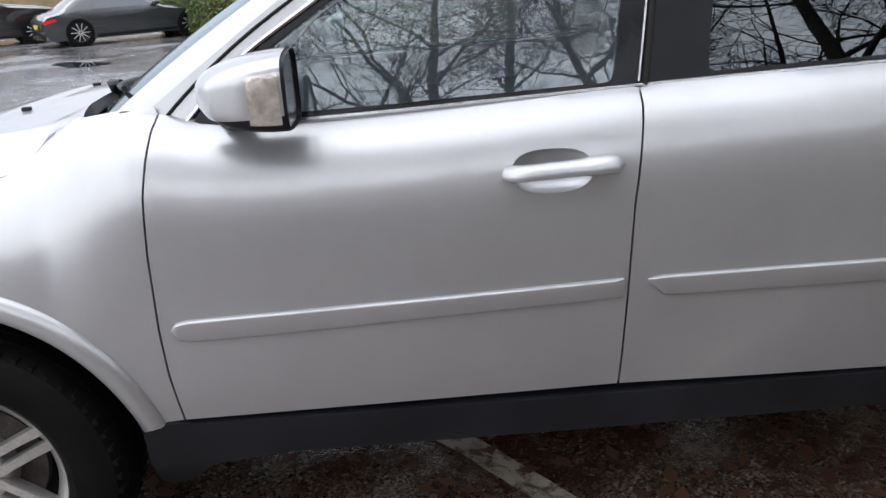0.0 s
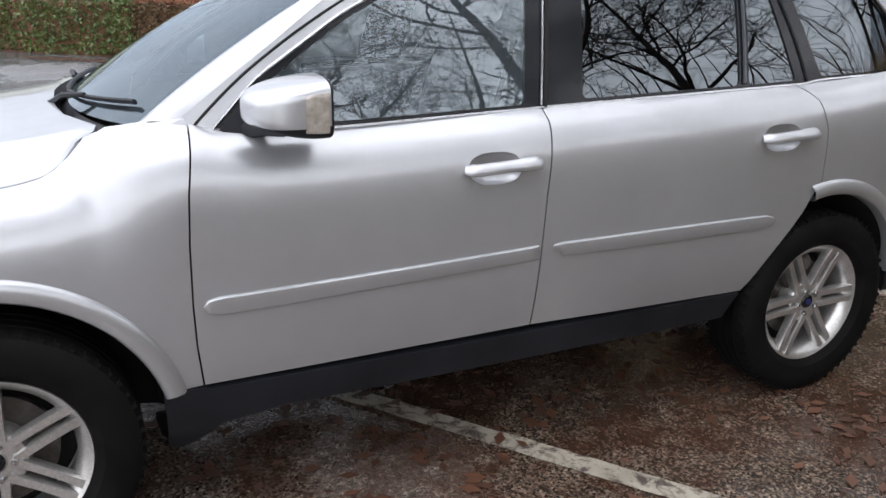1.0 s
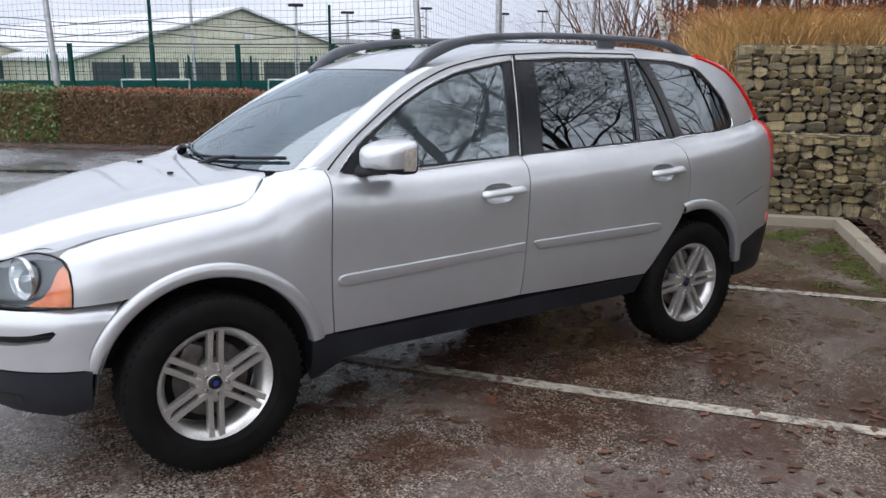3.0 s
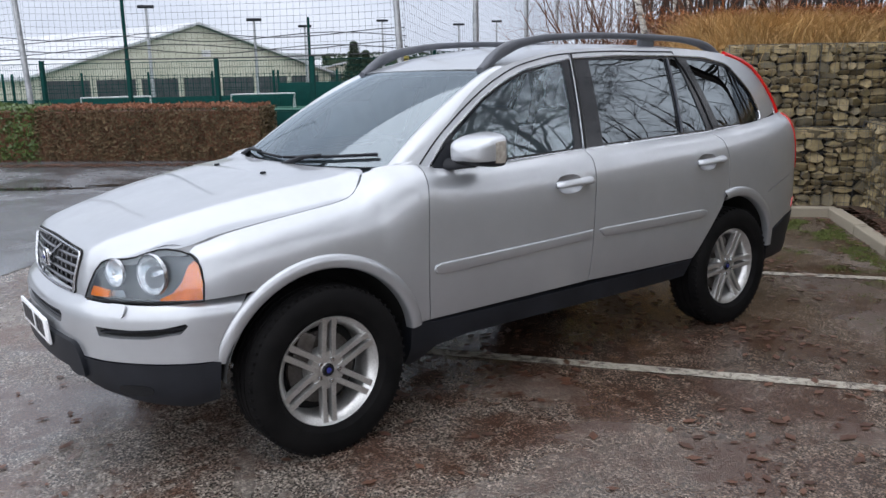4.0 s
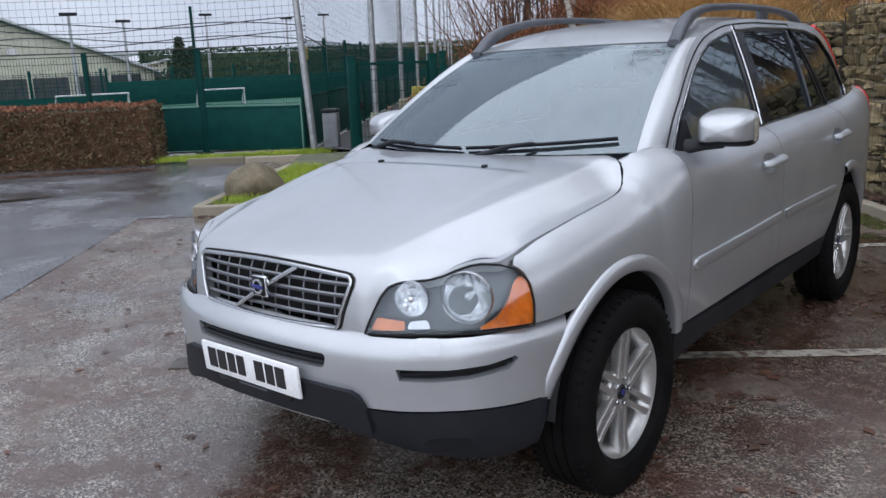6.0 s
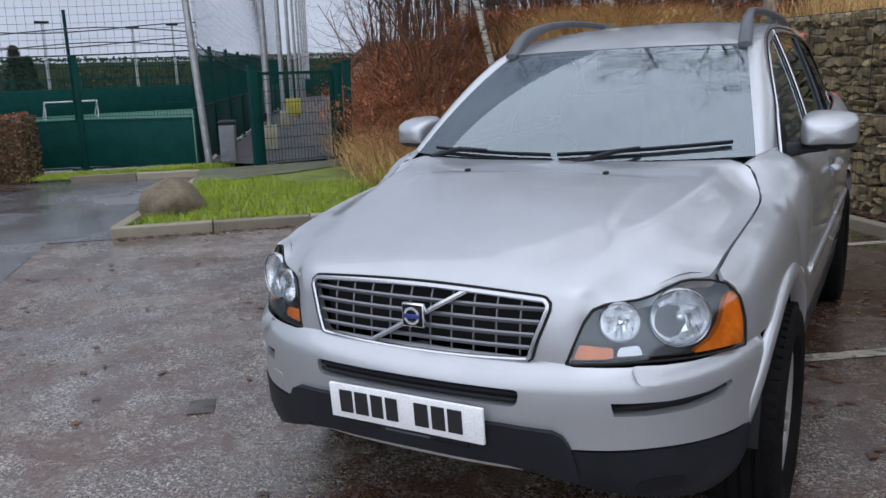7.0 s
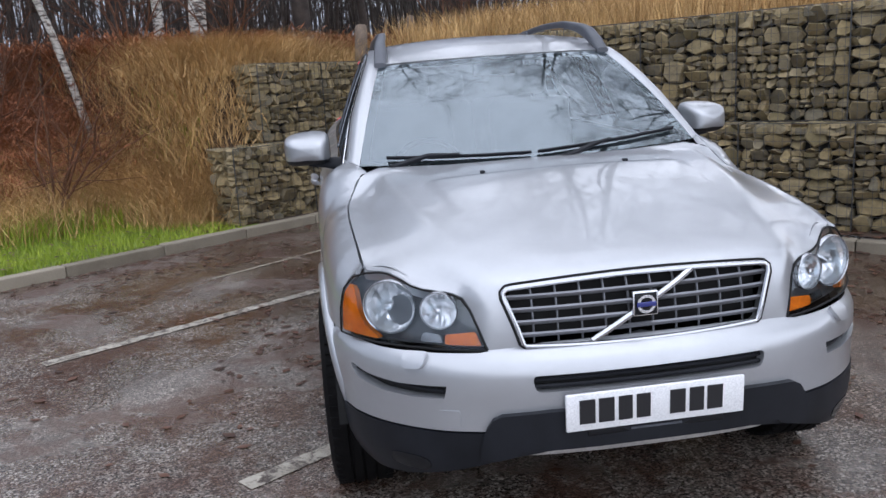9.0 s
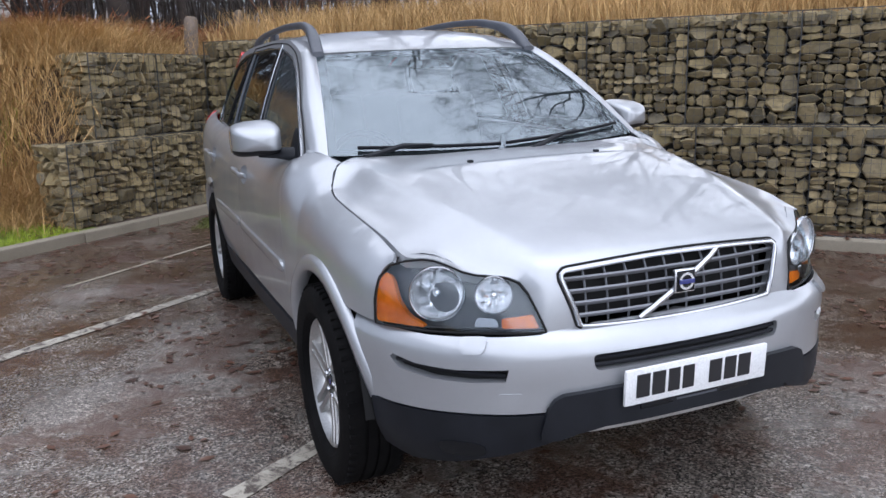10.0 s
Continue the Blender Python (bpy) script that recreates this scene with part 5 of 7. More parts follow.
def kerb(a, b, name, w=.125, tall=.10, stone=.915):
    a, b = np.array(a), np.array(b)
    l = np.linalg.norm(b - a)
    t = (b - a) / l
    ang = math.degrees(math.atan2(t[1], t[0]))
    top = tagged(new(name), "row of weathered concrete kerb stones", "kerb", kind="structure")
    count = max(1, int(round(l / stone)))
    each = l / count
    bm = box_bm((each - .008, w, tall + .12), (0, 0, (tall - .12) / 2), .012, 2)
    me = bpy.data.meshes.new("kerb_stone")
    bm.to_mesh(me)
    bm.free()
    me.materials.append(kerb_stone)
    for k in range(count):
        o = new("kerb_stone", me)
        o.parent = top
        c = a + t * each * (k + .5)
        o.matrix_local = pose(c[0], c[1], random.uniform(-.006, .006), random.uniform(-.8, .8), random.uniform(-.3, .3), ang + random.uniform(-.4, .4))
    return top


kerb(pd(SIDE + .06, FRONT)[:2], pd(SIDE + .14, REAR + .1)[:2], "kerb_side")
kerb(pd(SIDE + .05, REAR + .06)[:2], pd(-9.0, REAR + .10)[:2], "kerb_rear")
kerb(pd(SIDE + .12, FRONT + .04)[:2], pd(9.3, FRONT + .62)[:2], "kerb_island")
kerb((4.75, 9.55), (6.05, 8.25), "kerb_fence")


# ---- bank behind the kerbs ----
def ease(x):
    x = np.clip(x, 0, 1)
    return x * x * (3 - 2 * x)


def bank_z(p, d):
    """Height of the verge and bank."""
    side = np.maximum(p - SIDE - .2, 0)
    rear = np.maximum(d - REAR - .3, 0)
    z = .085 + .004 * np.minimum(side, 4)
    d = d - .095 * np.maximum(p - 10, 0)
    slope = ease((d - .2) / 2.2)
    rise = np.interp(side, [0, 1.2, 2.2, 4, 8, 14, 25, 60], [0, .02, .25, .80, 1.35, 1.7, 1.9, 2.0])
    z = z + rise * slope
    by_wall = 1.68 * ease((side - .70) / .3) * ease((d - 2.55) / .6)
    behind = 1.80 * ease((rear - .55) / .22) * ease((SIDE + 1.2 - p) / .3)
    climb = np.interp(rear, [0, .8, 3, 8, 20, 60], [0, 0, .22, .65, 1.1, 4])
    far_side = np.interp(side, [0, .8, 3, 8, 20, 60], [0, 0, .12, .25, .4, 2]) * ease((d - 2.75) / .3)
    return np.maximum(np.maximum(z, by_wall + far_side), behind + climb * (rear > .5))


def bank_mesh():
    ps = np.concatenate([np.arange(-22, -6, 1.0), np.arange(-6, 12, .16), np.arange(12, 40, .8), np.arange(40, 120, 4)])
    ds = np.concatenate([np.arange(FRONT + .12, 12, .16), np.arange(12, 40, .8), np.arange(40, 120, 4)])
    P, Dd = np.meshgrid(ps, ds, indexing="ij")
    Z = bank_z(P, Dd)
    X, Y = NN[0] * P + ND[0] * Dd, NN[1] * P + ND[1] * Dd
    wob = np.array([[noise.noise((x * .8, y * .8, 0)) for x, y in zip(a, b)] for a, b in zip(X, Y)])
    Z = Z + wob * .06 * ease((Z - .1) / .5)
    ok = (P > SIDE + .10) | (Dd > REAR + .12)
    # the path through the gate stays free
    idx = -np.ones(P.shape, int)
    idx[ok] = np.arange(ok.sum())
    v = np.stack([X[ok], Y[ok], Z[ok]], -1)
    f, slot = [], []
    for i in range(len(ps) - 1):
        for j in range(len(ds) - 1):
            q = (idx[i, j], idx[i + 1, j], idx[i + 1, j + 1], idx[i, j + 1])
            if min(q) >= 0:
                if ds[j] < -2.36 + .145 * (ps[i] - 5.3):
                    continue
                if ps[i] > 9.8 and ds[j] - .095 * (ps[i] - 10) < -.1:
                    continue
                f.append(q)
                slot.append(0 if (ps[i] < SIDE + 2.3 + .5 * noise.noise((ds[j], 0, 0)) or ds[j] < .3) and ds[j] < 2.6 and Z[i, j] < .55 else 1)
    ob = link_mesh("bank", v, f, turf, mats=[turf, soil], slots=slot)
    return tagged(ob, "grass verge rising into a rough brown bank", "bank", kind="structure")


bank = bank_mesh()


def bank_at(x, y):
    p, d = NN[0] * x + NN[1] * y, ND[0] * x + ND[1] * y
    return float(bank_z(np.array(p), np.array(d)))


# ---- gabion walls ----
def unit_stones(count):
    out = []
    for k in range(count):
        rng = random.Random(k + 3)
        m = rng.choice((5, 6, 6, 7))
        a0 = rng.uniform(0, 1)
        ring = []
        for j in range(m):
            a = 2 * math.pi * (j + a0 + rng.uniform(-.26, .26)) / m
            c, s = math.cos(a), math.sin(a)
            k4 = min(1 / max(abs(c), 1e-6), 1 / max(abs(s), 1e-6), 1.30)
            r = rng.uniform(.90, 1.04)
            ring.append((.5 * c * k4 * r, .5 * s * k4 * r))
        v = []
        tilt = (rng.uniform(-.7, .7), rng.uniform(-.7, .7))
        for scale, depth in ((1.0, -1.0), (1.0, -.18), (.93, .06), (.80, .16)):
            for x, y in ring:
                v.append((x * scale, -(depth + (x * tilt[0] + y * tilt[1]) * (depth > -.5) + rng.uniform(-.07, .07)), y * scale))
        cx, cy = rng.uniform(-.2, .2), rng.uniform(-.2, .2)
        v.append((cx, -(.20 + cx * tilt[0] + cy * tilt[1] + rng.uniform(-.06, .10)), cy))
        f = [(r * m + j, r * m + (j + 1) % m, (r + 1) * m + (j + 1) % m, (r + 1) * m + j) for r in range(3) for j in range(m)]
        f += [(3 * m + j, 3 * m + (j + 1) % m, 4 * m) for j in range(m)]
        me = bpy.data.meshes.new("stone")
        me.from_pydata(v, [], f)
        me.materials.append(rubble)
        me.shade_smooth()
        me.set_sharp_from_angle(angle=radians(24))
        out.append(me)
    return out


STONES = unit_stones(24)


def cells(w, h, rng):
    """A rectangle broken up into stone-sized pieces."""
    todo, done = [(0, 0, w, h)], []
    while todo:
        x, y, a, b = todo.pop()
        want = rng.choice((.007, .011, .017, .026, .045))
        if a * b < want and .7 < a / b < 3.4:
            done.append((x, y, a, b))
        elif a > b * rng.uniform(1.0, 1.9):
            k = a * rng.uniform(.36, .64)
            todo += [(x, y, k, b), (x + k, y, a - k, b)]
        else:
            k = b * rng.uniform(.36, .64)
            todo += [(x, y, a, k), (x, y + k, a, b - k)]
    return done


def basket(m, w, h, depth, seed, singly, left_end=False, coarse=False):
    """A wire basket of stones; its face looks along -y of m."""
    rng = random.Random(seed)
    top = tagged(new("gabion_basket"), "wire gabion basket packed with tan and grey rubble stones", "gabion basket", "gabion wall")
    top.matrix_world = m
    x0 = .09 if left_end else .005
    # near-black box: the shade between the stones put into its colour
    core = part("shade_core", box_bm((w - .01 - x0, depth - .10, h - .05), ((w + x0) / 2, depth / 2 + .04, h / 2 - .015), 0), rubble_back, top)
    v_all, f_all = [], []
    faces = [(Matrix.Identity(4), w)]
    if left_end:
        faces.append((Matrix.Translation((0, depth, 0)) @ Matrix.Rotation(radians(-90), 4, "Z"), depth))
    for turn, width in faces:
        for x, y, a, b in cells(width, h, rng):
            me = rng.choice(STONES)
            loc = turn @ Matrix.Translation((x + a / 2, rng.uniform(.015, .05), y + b / 2)) @ Matrix.Rotation(rng.uniform(-.09, .09), 4, "Y") @ Matrix.Diagonal(
                ((a + .004) * rng.choice((1, -1)) * 1.04, rng.uniform(.07, .12), (b + .003) * rng.choice((1, -1)) * 1.04, 1))
            if singly:
                o = new("stone", me)
                o.parent = top
                o.matrix_local = loc
            else:
                k = len(v_all)
                v_all += [loc @ q.co for q in me.vertices]
                f_all += [tuple(k + i for i in p.vertices) for p in me.polygons]
    # stones seen on the top
    for x, y, a, b in cells(w, depth, rng):
        me = rng.choice(STONES)
        loc = Matrix.Translation((x + a / 2, y + b / 2, h - .03)) @ Matrix.Rotation(radians(-90), 4, "X") @ Matrix.Diagonal((a * 1.02, .06, b * 1.02, 1))
        k = len(v_all)
        v_all += [loc @ q.co for q in me.vertices]
        f_all += [tuple(k + i for i in p.vertices) for p in me.polygons]
    ob = link_mesh("stone_fill", v_all, f_all, rubble, top, sharp=32)
    ob["kind"] = "stuff"
    bm = bmesh.new()
    t = .0032
    if not coarse:
        for z in np.arange(.0, h + .01, .076):
            box_bm((w, t, t), (w / 2, -.012 + .010 * math.sin(z * 31), z), 0, 1, None, bm)
        for x in np.arange(.0, w + .01, .076):
            box_bm((t, t, h), (x, -.012 + .010 * math.sin(x * 23), h / 2), 0, 1, None, bm)
        for x in (0, w):
            box_bm((.009, .009, h), (x, -.008, h / 2), 0, 1, None, bm)
        for z in (0, h):
            box_bm((w, .008, .008), (w / 2, -.008, z), 0, 1, None, bm)
        for x in np.arange(.0, w + .01, .152):
            box_bm((t, depth, t), (x, depth / 2, h + .006), 0, 1, None, bm)
        me = part("wire_mesh", bm, wire, top, smooth=False)
        me["kind"] = "stuff"
    return top


def frame_at(p, d, z, way):
    """A pose whose x runs along the wall and whose -y looks out of it."""
    o = Vector(pd(p, d, z))
    x = Vector((*way, 0)).normalized()
    zz = Vector((0, 0, 1))
    y = zz.cross(x)
    m = Matrix((x, y, zz)).transposed().to_4x4()
    m.translation = o
    return m


# side wall faces the bays across; x runs towards the rear corner
seed = 10
for d0, w, z, h, p0, end in ((2.42, 1.08, .05, .86, SIDE + .30, True), (3.50, 1.20, .05, .86, SIDE + .30, False),
                             (3.12, .95, .91, .89, SIDE + .68, True), (4.07, 1.05, .91, .89, SIDE + .68, False)):
    seed += 1
    basket(frame_at(p0, d0, z, ND), w, h, .48, seed, False, end)
# rear wall: x runs away from the corner
for k in range(9):
    p0 = SIDE + .50 - .95 * k - .0
    near = -2.3 < p0 - .5 < 1.8
    seed += 1
    basket(frame_at(p0 + .15, REAR + .72, .98, -NN), .95, .97, .75, seed, near, False, p0 < -3.5)
    seed += 1
    basket(frame_at(p0 - .0, REAR + .40, .07, -NN), .95, .91, .75, seed, near and p0 < 1.0, False, p0 < -3.5)


# ---- trees, scrub and grass ----
def add_tube(v, f, pts, radii, sides):
    """A tapered tube into lists; quick, for branches."""
    p = np.array(pts)
    base = len(v)
    d = np.gradient(p, axis=0)
    d /= np.linalg.norm(d, axis=1)[:, None] + 1e-9
    ref = np.array([.3, .9, .2])
    s = np.cross(d, ref)
    s /= np.linalg.norm(s, axis=1)[:, None] + 1e-9
    u = np.cross(d, s)
    a = np.arange(sides) * 2 * math.pi / sides
    ring = p[:, None] + (s[:, None] * np.cos(a)[None, :, None] + u[:, None] * np.sin(a)[None, :, None]) * np.array(radii)[:, None, None]
    v.extend(ring.reshape(-1, 3))
    n, k = (len(p) - 1) * sides, np.arange(sides)
    i = (np.arange(len(p) - 1) * sides)[:, None]
    q = np.stack([i + k, i + (k + 1) % sides, i + sides + (k + 1) % sides, i + sides + k], -1).reshape(-1, 4) + base
    f.extend(q.tolist())


def limb(v, f, rng, start, way, length, r, level, most, upward=.12):
    steps = 5 if level == 0 else 4 if level < 3 else 3
    pts, radii = [np.array(start)], [r]
    w = np.array(way, float)
    for k in range(steps):
        w = w + rng.normal(0, .10 + .05 * level, 3) + np.array([0, 0, upward * (.4 if level == 0 else 1)])
        w /= np.linalg.norm(w)
        pts.append(pts[-1] + w * length / steps)
        radii.append(r * (1 - .72 * (k + 1) / steps) if level else r * (1 - .6 * (k + 1) / steps))
    add_tube(v, f, pts, radii, 7 if level == 0 else 4 if level < 2 else 3)
    if level >= most:
        return
    count = (9, 6, 5, 4)[min(level, 3)] if level < 3 else 3
    for k in range(count):
        t = rng.uniform(.30 if level == 0 else .2, 1.0)
        i = min(int(t * steps), steps - 1)
        q = pts[i] + (pts[i + 1] - pts[i]) * (t * steps - i)
        d = pts[i + 1] - pts[i]
        d /= np.linalg.norm(d)
        side = rng.normal(0, 1, 3)
        side -= d * side.dot(d)
        side /= np.linalg.norm(side)
        a = rng.uniform(.45, 1.05)
        limb(v, f, rng, q, d * math.cos(a) + side * math.sin(a), length * rng.uniform(.38, .62), radii[i] * rng.uniform(.35, .55), level + 1, most, upward)


def bare_tree(x, y, height, r, seed, kind="tree", mat=None, lean=(0, 0), most=3, z=None):
    rng = np.random.default_rng(seed)
    z = bank_at(x, y) - .1 if z is None else z
    top = tagged(new("tree"), "bare winter birch with pale peeling trunk" if kind == "birch" else "bare dark winter tree with fine twigs", "tree", "bare trees on the bank")
    top.location = (x, y, z)
    v, f = [], []
    pts, radii, w, p = [np.zeros(3)], [r], np.array([lean[0], lean[1], 1.0]), np.zeros(3)
    steps = 9
    for k in range(steps):
        w = w + np.append(rng.normal(0, .06, 2), .05)
        w /= np.linalg.norm(w)
        p = p + w * height / steps
        pts.append(p)
        radii.append(r * (1 - .85 * (k + 1) / steps))
    add_tube(v, f, pts, radii, 9)
    link_mesh("trunk", v, f, mat or (birch if kind == "birch" else bark), top)
    v, f = [], []
    for k in range(int(height * 2.6)):
        t = rng.uniform(.28, .98)
        i = min(int(t * steps), steps - 1)
        q = pts[i] + (pts[i + 1] - pts[i]) * (t * steps - i)
        a = rng.uniform(0, 2 * math.pi)
        e = rng.uniform(.2, .9)
        limb(v, f, rng, q, (math.cos(a) * math.cos(e), math.sin(a) * math.cos(e), math.sin(e)), height * rng.uniform(.16, .34) * (1.15 - t * .6), max(radii[i] * rng.uniform(.3, .5), .008), 1, most)
    ob = link_mesh("crown", v, f, bark, top)
    return top


def spreading_tree(height, seed):
    """An old oak in winter: a forked trunk, wide crooked limbs and a haze of twigs."""
    rng = np.random.default_rng(seed)
    top = tagged(new("tree"), "tall bare oak with wide crooked limbs and fine twigs", "tree", "tall oaks over the bays")
    v, f = [], []
    pts, radii, w, p = [np.zeros(3)], [.15], np.array([0, 0, 1.0]), np.zeros(3)
    for k in range(10):
        w = w + np.append(rng.normal(0, .10, 2), .05)
        w /= np.linalg.norm(w)
        p = p + w * height * .085
        pts.append(p)
        radii.append(.15 * (1 - .078 * (k + 1)))
    add_tube(v, f, pts, radii, 9)
    link_mesh("trunk", v, f, bark, top)
    v, f = [], []

    def grow_limb(start, way, length, r, level):
        steps = (7, 5, 3, 2)[level]
        q, d, line = np.array(start), np.array(way, float), [np.array(start)]
        for k in range(steps):
            d = d + rng.normal(0, (.20, .26, .30, .34)[level], 3) + np.array([0, 0, (.07, .06, .04, .02)[level]])
            d /= np.linalg.norm(d)
            q = q + d * length / steps
            line.append(q)
        rr = np.linspace(r, max(r * .28, .0035), steps + 1)
        add_tube(v, f, line, rr, (6, 4, 3, 3)[level])
        if level == 3:
            return
        for k in range((8, 7, 5)[level]):
            t = rng.uniform(.18, 1.0) * steps
            i = min(int(t), steps - 1)
            a0 = line[i] + (line[i + 1] - line[i]) * (t - i)
            d0 = (line[i + 1] - line[i]) / np.linalg.norm(line[i + 1] - line[i])
            side = rng.normal(0, 1, 3)
            side -= d0 * side.dot(d0)
            side /= np.linalg.norm(side)
            a = rng.uniform(.45, 1.1)
            grow_limb(a0, d0 * math.cos(a) + side * math.sin(a), length * rng.uniform(.36, .56), max(rr[i] * rng.uniform(.40, .60), .005), level + 1)

    for k in range(17):
        t = rng.uniform(2.6, 9.9)
        i = min(int(t), 9)
        a, e = 2.4 * k + rng.uniform(-.4, .4), rng.uniform(.15, .75) + .05 * (t - 3)
        grow_limb(pts[i] + (pts[i + 1] - pts[i]) * (t - i), (math.cos(a) * math.cos(e), math.sin(a) * math.cos(e), math.sin(e)), height * rng.uniform(.30, .44) * (1.15 - t * .045), radii[i] * rng.uniform(.36, .52), 0)
    link_mesh("crown", v, f, bark, top)
    return top


OAKS = [(1.6, -10.4, 0), (4.8, -10.0, 75), (6.6, -7.4, 190), (10.2, -8.2, 140), (10.8, -4.0, 260), (-2.4, -11.4, 40), (10.2, 1.4, 320)]
first_oaks = [spreading_tree(12.5, 71), spreading_tree(11.5, 83)]
for k, (x, y, turn) in enumerate(OAKS):
    m = pose(x, y, bank_at(x, y) - .15, 0, 0, turn)
    if k < 2:
        first_oaks[k].matrix_world = m
    else:
        copy_thing(first_oaks[k % 2], m)


TREES = [(9.0, 2.85, 9.5, .13, "birch", (.02, .0)), (8.37, 4.16, 8.0, .055, "birch", (-.10, .16)), (9.2, 3.4, 8.5, .08, "birch", (.03, .05)), (11.5, 6.5, 9, .09, "birch", (0, 0)), (12.5, 7.2, 9, .08, "birch", (.05, 0)),
         (10.4, 1.6, 8.5, .10, "birch", (.1, -.1)), (11.2, .4, 9, .08, "oak", (0, 0)), (9.3, -2.2, 10, .10, "oak", (-.05, .02)), (3.0, -11.5, 11, .15, "oak", (0, 0)), (6.8, -10.4, 10, .13, "oak", (0, .05)), (-.6, -12.4, 11, .18, "oak", (0, .05)), (-4.2, -12.8, 10, .16, "oak", (0, 0)), (13.2, 3.2, 10, .14, "oak", (0, 0)), (14.5, 8.5, 9.5, .12, "oak", (0, 0)), (12.6, -3.4, 11, .16, "oak", (0, 0)), (16, 5.8, 11, .14, "oak", (0, 0)), (17, 11.5, 9, .12, "oak", (0, 0))]
made_trees = {}
for k, (x, y, h, r, kind, lean) in enumerate(TREES):
    key = (kind, k % 3) if k > 2 else k
    if key in made_trees:
        t = copy_thing(made_trees[key], pose(x, y, bank_at(x, y) - .1, random.uniform(-3, 3), random.uniform(-3, 3), random.uniform(0, 360)))
    else:
        made_trees[key] = bare_tree(x, y, h, r, 40 + k, kind, None, lean)


def far_wood():
    """Thicket of thin stems behind the bank."""
    rng = np.random.default_rng(5)
    v, f = [], []
    for k in range(1500):
        a, d = rng.uniform(8.5, 40), rng.uniform(2.5, 34)
        if rng.random() < .10:
            a, d = rng.uniform(-8, 9), rng.uniform(12, 24)
        d += max(a - 22, 0) * .3
        x, y, _ = pd(a, d)
        if d < 7 and a < 9.5:
            continue
        z = bank_at(x, y) - .1
        h = rng.uniform(3.5, 8) + .06 * max(a - 8, 0)
        p, w, pts = np.array([x, y, z]), np.array([rng.normal(0, .1), rng.normal(0, .1), 1]), []
        for i in range(5):
            pts.append(p)
            p = p + w * h / 4
            w = w + np.append(rng.normal(0, .1, 2), 0)
        add_tube(v, f, pts, np.linspace(rng.uniform(.02, .05), .006, 5), 4)
        for i in range(13):
            q = pts[rng.integers(1, 5)]
            e = rng.uniform(0, 6.3)
            l = rng.uniform(.5, 1.5)
            add_tube(v, f, [q, q + np.array([math.cos(e) * l * .5, math.sin(e) * l * .5, l * .35]), q + np.array([math.cos(e + .3) * l, math.sin(e + .3) * l, l * .8])], [.010, .007, .003], 3)
    tagged(link_mesh("thicket", v, f, bark), "dense thicket of bare brown stems", "thicket", kind="stuff")


far_wood()


def blades(name, spots, mat, lo, hi, wide, bend, rng, per=1, spread=.05, two=True):
    """Grass: bent blades in tufts at (x, y, z)."""
    c = np.repeat(np.array(spots), per, 0)
    n = len(c)
    a, h = rng.uniform(0, 6.283, n), rng.uniform(lo, hi, n)
    root = c + np.stack([rng.normal(0, spread, n), rng.normal(0, spread, n), np.zeros(n)], -1)
    reach = bend * h * rng.uniform(.2, 1, n)
    tip = np.stack([np.cos(a) * reach, np.sin(a) * reach, h], -1)
    turn = a + rng.normal(0, .6, n)
    w = np.stack([-np.sin(turn) * wide, np.cos(turn) * wide, np.zeros(n)], -1)
    if two:
        mid = root + tip * np.array([.35, .35, .6])
        v = np.stack([root - w, root + w, mid + w * .8, mid - w * .8, root + tip], 1).reshape(-1, 3)
        k = np.arange(n)[:, None] * 5
        f = (k + np.array([0, 1, 2, 3])).tolist() + (k + np.array([3, 2, 4])).tolist()
    else:
        v = np.stack([root - w, root + w, root + tip], 1).reshape(-1, 3)
        f = (np.arange(n)[:, None] * 3 + np.arange(3)).tolist()
    return link_mesh(name, v, f, mat, smooth=False)


def scatter(count, p0, p1, d0, d1, rng, keep=None):
    out = []
    ps, ds = rng.uniform(p0, p1, count), rng.uniform(d0, d1, count)
    for p, d, z in zip(ps, ds, bank_z(ps, ds)):
        if not keep or keep(p, d):
            out.append((*pd(p, d)[:2], float(z)))
    return out


rng = np.random.default_rng(11)
lawn_edge = lambda p, d: p < SIDE + 2.2 + .5 * noise.noise((d, 0, 0)) + 1.2 * ease((.5 - d) / 2) + 2.2 * ease((-.6 - d) / 1.5)
on_island = lambda p, d: d > -2.30 + .145 * (p - 5.3) and p < 8.5 + .3 * noise.noise((d * 2, 3, 0))
lawn = scatter(17000, SIDE + .16, SIDE + 4.6, FRONT + .15, 2.35, rng, lambda p, d: lawn_edge(p, d) and (d > -.9 or on_island(p, d)))
tagged(blades("lawn_grass", lawn, grass_blade, .03, .085, .0035, .7, rng, 3, .03, False), "short wet green lawn grass", "grass", kind="stuff")
strip = [(x, y, .05) for x, y in ((4.6 + 2.1 * t + rng.normal(0, .12), 10.1 - 1.65 * t + rng.normal(0, .12)) for t in rng.uniform(0, 1, 2200))]
tagged(blades("strip_grass", strip, grass_blade, .04, .10, .004, .7, rng, 3, .03, False), "narrow grass strip along the fence", "grass", kind="stuff")


def rough_zone(p, d):
    if p < SIDE + .85 and d > 2.35 and d < REAR + 1.2:
        return False
    if p < SIDE + .9 and d < 2.35:
        return False
    if d > 3.05 and d < REAR + 1.2 and p < SIDE + 1.15:
        return False
    d = d - .095 * max(p - 10, 0)
    if d < .5 and p < 10.2:
        return False
    if d < .50 and p >= 9.7:
        return False
    return True


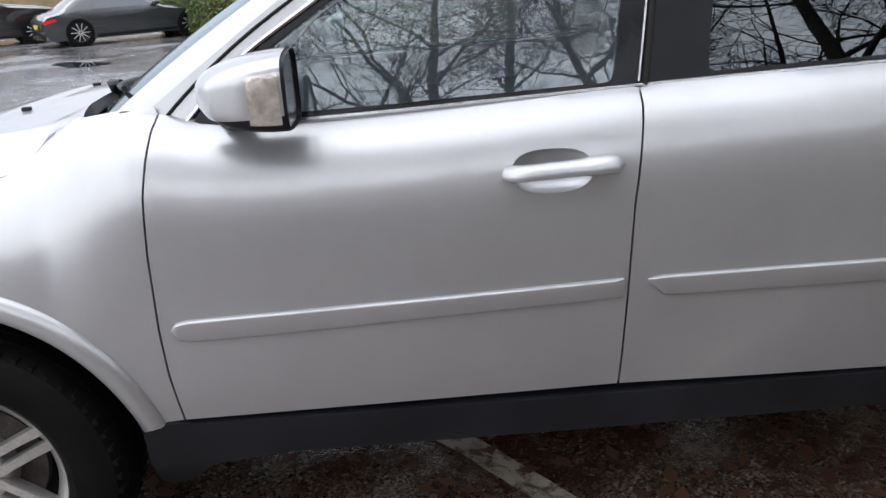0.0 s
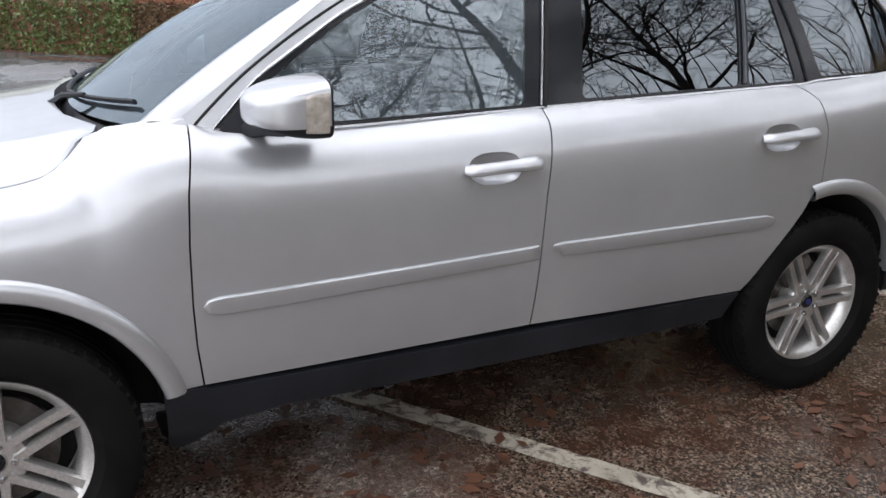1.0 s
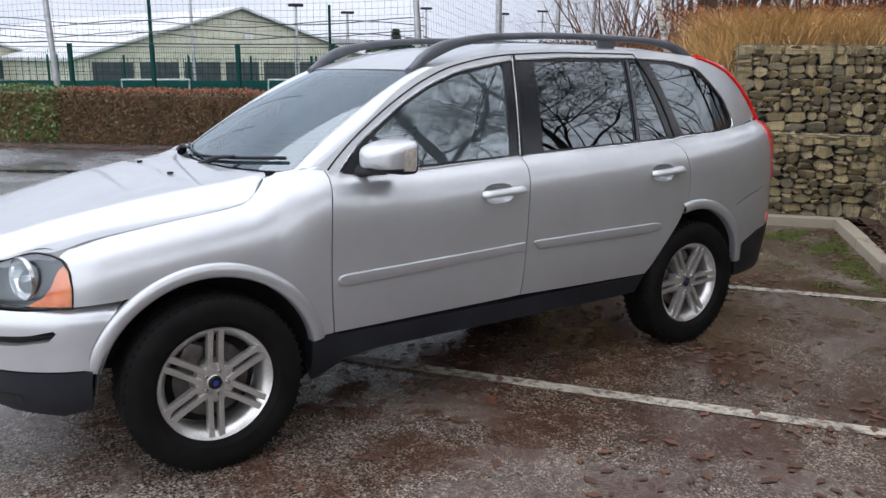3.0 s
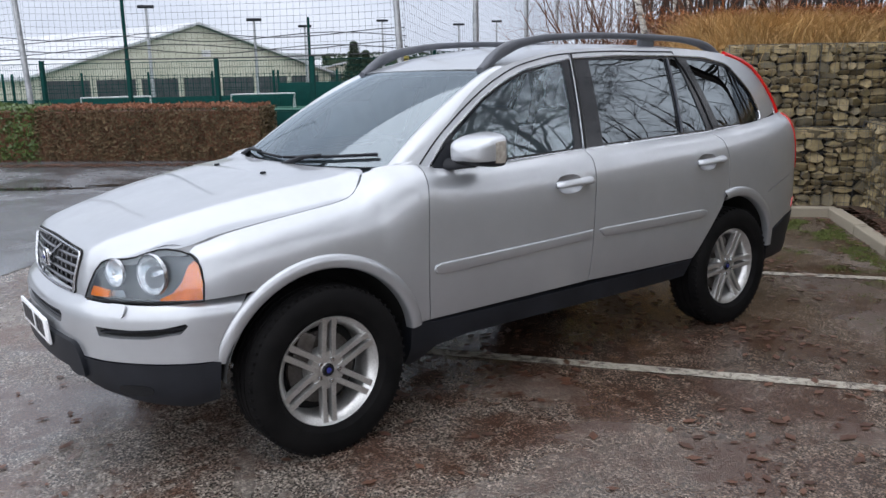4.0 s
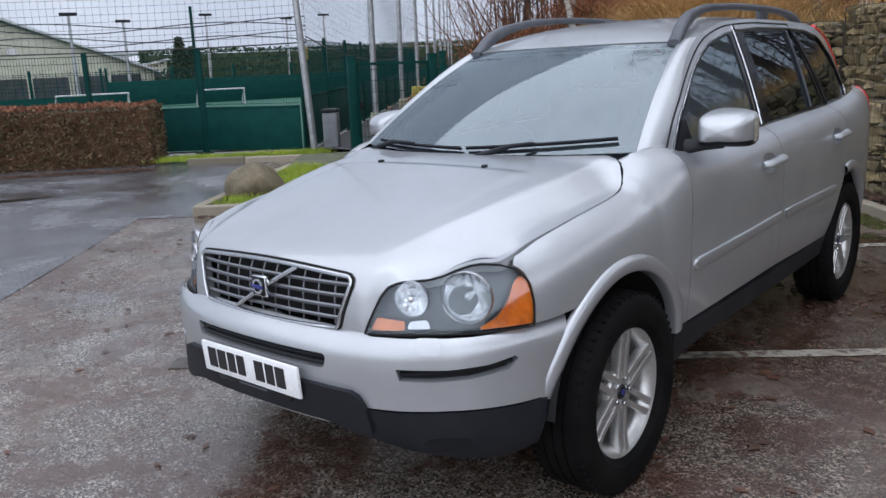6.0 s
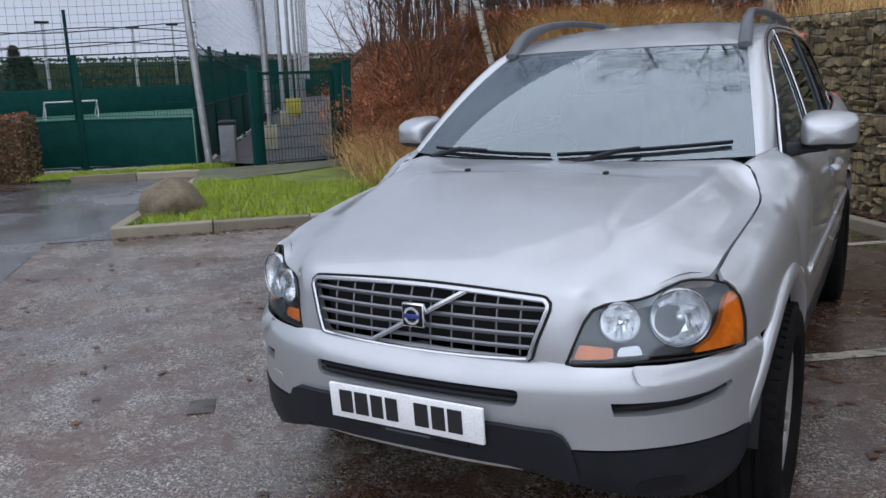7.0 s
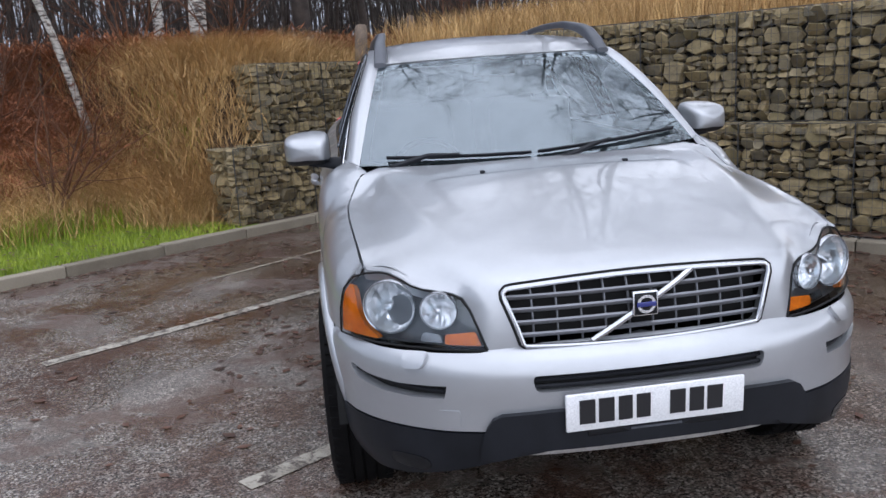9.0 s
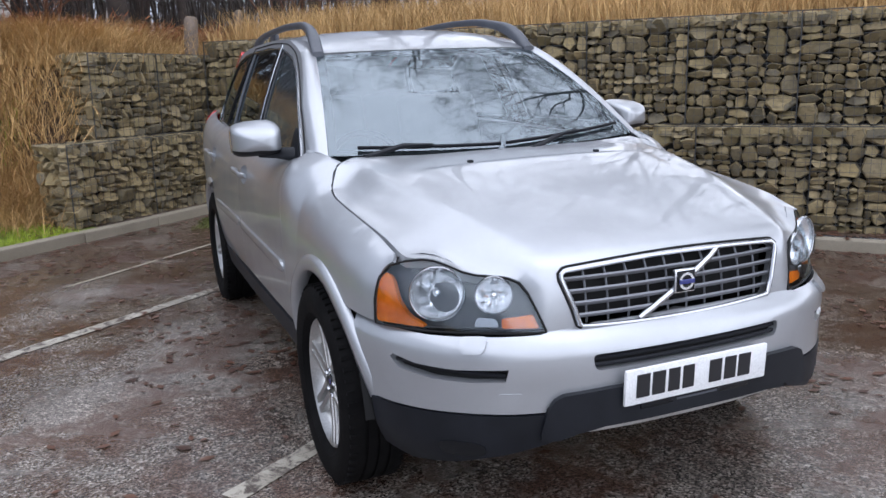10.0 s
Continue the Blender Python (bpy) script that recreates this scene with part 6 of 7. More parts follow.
side_straw = scatter(1500, SIDE + 1.6, SIDE + 3.6, .4, 4.5, rng, rough_zone)
side_straw += scatter(900, SIDE + 1.0, SIDE + 4.0, 2.4, 4.6, rng, rough_zone)
side_straw += scatter(700, SIDE + .9, SIDE + 2.6, 2.0, 3.0, rng, rough_zone)
side_straw += scatter(900, SIDE + 1.2, SIDE + 5.5, 2.6, 7, rng, rough_zone)
side_straw += scatter(1100, SIDE + .85, SIDE + 2.4, 2.2, 4.4, rng, rough_zone)
side_straw += scatter(420, 8.6, 12.5, .45, 1.6, rng, rough_zone)
tagged(blades("tall_straw", side_straw, straw, .10, .55, .0032, 2.0, rng, 12, .20), "tall dry straw grass on the bank", "dry grass", kind="stuff")
rear_straw = scatter(5200, -7, SIDE + 1, REAR + 1.2, REAR + 4.5, rng, rough_zone)
rear_straw += scatter(2200, -6, SIDE + 3, REAR + 4.5, REAR + 10, rng, rough_zone)
tagged(blades("straw_behind_wall", rear_straw, straw, .20, .60, .0042, .8, rng, 8, .12), "dry straw grass above the gabion wall", "dry grass", kind="stuff")
low_green = scatter(1400, SIDE + 1.4, SIDE + 3.0, .2, 3.0, rng, rough_zone)
tagged(blades("verge_grass", low_green, grass_blade, .10, .28, .005, .8, rng, 5, .06), "longer green grass at the foot of the bank", "grass", kind="stuff")


def bracken_mass():
    """Collapsed brown fern and bramble: stems with many thin leaflets."""
    rng = np.random.default_rng(21)
    spots = scatter(2100, SIDE + 2.6, SIDE + 9.5, .9, 8, rng, rough_zone) + scatter(900, SIDE + 4.0, SIDE + 14, .9, 4, rng, rough_zone) + scatter(500, SIDE + 5, SIDE + 22, 1.0, 3, rng, rough_zone)
    spots += scatter(260, 9.2, 12.0, .7, 2.6, rng, rough_zone)
    spots = [q for q in spots if not (NN[0] * q[0] + NN[1] * q[1] > 9.3 and ND[0] * q[0] + ND[1] * q[1] < .85 + .095 * max(0, NN[0] * q[0] + NN[1] * q[1] - 10))]
    c = np.repeat(np.array(spots), 9, 0)
    n = len(c)
    a, h = rng.uniform(0, 6.283, n), rng.uniform(.40, 1.20, n)
    ca, sa, o = np.cos(a), np.sin(a), np.zeros(n)
    w = np.stack([ca * .5, sa * .5, o + 1], -1)
    p = c + np.stack([rng.normal(0, .18, n), rng.normal(0, .18, n), o], -1)
    quads = []
    for i in range(5):
        q = p + w * (h / 5)[:, None]
        w = w + np.stack([ca * .28 + rng.normal(0, .2, n), sa * .28 + rng.normal(0, .2, n), o - .30], -1)
        side = np.stack([-sa, ca, o], -1) * (.0042 - .0005 * i)
        quads.append(np.stack([p - side, p + side, q + side, q - side], 1))
        for sd in (-1, 1):
            t = np.stack([-sa * sd + rng.normal(0, .35, n), ca * sd + rng.normal(0, .35, n), rng.normal(.1, .5, n)], -1) * (.17 - .015 * i)
            u = (q - p) * .022
            quads.append(np.stack([p, p + t * .5 + u, p + t, p + t * .5 - u], 1))
        p = q
    v = np.concatenate(quads).reshape(-1, 3)
    f = np.arange(len(v)).reshape(-1, 4).tolist()
    tagged(link_mesh("bracken", v, f, bracken, smooth=False), "collapsed russet bracken covering the bank", "bracken", kind="stuff")


bracken_mass()


def shrub(x, y, h, seed):
    rng = np.random.default_rng(seed)
    v, f = [], []
    for k in range(7):
        a = rng.uniform(0, 6.283)
        limb(v, f, rng, (rng.normal(0, .06), rng.normal(0, .06), 0), (math.cos(a) * .5, math.sin(a) * .5, 1), h * rng.uniform(.7, 1), .022, 1, 3, .05)
    ob = tagged(link_mesh("shrub", v, f, twig_brown), "bare straggling shrub among dead grass", "shrub", "shrubs")
    ob.location = (x, y, bank_at(x, y) - .05)


for k, (p, d, h) in enumerate(((SIDE + 2.1, 1.25, 1.9), (SIDE + 4.5, 1.6, 2.6), (SIDE + 6.5, 2.2, 3.0), (SIDE + 3.6, 3.2, 2.2), (SIDE + 2.4, 4.0, 2.0), (10.9, 1.4, 2.8), (13.5, 1.6, 3.0), (17, 1.8, 3.2), (SIDE + 1, REAR + 3.2, 2.2), (3.2, REAR + 4.2, 2.0))):
    shrub(*pd(p, d)[:2], h, 300 + k)


def stump(x, y, h, r, lean):
    bm = lathe([(.0005, h), (r * .8, h - .02), (r, h - .06), (r * 1.05, .1), (r * 1.2, 0)], 10, "z")
    ob = tagged(part("stump", bm, varied("weathered_wood", (0.10, 0.075, 0.055), (0.24, 0.19, 0.15), 0.9, 5, 60, 0.5, 0.01)), "weathered grey-brown cut stump on the bank", "tree stump", "stumps")
    ob.matrix_world = pose(x, y, bank_at(x, y) - .1, *lean)


for x, y, h, r, lean in ((8.6, .6, .75, .09, (4, 10, 0)), (9.3, 1.25, .6, .07, (-8, -14, 0)), (9.9, -.2, .9, .06, (2, -4, 0)), (8.9, 2.0, .55, .08, (5, -12, 0))):
    stump(x, y, h, r, lean)


# ---- hedges ----
def hedge(path, wide, tall, mat, top_mat, count, leaf, seed, name, label):
    rng = np.random.default_rng(seed)
    pts = round_path([(*p, 0) for p in path], .3)
    # core that blocks the view through
    v, f = [], []
    for i, p in enumerate(pts):
        t = pts[min(i + 1, len(pts) - 1)] - pts[max(i - 1, 0)]
        s = np.array([-t[1], t[0], 0]) / (np.linalg.norm(t) + 1e-9) * wide * .40
        v += [tuple(p - s), tuple(p - s * .95 + (0, 0, tall * .88)), tuple(p + s * .95 + (0, 0, tall * .88)), tuple(p + s)]
    n = len(pts)
    for i in range(n - 1):
        for k in range(3):
            f.append((i * 4 + k, i * 4 + k + 1, (i + 1) * 4 + k + 1, (i + 1) * 4 + k))
    f += [(0, 1, 2, 3), tuple((n - 1) * 4 + k for k in (3, 2, 1, 0))]
    core = tagged(link_mesh(name, v, f, mat if name == "tree_belt" else twig_brown, smooth=False), label, "hedge")
    for which, m, share in ((0, mat, .8), (1, top_mat, .2)):
        v, f = [], []
        for k in range(int(count * share)):
            u = rng.uniform(0, n - 1.001)
            i = int(u)
            p = pts[i] + (pts[i + 1] - pts[i]) * (u - i)
            t = pts[i + 1] - pts[i]
            s = np.array([-t[1], t[0], 0]) / np.linalg.norm(t)
            off = rng.uniform(-1, 1)
            bulge = 1 + .10 * noise.noise((p[0] * 1.3, p[1] * 1.3, off))
            if which:
                q = p + s * off * wide * .5 + np.array([0, 0, tall * (.97 + .05 * noise.noise((p[0] * 2, p[1] * 2, 3)) + rng.normal(0, .02))])
            else:
                h = rng.uniform(.02, .96)
                off = (1 if off > 0 else -1) * rng.normal(1, .06) * bulge
                if rng.random() < .18:
                    e = rng.integers(0, 2) * (n - 1)
                    p, off = pts[e] + (pts[e] - pts[1 if e == 0 else n - 2]) * rng.uniform(0, .35), rng.uniform(-1, 1)
                q = p + s * off * wide * .46 + np.array([0, 0, tall * h])
            a, b = rng.normal(0, 1, 3), rng.normal(0, 1, 3)
            a /= np.linalg.norm(a)
            b -= a * b.dot(a)
            b /= np.linalg.norm(b)
            l = leaf * rng.uniform(.6, 1.3)
            c = len(v)
            v += [q - a * l, q + b * l * .45, q + a * l, q - b * l * .45]
            f.append((c, c + 1, c + 2, c + 3))
        o = link_mesh("leaves", v, f, m, core, smooth=False)
        o["kind"] = "stuff"
    return core


hedge([(4.75, 10.45), (3.5, 11.5), (1.55, 13.2)], .95, 1.02, hedge_brown, hedge_top, 26000, .030, 3, "hedge", "clipped brown beech hedge with a russet top")
hedge([(1.50, 13.25), (-.6, 14.9), (-3.0, 17.6), (-5.6, 21.6)], 1.0, 1.05, hedge_green, hedge_green, 30000, .042, 4, "hedge", "clipped glossy green hedge")
litter = []
for k in range(1500):
    t = rng.uniform(0, 1)
    litter.append((4.6 - 4.6 * t + rng.normal(0, .1) - .5, 9.95 + 3.75 * t + rng.normal(0, .12) - .38, .012))


def leaves_on(name, spots, mat, size, label, flat=.25):
    v, f = [], []
    for x, y, z in spots:
        a, l = rng.uniform(0, 6.283), size * rng.uniform(.5, 1.3)
        c, s = math.cos(a) * l, math.sin(a) * l
        lift = l * flat * rng.uniform(-.2, 1)
        b = len(v)
        v += [(x - c, y - s, z), (x - s * .5, y + c * .5, z + lift * .6), (x + c, y + s, z + lift * .3), (x + s * .5, y - c * .5, z + lift)]
        f += [(b, b + 1, b + 2), (b, b + 2, b + 3)]
    return tagged(link_mesh(name, v, f, mat, smooth=False), label, "fallen leaves", kind="stuff")


leaves_on("hedge_litter", litter, fallen, .045, "brown fallen leaves along the hedge foot")
bays = []
for k in range(5200):
    p, d = rng.uniform(-3.5, SIDE), rng.uniform(-3.0, REAR)
    if d < .3 and rng.random() > .12 + .25 * max(0, d + 1):
        continue
    if noise.noise((p * .9, d * .9, 4)) > -.02 or rng.random() < .10:
        bays.append((*pd(p, d)[:2], .007))
leaves_on("bay_leaves", bays, fallen, .036, "wet trodden leaves scattered over the bays", .035)
edge = [(*pd(SIDE - abs(rng.normal(0, .07)), rng.uniform(FRONT, REAR))[:2], .008) for k in range(260)]
edge += [(*pd(rng.uniform(-5, SIDE), REAR + .28 + rng.normal(0, .10))[:2], .10) for k in range(900)]
edge += [(*pd(rng.uniform(-5, SIDE), REAR - abs(rng.normal(0, .12)))[:2], .008) for k in range(420)]
edge += [(*pd(rng.uniform(SIDE + .2, SIDE + 2.4), rng.uniform(FRONT + .3, 2.4))[:2], .14) for k in range(420)]
edge += [(*pd(SIDE + .3 + abs(rng.normal(0, .25)), rng.uniform(1.9, 2.8))[:2], .10) for k in range(500)]
moss_green = leaf_material("moss_green", (0.030, 0.045, 0.006), (0.105, 0.125, 0.018), 0.9)
moss = []
for k in range(7000):
    p, d = SIDE - .1 - abs(rng.normal(0, 1.3)), REAR - .05 - abs(rng.normal(0, .38))
    if p > .4 and noise.noise((p * 2.6, d * 2.6, 7)) + .35 * noise.noise((p * 9, d * 9, 2)) > -.02 + .35 * (REAR - d):
        moss.append((*pd(p, d)[:2], .002))
tagged(blades("moss", moss, moss_green, .004, .012, .006, 1.6, rng, 4, .02, False), "thin green moss on the asphalt by the kerb", "moss", kind="stuff")
still_water = material("still_water", (0.018, 0.019, 0.021), 0.03, Specular_IOR_Level=0.8)


def puddle(x, y, rx, ry, turn, seed):
    pts = []
    for k in range(40):
        a = 2 * math.pi * k / 40
        r = 1 + .55 * noise.noise((math.cos(a) * 1.6 + seed, math.sin(a) * 1.6, seed)) + .2 * noise.noise((math.cos(a) * 5, math.sin(a) * 5, seed))
        u, w = rx * r * math.cos(a), ry * r * math.sin(a)
        pts.append((x + u * math.cos(turn) - w * math.sin(turn), y + u * math.sin(turn) + w * math.cos(turn)))
    sheet("puddle", pts, still_water, .008, "shallow rain puddle on the asphalt", "puddle", h=.2)


puddle(.5, 8.9, .75, .16, -.6, 2)
puddle(1.5, 8.5, .45, .10, -.5, 5)
puddle(-.9, 7.2, .5, .12, -.4, 8)
puddle(-5.3, 13.4, .8, .35, -.7, 11)
leaves_on("kerb_leaves", edge, fallen, .035, "brown leaves caught along the kerbs")


# ---- fence and netting ----
FENCE = [(0.30, 17.0), (1.91, 15.24), (3.25, 13.72), (4.56, 12.24), (5.95, 10.80), (6.78, 9.05)]
PATH_WAY = np.array([.79, .613])


def fence_post(x, y, tall=1.85, wide=.08):
    top = tagged(part("fence_post", box_bm((wide, wide, tall), (0, 0, tall / 2), .008), fence_green), "green steel box fence post", "fence post", "fence posts")
    top.matrix_world = pose(x, y, 0, 0, 0, -45)
    part("post_cap", box_bm((wide + .01, wide + .01, .02), (0, 0, tall + .008), .004), fence_green, top)


def fence_bay(a, b, board=.80, tall=1.80):
    a, b = np.array(a), np.array(b)
    l = np.linalg.norm(b - a)
    t = (b - a) / l
    ang = math.degrees(math.atan2(t[1], t[0]))
    top = tagged(new("fence"), "green weld-mesh fence panel over a solid kick board", "fence", "fence bays")
    top.matrix_world = pose(a[0], a[1], 0, 0, 0, ang)
    if board:
        part("kick_board", box_bm((l - .08, .03, board - .06), (l / 2, 0, board / 2 + .03), .004), fence_green, top, "solid dark green kick board")
        part("board_rail", box_bm((l - .08, .05, .035), (l / 2, 0, board + .02), .004), fence_green, top)
    bm = bmesh.new()
    for x in np.arange(.06, l - .04, .055):
        box_bm((.005, .005, tall - board), (x, 0, (tall + board) / 2), 0, 1, None, bm)
    for z in np.arange(board + .08, tall, .20):
        box_bm((l - .06, .009, .009), (l / 2, .006, z), 0, 1, None, bm)
    box_bm((l - .06, .012, .014), (l / 2, .006, tall), 0, 1, None, bm)
    o = part("weld_mesh", bm, fence_green, top, "thin green wire mesh", smooth=False)
    o["kind"] = "stuff"


for x, y in FENCE[:-1]:
    fence_post(x, y)
for a, b in zip(FENCE, FENCE[1:]):
    fence_bay(a, b)
run = [np.array(FENCE[-1]) + PATH_WAY * 2.4 * k for k in range(11)]
for q in run[1:]:
    fence_post(q[0], q[1], 2.0, .07)
for k, (a, b) in enumerate(zip(run, run[1:])):
    fence_bay(a, b, .0 if False else .95, 1.95)


def pole(x, y, tall, r, mat, label, lean=(0, 0), group="tall net poles"):
    top = tagged(part("pole", lathe([(.0005, 0), (r * 1.0, .0), (r * 1.0, tall * .3), (r * .92, tall * .31), (r * .9, tall), (.0005, tall)], 12, "z"), mat), label, "pole", group)
    top.matrix_world = pose(x, y, 0, lean[0], lean[1], 0)
    part("base_plate", box_bm((.24, .24, .02), (0, 0, .012), .003), mat, top)
    return top


pole(6.90, 8.92, 7.5, .062, galv, "tall galvanised net pole at the fence corner", (-2.0, -2.5))
pole(1.55, 14.6, 7.0, .060, galv, "tall galvanised net pole behind the hedge", (0, -2))
pole(3.27, 13.80, 7.0, .040, fence_green, "tall thin green net pole")
pole(5.98, 10.95, 2.6, .03, fence_green, "thin green net pole")
for k in range(9):
    q = np.array([8.80, 9.27]) + np.array([4.45, 3.52]) * k
    pole(q[0], q[1], 8.5, .062, galv, "tall galvanised pole along the path")


def netting(a, b, low, high, sag, step, name, folds=0.0):
    a, b = np.array([*a, 0.0]), np.array([*b, 0.0])
    l = np.linalg.norm(b - a)
    side = np.array([-(b - a)[1], (b - a)[0], 0]) / l
    rng = np.random.default_rng(int(l * 100))
    def at(u, w):
        z = low + (high - low) * w - sag * 4 * u * (1 - u) * (.3 + .7 * w) * .6
        return a + (b - a) * u + np.array([0, 0, z]) + side * (.10 * math.sin(u * 9 + w * 3) * folds)
    v, f = [], []
    for w in np.linspace(0, 1, int((high - low) / step) + 1):
        add_tube(v, f, [at(u, w) for u in np.linspace(0, 1, 10)], [.0030] * 10, 3)
    for u in np.linspace(0, 1, int(l / step) + 1):
        add_tube(v, f, [at(u, w) for w in np.linspace(0, 1, 6)], [.0026] * 6, 3)
    add_tube(v, f, [at(u, .0) for u in np.linspace(0, 1, 12)], [.012] * 12, 4)
    tagged(link_mesh(name, v, f, net_dark), "dark ball-stop netting hung above the fence", "netting", "ball-stop nets", "stuff")


netting((-2.4, 19.9), (1.55, 14.6), 1.9, 7.0, .25, .125, "netting", 1)
netting((1.55, 14.6), (6.90, 8.95), 1.9, 7.4, .30, .125, "netting", 1)
q = np.array(FENCE[-1]) + PATH_WAY * 23
netting((6.92, 8.98), tuple(q), 2.0, 7.4, 2.6, .16, "netting", 1)
for lo, off in ((2.05, .35), (2.28, .5)):
    v, f = [], []
    a, b = np.array([-2.4, 19.9, lo + .15]), np.array([6.9, 8.95, lo + .05])
    for k in range(2):
        pts = [a + (b - a) * u + np.array([.1 * k, .1 * k, -.14 * math.sin(u * 9.4 + k) ** 2 - .05 * k]) for u in np.linspace(0, 1, 30)]
        add_tube(v, f, pts, [.009] * 30, 5)
    tagged(link_mesh("net_hem", v, f, net_dark), "rolled hem of the netting", "netting", "ball-stop nets")


# gate on the path
def gate():
    g0, g1 = np.array([6.68, 7.62]), np.array([7.93, 6.98])
    ang = math.degrees(math.atan2(*(g1 - g0)[::-1]))
    l = np.linalg.norm(g1 - g0)
    top = tagged(new("gate"), "closed green weld-mesh gate between box posts", "gate")
    top.matrix_world = pose(g0[0], g0[1], 0, 0, 0, ang)
    for x in (0, l):
        p = part("gate_post", box_bm((.13, .13, 1.62), (x, 0, .81), .008), fence_green, top)
        part("post_cap", box_bm((.14, .14, .02), (x, 0, 1.625), .004), fence_green, p)
    fr = bmesh.new()
    for z in (.06, 1.50):
        box_bm((l - .16, .045, .045), (l / 2, 0, z), .004, 1, None, fr)
    for x in (.10, l - .10):
        box_bm((.045, .045, 1.48), (x, 0, .78), .004, 1, None, fr)
    part("gate_frame", fr, fence_green, top)
    bm = bmesh.new()
    for x in np.arange(.12, l - .1, .055):
        box_bm((.005, .005, 1.42), (x, 0, .78), 0, 1, None, bm)
    for z in np.arange(.15, 1.5, .18):
        box_bm((l - .2, .008, .008), (l / 2, .006, z), 0, 1, None, bm)
    o = part("weld_mesh", bm, fence_green, top, smooth=False)
    o["kind"] = "stuff"
    part("latch", box_bm((.06, .09, .12), (.14, 0, .85), .006), black_trim, top)


gate()
fence_post(8.06, 6.87, 1.65, .12)
path_pts = [np.array([6.75, 7.6]), np.array([7.9, 7.0]), np.array([7.9, 7.0]) + PATH_WAY * 40, np.array([6.75, 8.3]) + PATH_WAY * 40, np.array([6.78, 8.75])]
sheet("footpath", path_pts, varied("path_tarmac", (0.020, 0.020, 0.021), (0.050, 0.049, 0.050), 0.8, 2, 90, 0.5, 0.006), .115, "wet tarmac footpath beyond the gate", "path")
sheet("path_apron", [pd(p, d) for p, d in ((8.2, -1.9), (9.9, -1.9), (10.3, .35), (9.6, .35), (8.9, -.6))], varied("mossy_tarmac", (0.06, 0.066, 0.03), (0.115, 0.115, 0.07), 0.8, 3, 50, 0.4, 0.01), .112, "mossy tarmac apron before the gate", "path")


def bin_(x, y):
    top = tagged(part("litter_bin", box_bm((.30, .26, .62), (0, 0, .31), .03, 3), varied("bin_grey", (0.10, 0.11, 0.12), (0.17, 0.18, 0.19), 0.6, 6, 60)), "grey litter bin with a dark lid", "litter bin")
    top.matrix_world = pose(x, y, .09, 0, 0, 40)
    part("lid", box_bm((.32, .28, .06), (0, 0, .65), .02, 3), black_trim, top, "dark lid")


bin_(7.0, 8.55)
yellow = varied("yellow_plastic", (0.42, 0.36, 0.05), (0.62, 0.55, 0.10), 0.5, 6, 40)
cream = varied("cream_plastic", (0.30, 0.29, 0.20), (0.46, 0.44, 0.33), 0.6, 6, 40)


def crate(p, w, h, mat, label):
    top = tagged(new("pole_guard"), label, "pole guard", "pole guards")
    top.matrix_world = pose(p[0], p[1], .095, 0, 0, 38)
    for k in range(5):
        part("slat", box_bm((.03, w / 5 - .02, h), (0, -w / 2 + w / 5 * (k + .5), h / 2), .004), mat, top)
    part("guard_core", box_bm((w * .8, w - .06, h - .03), (w * .42, 0, h / 2), .01), mat, top)


for k, (m, h) in enumerate(((cream, .62), (cream, .6), (yellow, .75))):
    crate(np.array([8.72, 9.17]) + np.array([4.45, 3.52]) * k, .26 if k < 2 else .5, h * .75, m, ('cream', 'cream', 'yellow')[k] + ' plastic guard round a pole foot')
sign = tagged(part("notice", box_bm((.30, .012, .22), (0, 0, 0), .004), yellow), "small faded yellow notice on the fence", "notice")
sign.matrix_world = pose(7.10, 9.22, 1.72, 0, 0, 38)
for z in (.05, .0, -.05):
    part("notice_line", box_bm((.22, .004, .014), (0, -.0085, z), 0), plate_black, sign)


# boulder at the island tip
def boulder(x, y):
    bm = bmesh.new()
    bmesh.ops.create_icosphere(bm, subdivisions=4, radius=1)
    for v in bm.verts:
        c = v.co.copy()
        k = 1 + .16 * noise.noise(c * 1.3) + .05 * noise.noise(c * 4)
        v.co = (c.x * .42 * k, c.y * .34 * k, max(c.z, -.35) * .33 * k * (1 - .12 * c.x))
    ob = tagged(part("boulder", bm, varied("mossy_boulder", (0.075, 0.06, 0.035), (0.19, 0.155, 0.10), 0.85, 4, 35, 0.6, 0.02)), "rounded mossy brown boulder on the kerb corner", "boulder")
    ob.matrix_world = pose(x, y, .11, 0, 0, 35)


boulder(3.28, 5.72)
drain = tagged(part("drain_cover", box_bm((.16, .12, .006), (0, 0, .004), .002), steel_dark), "small rusty iron drain cover in the asphalt", "drain cover")
drain.matrix_world = pose(-.28, 1.58, .0, 0, 0, 40)


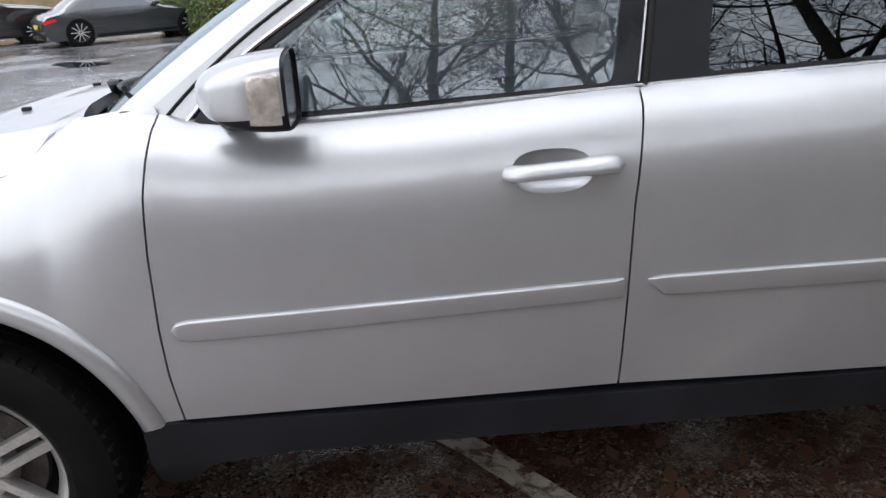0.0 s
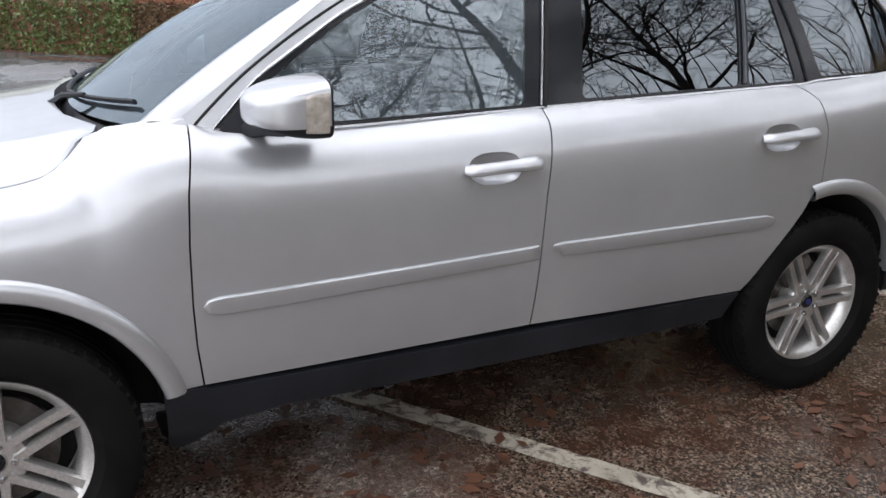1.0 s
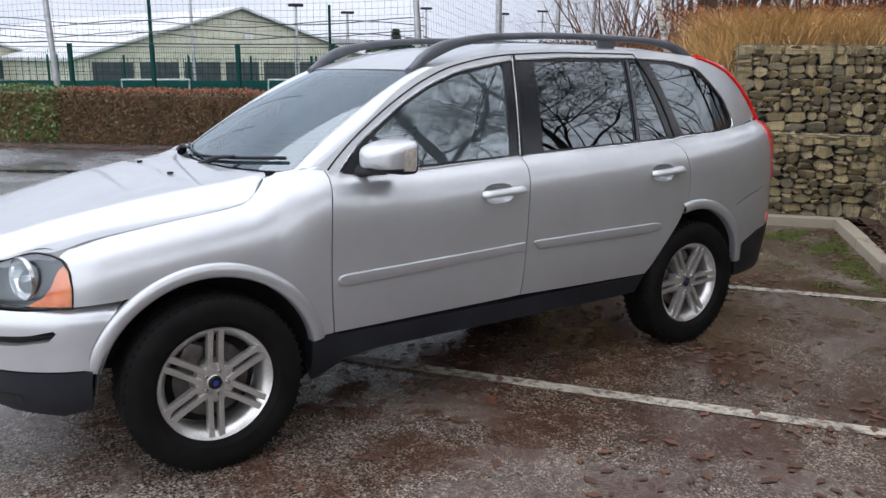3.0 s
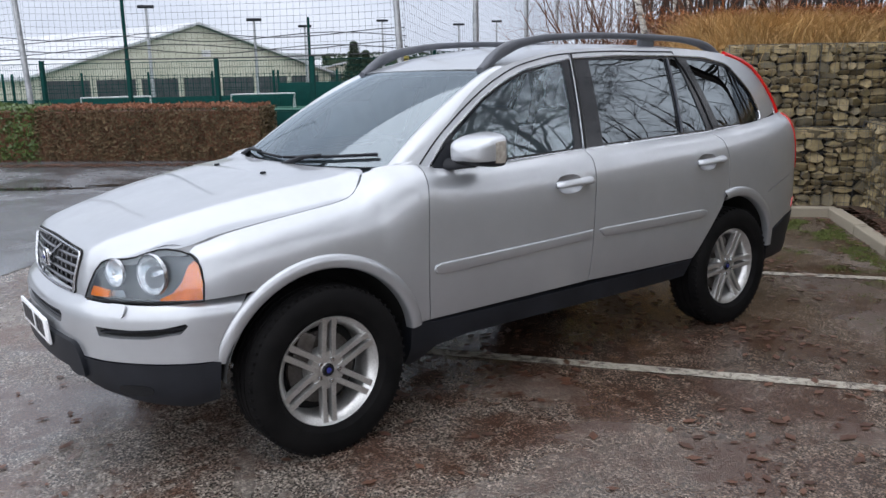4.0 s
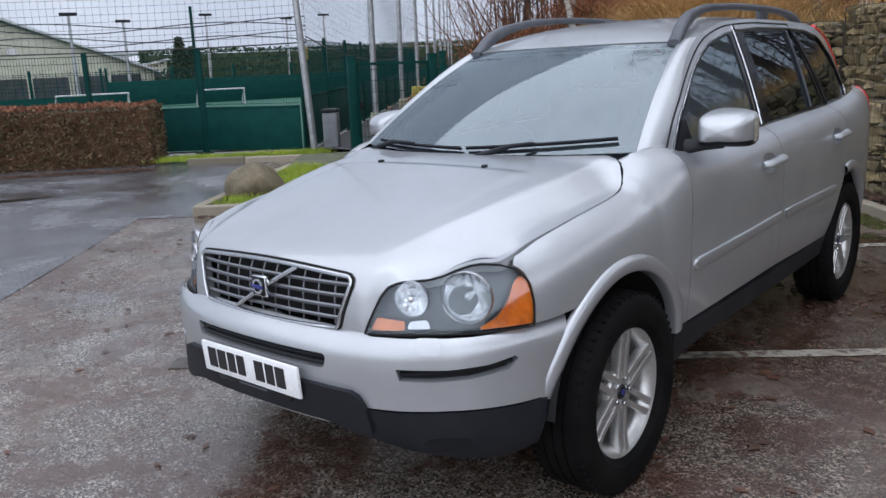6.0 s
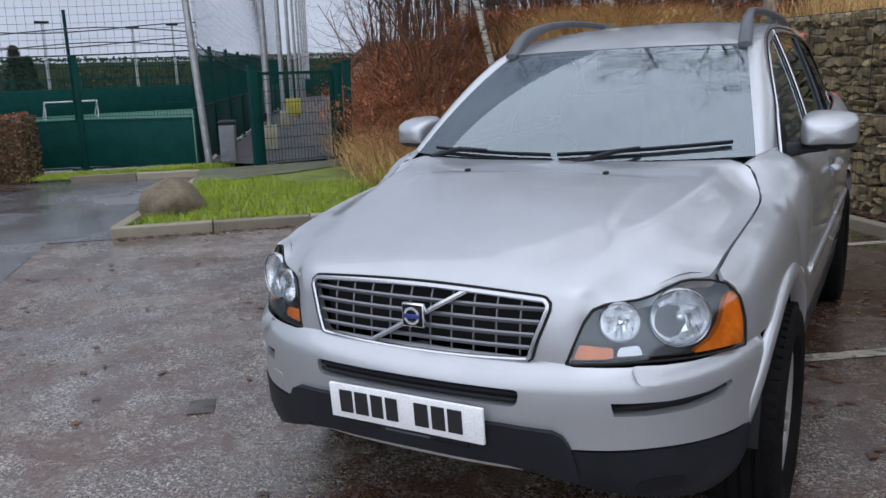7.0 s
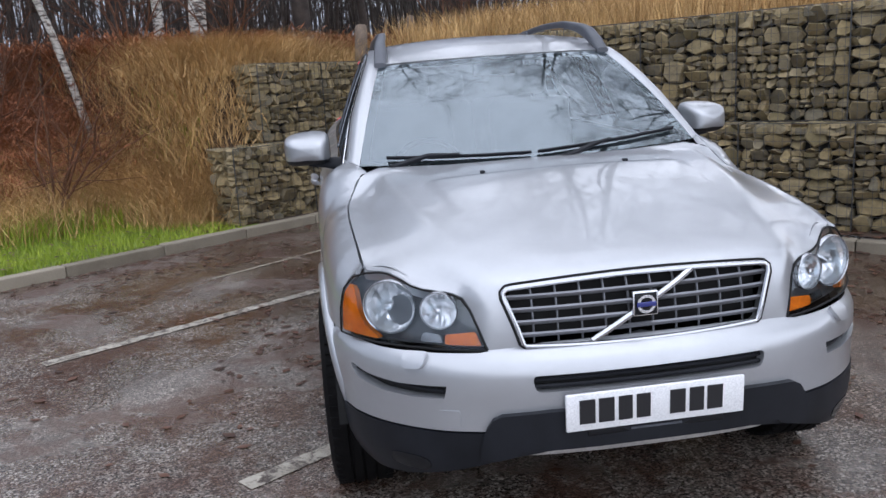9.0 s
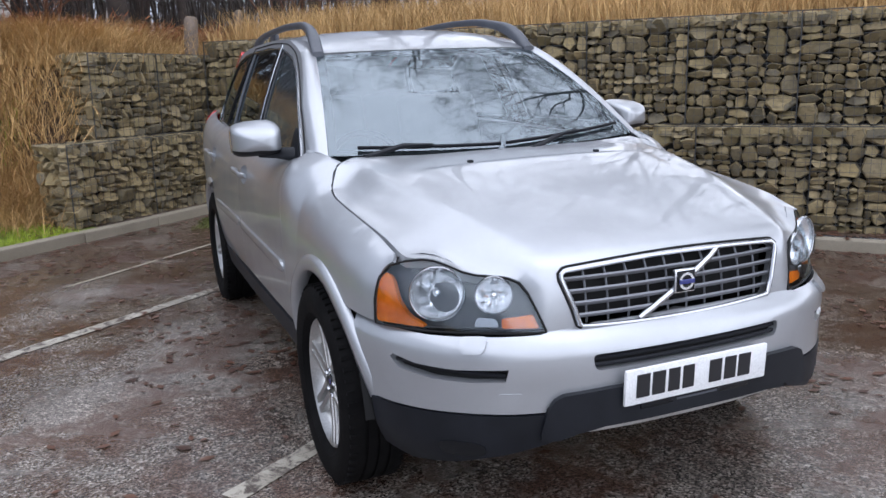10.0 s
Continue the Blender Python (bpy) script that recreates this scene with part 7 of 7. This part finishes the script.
# ---- pitch, shed and distance behind the fence ----
sheet("pitch", [(7.4, 9.6), (26, 24), (20, 42), (-14, 46), (-3.2, 21.2), (1.9, 15.5)], varied("pitch_green", (0.012, 0.07, 0.045), (0.02, 0.10, 0.062), 0.8, 2, 30), .02, "green artificial pitch behind the fence", "pitch")
for a, b in (((-14, 38), (4, 33.5)), ((4, 33.5), (14, 30)), ((14, 30), (25, 26)), ((25, 26), (40, 29))):
    l = math.dist(a, b)
    ang = math.degrees(math.atan2(b[1] - a[1], b[0] - a[0]))
    top = tagged(new("pitch_fence"), "far green boarding round the pitch with mesh above", "fence", "far pitch boards")
    top.matrix_world = pose(a[0], a[1], 0, 0, 0, ang)
    tall_b = .55 if a[0] < 10 else 1.05
    part("board", box_bm((l, .06, tall_b), (l / 2, 0, tall_b / 2), .01), fence_green, top)
    bm = bmesh.new()
    for x in np.arange(0, l, .25):
        box_bm((.02, .02, 1.0), (x, 0, 1.0), 0, 1, None, bm)
    for z in (.8, 1.1, 1.45):
        box_bm((l, .02, .02), (l / 2, 0, z), 0, 1, None, bm)
    part("weld_mesh", bm, fence_green, top, smooth=False)["kind"] = "stuff"
    for x in np.arange(0, l, 2.6):
        part("post", box_bm((.09, .09, 1.6), (x, .06, .8), .01), fence_green, top)
goal_white = varied("goal_white", (0.42, 0.42, 0.42), (0.55, 0.55, 0.55), 0.5, 5, 40)


def goal(x, y, ang, w=2.6):
    pts = [(-w / 2, 0, 0), (-w / 2, 0, .62), (w / 2, 0, .62), (w / 2, 0, 0)]
    top = tagged(part("small_goal", tube(pts, .032, 8), goal_white), "small white goal frame on the pitch", "goal", "small goals")
    top.matrix_world = pose(x, y, .02, 0, 0, ang)
    for s in (-1, 1):
        part("stay", tube([(s * w / 2, 0, .62), (s * w / 2, .6, .03), (s * w / 2, 0, .03)], .03, 6), goal_white, top)


goal(7.2, 30.5, -12)
goal(12.6, 28.5, -18)
goal(16.5, 25.8, -25, 1.8)
shed_wall = varied("shed_cladding", (0.38, 0.37, 0.29), (0.48, 0.47, 0.38), 0.7, 1.5, 12, 0.1, 0.01)
shed_roof = varied("shed_roof_sheet", (0.32, 0.33, 0.34), (0.50, 0.51, 0.52), 0.6, .8, 8, 0.15, 0.02)
shed_dark = varied("shed_opening", (0.02, 0.022, 0.025), (0.05, 0.05, 0.055), 0.5, 2, 10)


def shed(x, y, ang, half, eave, ridge, deep, label):
    top = tagged(new("sports_shed"), label, "shed", "sheds beyond the pitch")
    top.matrix_world = pose(x, y, 0, 0, 0, ang)
    v = [(-half, 0, 0), (half, 0, 0), (half, 0, eave), (0, 0, ridge), (-half, 0, eave)]
    v += [(a, deep, c) for a, b, c in v]
    link_mesh("wall", v, [(0, 1, 2, 3, 4), (9, 8, 7, 6, 5), (1, 6, 7, 2), (5, 0, 4, 9)], shed_wall, top, smooth=False)
    for s in (-1, 1):
        bm = bmesh.new()
        e = np.array([s * (half + .25), -.3, eave - .08])
        r = np.array([0, -.3, ridge + .04])
        q = [bm.verts.new(tuple(k)) for k in (e, r, r + (0, deep + .6, 0), e + (0, deep + .6, 0))]
        q2 = [bm.verts.new(tuple(np.array(k.co) + (0, 0, .12))) for k in q]
        bm.faces.new(q[::-1])
        bm.faces.new(q2)
        for i in range(4):
            bm.faces.new((q[i], q[(i + 1) % 4], q2[(i + 1) % 4], q2[i]))
        part("roof", bm, shed_roof, top, smooth=False)
    for k in range(-3, 4):
        part("opening", box_bm((half * .22, .08, 1.0), (k * half * .26, -.03, .75), 0), shed_dark, top)
    part("light_panel", box_bm((.5, .06, .35), (half * .05, -.04, eave + (ridge - eave) * .45), 0), goal_white, top)


shed(13.9, 39.6, 12, 9.0, 1.35, 3.95, 30, "large pale cream sports shed with grey pitched roof")
shed(-3.5, 46, 12, 9.0, 1.35, 3.95, 30, "large pale cream sports shed with grey pitched roof")
shed(30, 48, -12, 6.5, 1.2, 2.4, 14, "low cream building beyond the pitch")
hedge([(27, 50), (40, 45), (58, 32), (70, 22)], 3.0, 2.7, conifer_green, conifer_green, 9000, .16, 9, "tree_belt", "dark belt of far trees beyond the pitch")


def floodlight(x, y, tall):
    top = tagged(part("floodlight", lathe([(.0005, 0), (.10, 0), (.06, tall), (.0005, tall)], 8, "z"), galv), "tall grey floodlight mast beyond the pitch", "floodlight", "floodlights")
    top.matrix_world = pose(x, y, 0, 0, 0, -20)
    part("lamp_head", box_bm((.75, .32, .14), (0, 0, tall + .03), .03), black_trim, top)


for x, y, h in ((15.6, 36, 4.05), (20.4, 40, 4.0), (10.6, 37, 4.6), (27.5, 43, 4.6), (33, 42, 4.4), (38, 44, 4.8)):
    floodlight(x, y, h)


def conifer(x, y, tall, seed):
    rng = np.random.default_rng(seed)
    top = tagged(new("conifer"), "dark green conifer beyond the pitch", "tree", "conifers")
    top.location = (x, y, 0)
    part("trunk", lathe([(.12, 0), (.02, tall), (.0005, tall)], 8, "z"), bark, top)
    v, f = [], []
    for k in range(2600):
        h = rng.uniform(.12, 1)
        r = (1 - h) * tall * .28 * rng.uniform(.5, 1.05) + .05
        a = rng.uniform(0, 6.283)
        q = np.array([math.cos(a) * r, math.sin(a) * r, h * tall])
        d = np.array([math.cos(a), math.sin(a), -.3]) * .22
        s = np.array([-math.sin(a), math.cos(a), rng.normal(0, .3)]) * .05
        b = len(v)
        v += [q - s, q + s, q + d]
        f.append((b, b + 1, b + 2))
    link_mesh("crown", v, f, conifer_green, top, smooth=False)


conifer(23.3, 39.5, 3.2, 1)
conifer(24.6, 40.4, 2.7, 2)


def hills():
    v, f = [], []
    n = 160
    for k in range(n + 1):
        a = radians(-20 + 250 * k / n)
        h = 9 + 6 * noise.noise((math.cos(a) * 3, math.sin(a) * 3, 2)) + 2 * noise.noise((math.cos(a) * 14, math.sin(a) * 14, 5))
        for r, z in ((330, -1), (360, h * .55), (420, h)):
            v.append((math.cos(a) * r, math.sin(a) * r, z))
    for k in range(n):
        for i in range(2):
            f.append((k * 3 + i, k * 3 + i + 1, (k + 1) * 3 + i + 1, (k + 1) * 3 + i))
    tagged(link_mesh("backdrop", v, f, varied("distant_hills", (0.075, 0.088, 0.085), (0.13, 0.14, 0.135), 1.0, .02, .3, 0.0, 0.01)), "hazy dark distant hills", "hills", kind="structure")


hills()


# ---- parked cars beyond the road ----
dark_paint = material("dark_grey_paint", (0.040, 0.045, 0.050), 0.25, 0.5, Coat_Weight=1.0)
black_paint = material("black_paint", (0.010, 0.011, 0.013), 0.2, 0.2, Coat_Weight=1.0)


def parked_car(x, y, ang, mat, label, tall, length, wheelbase, suv=False, plate=True):
    top = tagged(new("car"), label, "car", "parked cars")
    top.matrix_world = pose(x, y, 0, 0, 0, ang)
    f0, r0 = length * .5, -length * .5
    low = .22 if suv else .17
    belt_z = tall * .62
    side = [(r0, low + .25), (r0 + .02, belt_z - .08), (r0 + .25, belt_z + .02)]
    roof = [(r0 + (.35 if suv else .95), tall - .12), (r0 + (1.0 if suv else 1.75), tall), (f0 - 2.35, tall - .03), (f0 - 1.55, belt_z + .02)]
    if not suv:
        side += [(r0 + .45, belt_z + .03)]
    nose = [(f0 - .55, belt_z - .10), (f0 - .12, belt_z - .22), (f0, low + .28), (f0 - .06, low)]
    outline_ = side + roof + nose + [(r0 + .08, low)]
    outline_ = rounded(outline_, .16, 4)
    def shape(sx, sz):
        k = np.clip((sz - belt_z) / (tall - belt_z), 0, 1)
        w = .90 - .22 * k - .08 * np.clip((np.abs(sx) - length * .36) / (length * .14), 0, 1) ** 2 - .05 * np.clip((.45 - sz) / .3, 0, 1)
        return w
    poly = np.array(outline_)
    xs = np.linspace(poly[:, 0].min() + .012, poly[:, 0].max() - .012, 44)
    secs = []
    for sx in xs:
        hit = []
        for a, b in zip(poly, np.roll(poly, -1, 0)):
            if (a[0] - sx) * (b[0] - sx) < 0:
                hit.append(a[1] + (b[1] - a[1]) * (sx - a[0]) / (b[0] - a[0]))
        zt, zb = max(hit), min(hit)
        ring = []
        for t in (0, .12, .3, .5, .68, .8, .9, .97, 1.0):
            z = zb + (zt - zb) * t
            w = float(shape(sx, z)) * (1 if t < .97 else .86 if t < 1 else .0)
            ring.append((w, z))
        secs.append(ring)
    v, f = [], []
    m = len(secs[0])
    for sx, ring in zip(xs, secs):
        v += [(sx, -w, z) for w, z in ring] + [(sx, w, z) for w, z in ring[::-1][1:]]
    k = 2 * m - 1
    for i in range(len(xs) - 1):
        for j in range(k - 1):
            f.append((i * k + j, i * k + j + 1, (i + 1) * k + j + 1, (i + 1) * k + j))
        f.append((i * k + k - 1, i * k, (i + 1) * k, (i + 1) * k + k - 1))
    f += [tuple(range(k))[::-1], tuple((len(xs) - 1) * k + j for j in range(k))]
    link_mesh("body", v, f, mat, top, sharp=50)
    for sd in (-1, 1):
        for wx in (-wheelbase / 2 - .05, wheelbase / 2 - .05):
            w = part("wheel", lathe([(.0005, -.09), (.16, -.10), (.235, -.105), (.325, -.10), (.335, -.06), (.335, .09), (.0005, .09)], 28), rubber, top)
            w.location = (wx, sd * .80, .335)
            part("rim", lathe([(.0005, -.115), (.05, -.12), (.06, -.105), (.20, -.108), (.235, -.118), (.24, -.1)], 24), gloss_black, w).rotation_euler = (0, 0, 0 if sd < 0 else math.pi)
            for s in range(10):
                sp = box_bm((.20, .012, .022), (.12, -.121, 0), .003)
                a = 2 * math.pi * s / 10
                bmesh.ops.transform(sp, matrix=Matrix.Rotation(a, 4, "Y"), verts=sp.verts)
                part("spoke", sp, alloy, w).rotation_euler = (0, 0, 0 if sd < 0 else math.pi)
            arch = lathe([(.345, -.02), (.385, -.02), (.385, .1), (.345, .1)], 28)
            a_ob = part("wheel_arch", arch, dark_gap, top)
            a_ob.location = (wx, sd * .80, .34)
        glass = [(r0 + (.55 if suv else 1.15), belt_z + .05), (r0 + (.75 if suv else 1.55), tall - .13), (r0 + 1.9, tall - .09), (f0 - 2.4, tall - .12), (f0 - 1.75, belt_z + .04)]
        panel("side_glass", rounded(glass, .06), lambda a, b: np.stack([a, shape(a, b) + .012, b], -1), glass_dark, top, .12, sd=sd, lip=.01, centre=(0, 0, .7))
        panel("rear_lamp", rounded([(r0 + .03, belt_z - .16), (r0 + .30, belt_z - .10), (r0 + .34, belt_z - .16), (r0 + .05, belt_z - .24)], .02), lambda a, b: np.stack([a, shape(a, b) + .012, b], -1), red_lens, top, .06, sd=sd, lip=.01, centre=(0, 0, .7))
        mir = part("mirror", box_bm((.16, .18, .12), (f0 - 1.75, sd * .98, belt_z + .10), .04, 3), mat, top)
        panel("sill_trim", rounded([(-wheelbase / 2 + .35, .20), (wheelbase / 2 - .42, .20), (wheelbase / 2 - .42, .27), (-wheelbase / 2 + .35, .27)], .02), lambda a, b: np.stack([a, shape(a, b) + .012, b], -1), gloss_black, top, .1, sd=sd, lip=.01, centre=(0, 0, .7))
        h = part("door_handle", box_bm((.20, .03, .03), (-.10, sd * .915, belt_z - .12), .012, 2), mat, top)
    if plate:
        part("plate", box_bm((.012, .48, .11), (r0 - .012, 0, belt_z - .30), .003), yellow, top, "yellow rear plate")
        part("rear_skirt", box_bm((.06, 1.5, .2), (r0 + .02, 0, low + .12), .03), gloss_black, top)


c0, c1 = np.array([-7.55, 18.75]), np.array([-5.25, 20.25])
mid = (c0 + c1) / 2
parked_car(mid[0] + .05, mid[1] + .05, math.degrees(math.atan2(*(c1 - c0)[::-1])), dark_paint, "dark grey two-door coupe with dark alloy wheels", 1.30, 4.45, 2.72)
parked_car(-10.7, 20.3, math.degrees(math.atan2(*(c1 - c0)[::-1])), black_paint, "black estate off-roader parked beyond the coupe", 1.70, 4.5, 2.7, True, False)
# stone garden wall beyond the cars
far_wall = tagged(part("wall_far", box_bm((14, .35, 1.5), (0, 0, .75), .02), varied("sandstone", (0.16, 0.12, 0.07), (0.30, 0.24, 0.15), 0.9, 1.2, 8, 0.5, 0.03)), "low sandstone wall beyond the parked cars", "wall", kind="structure")
far_wall.matrix_world = pose(-13.5, 27, 0, 0, 0, 30)
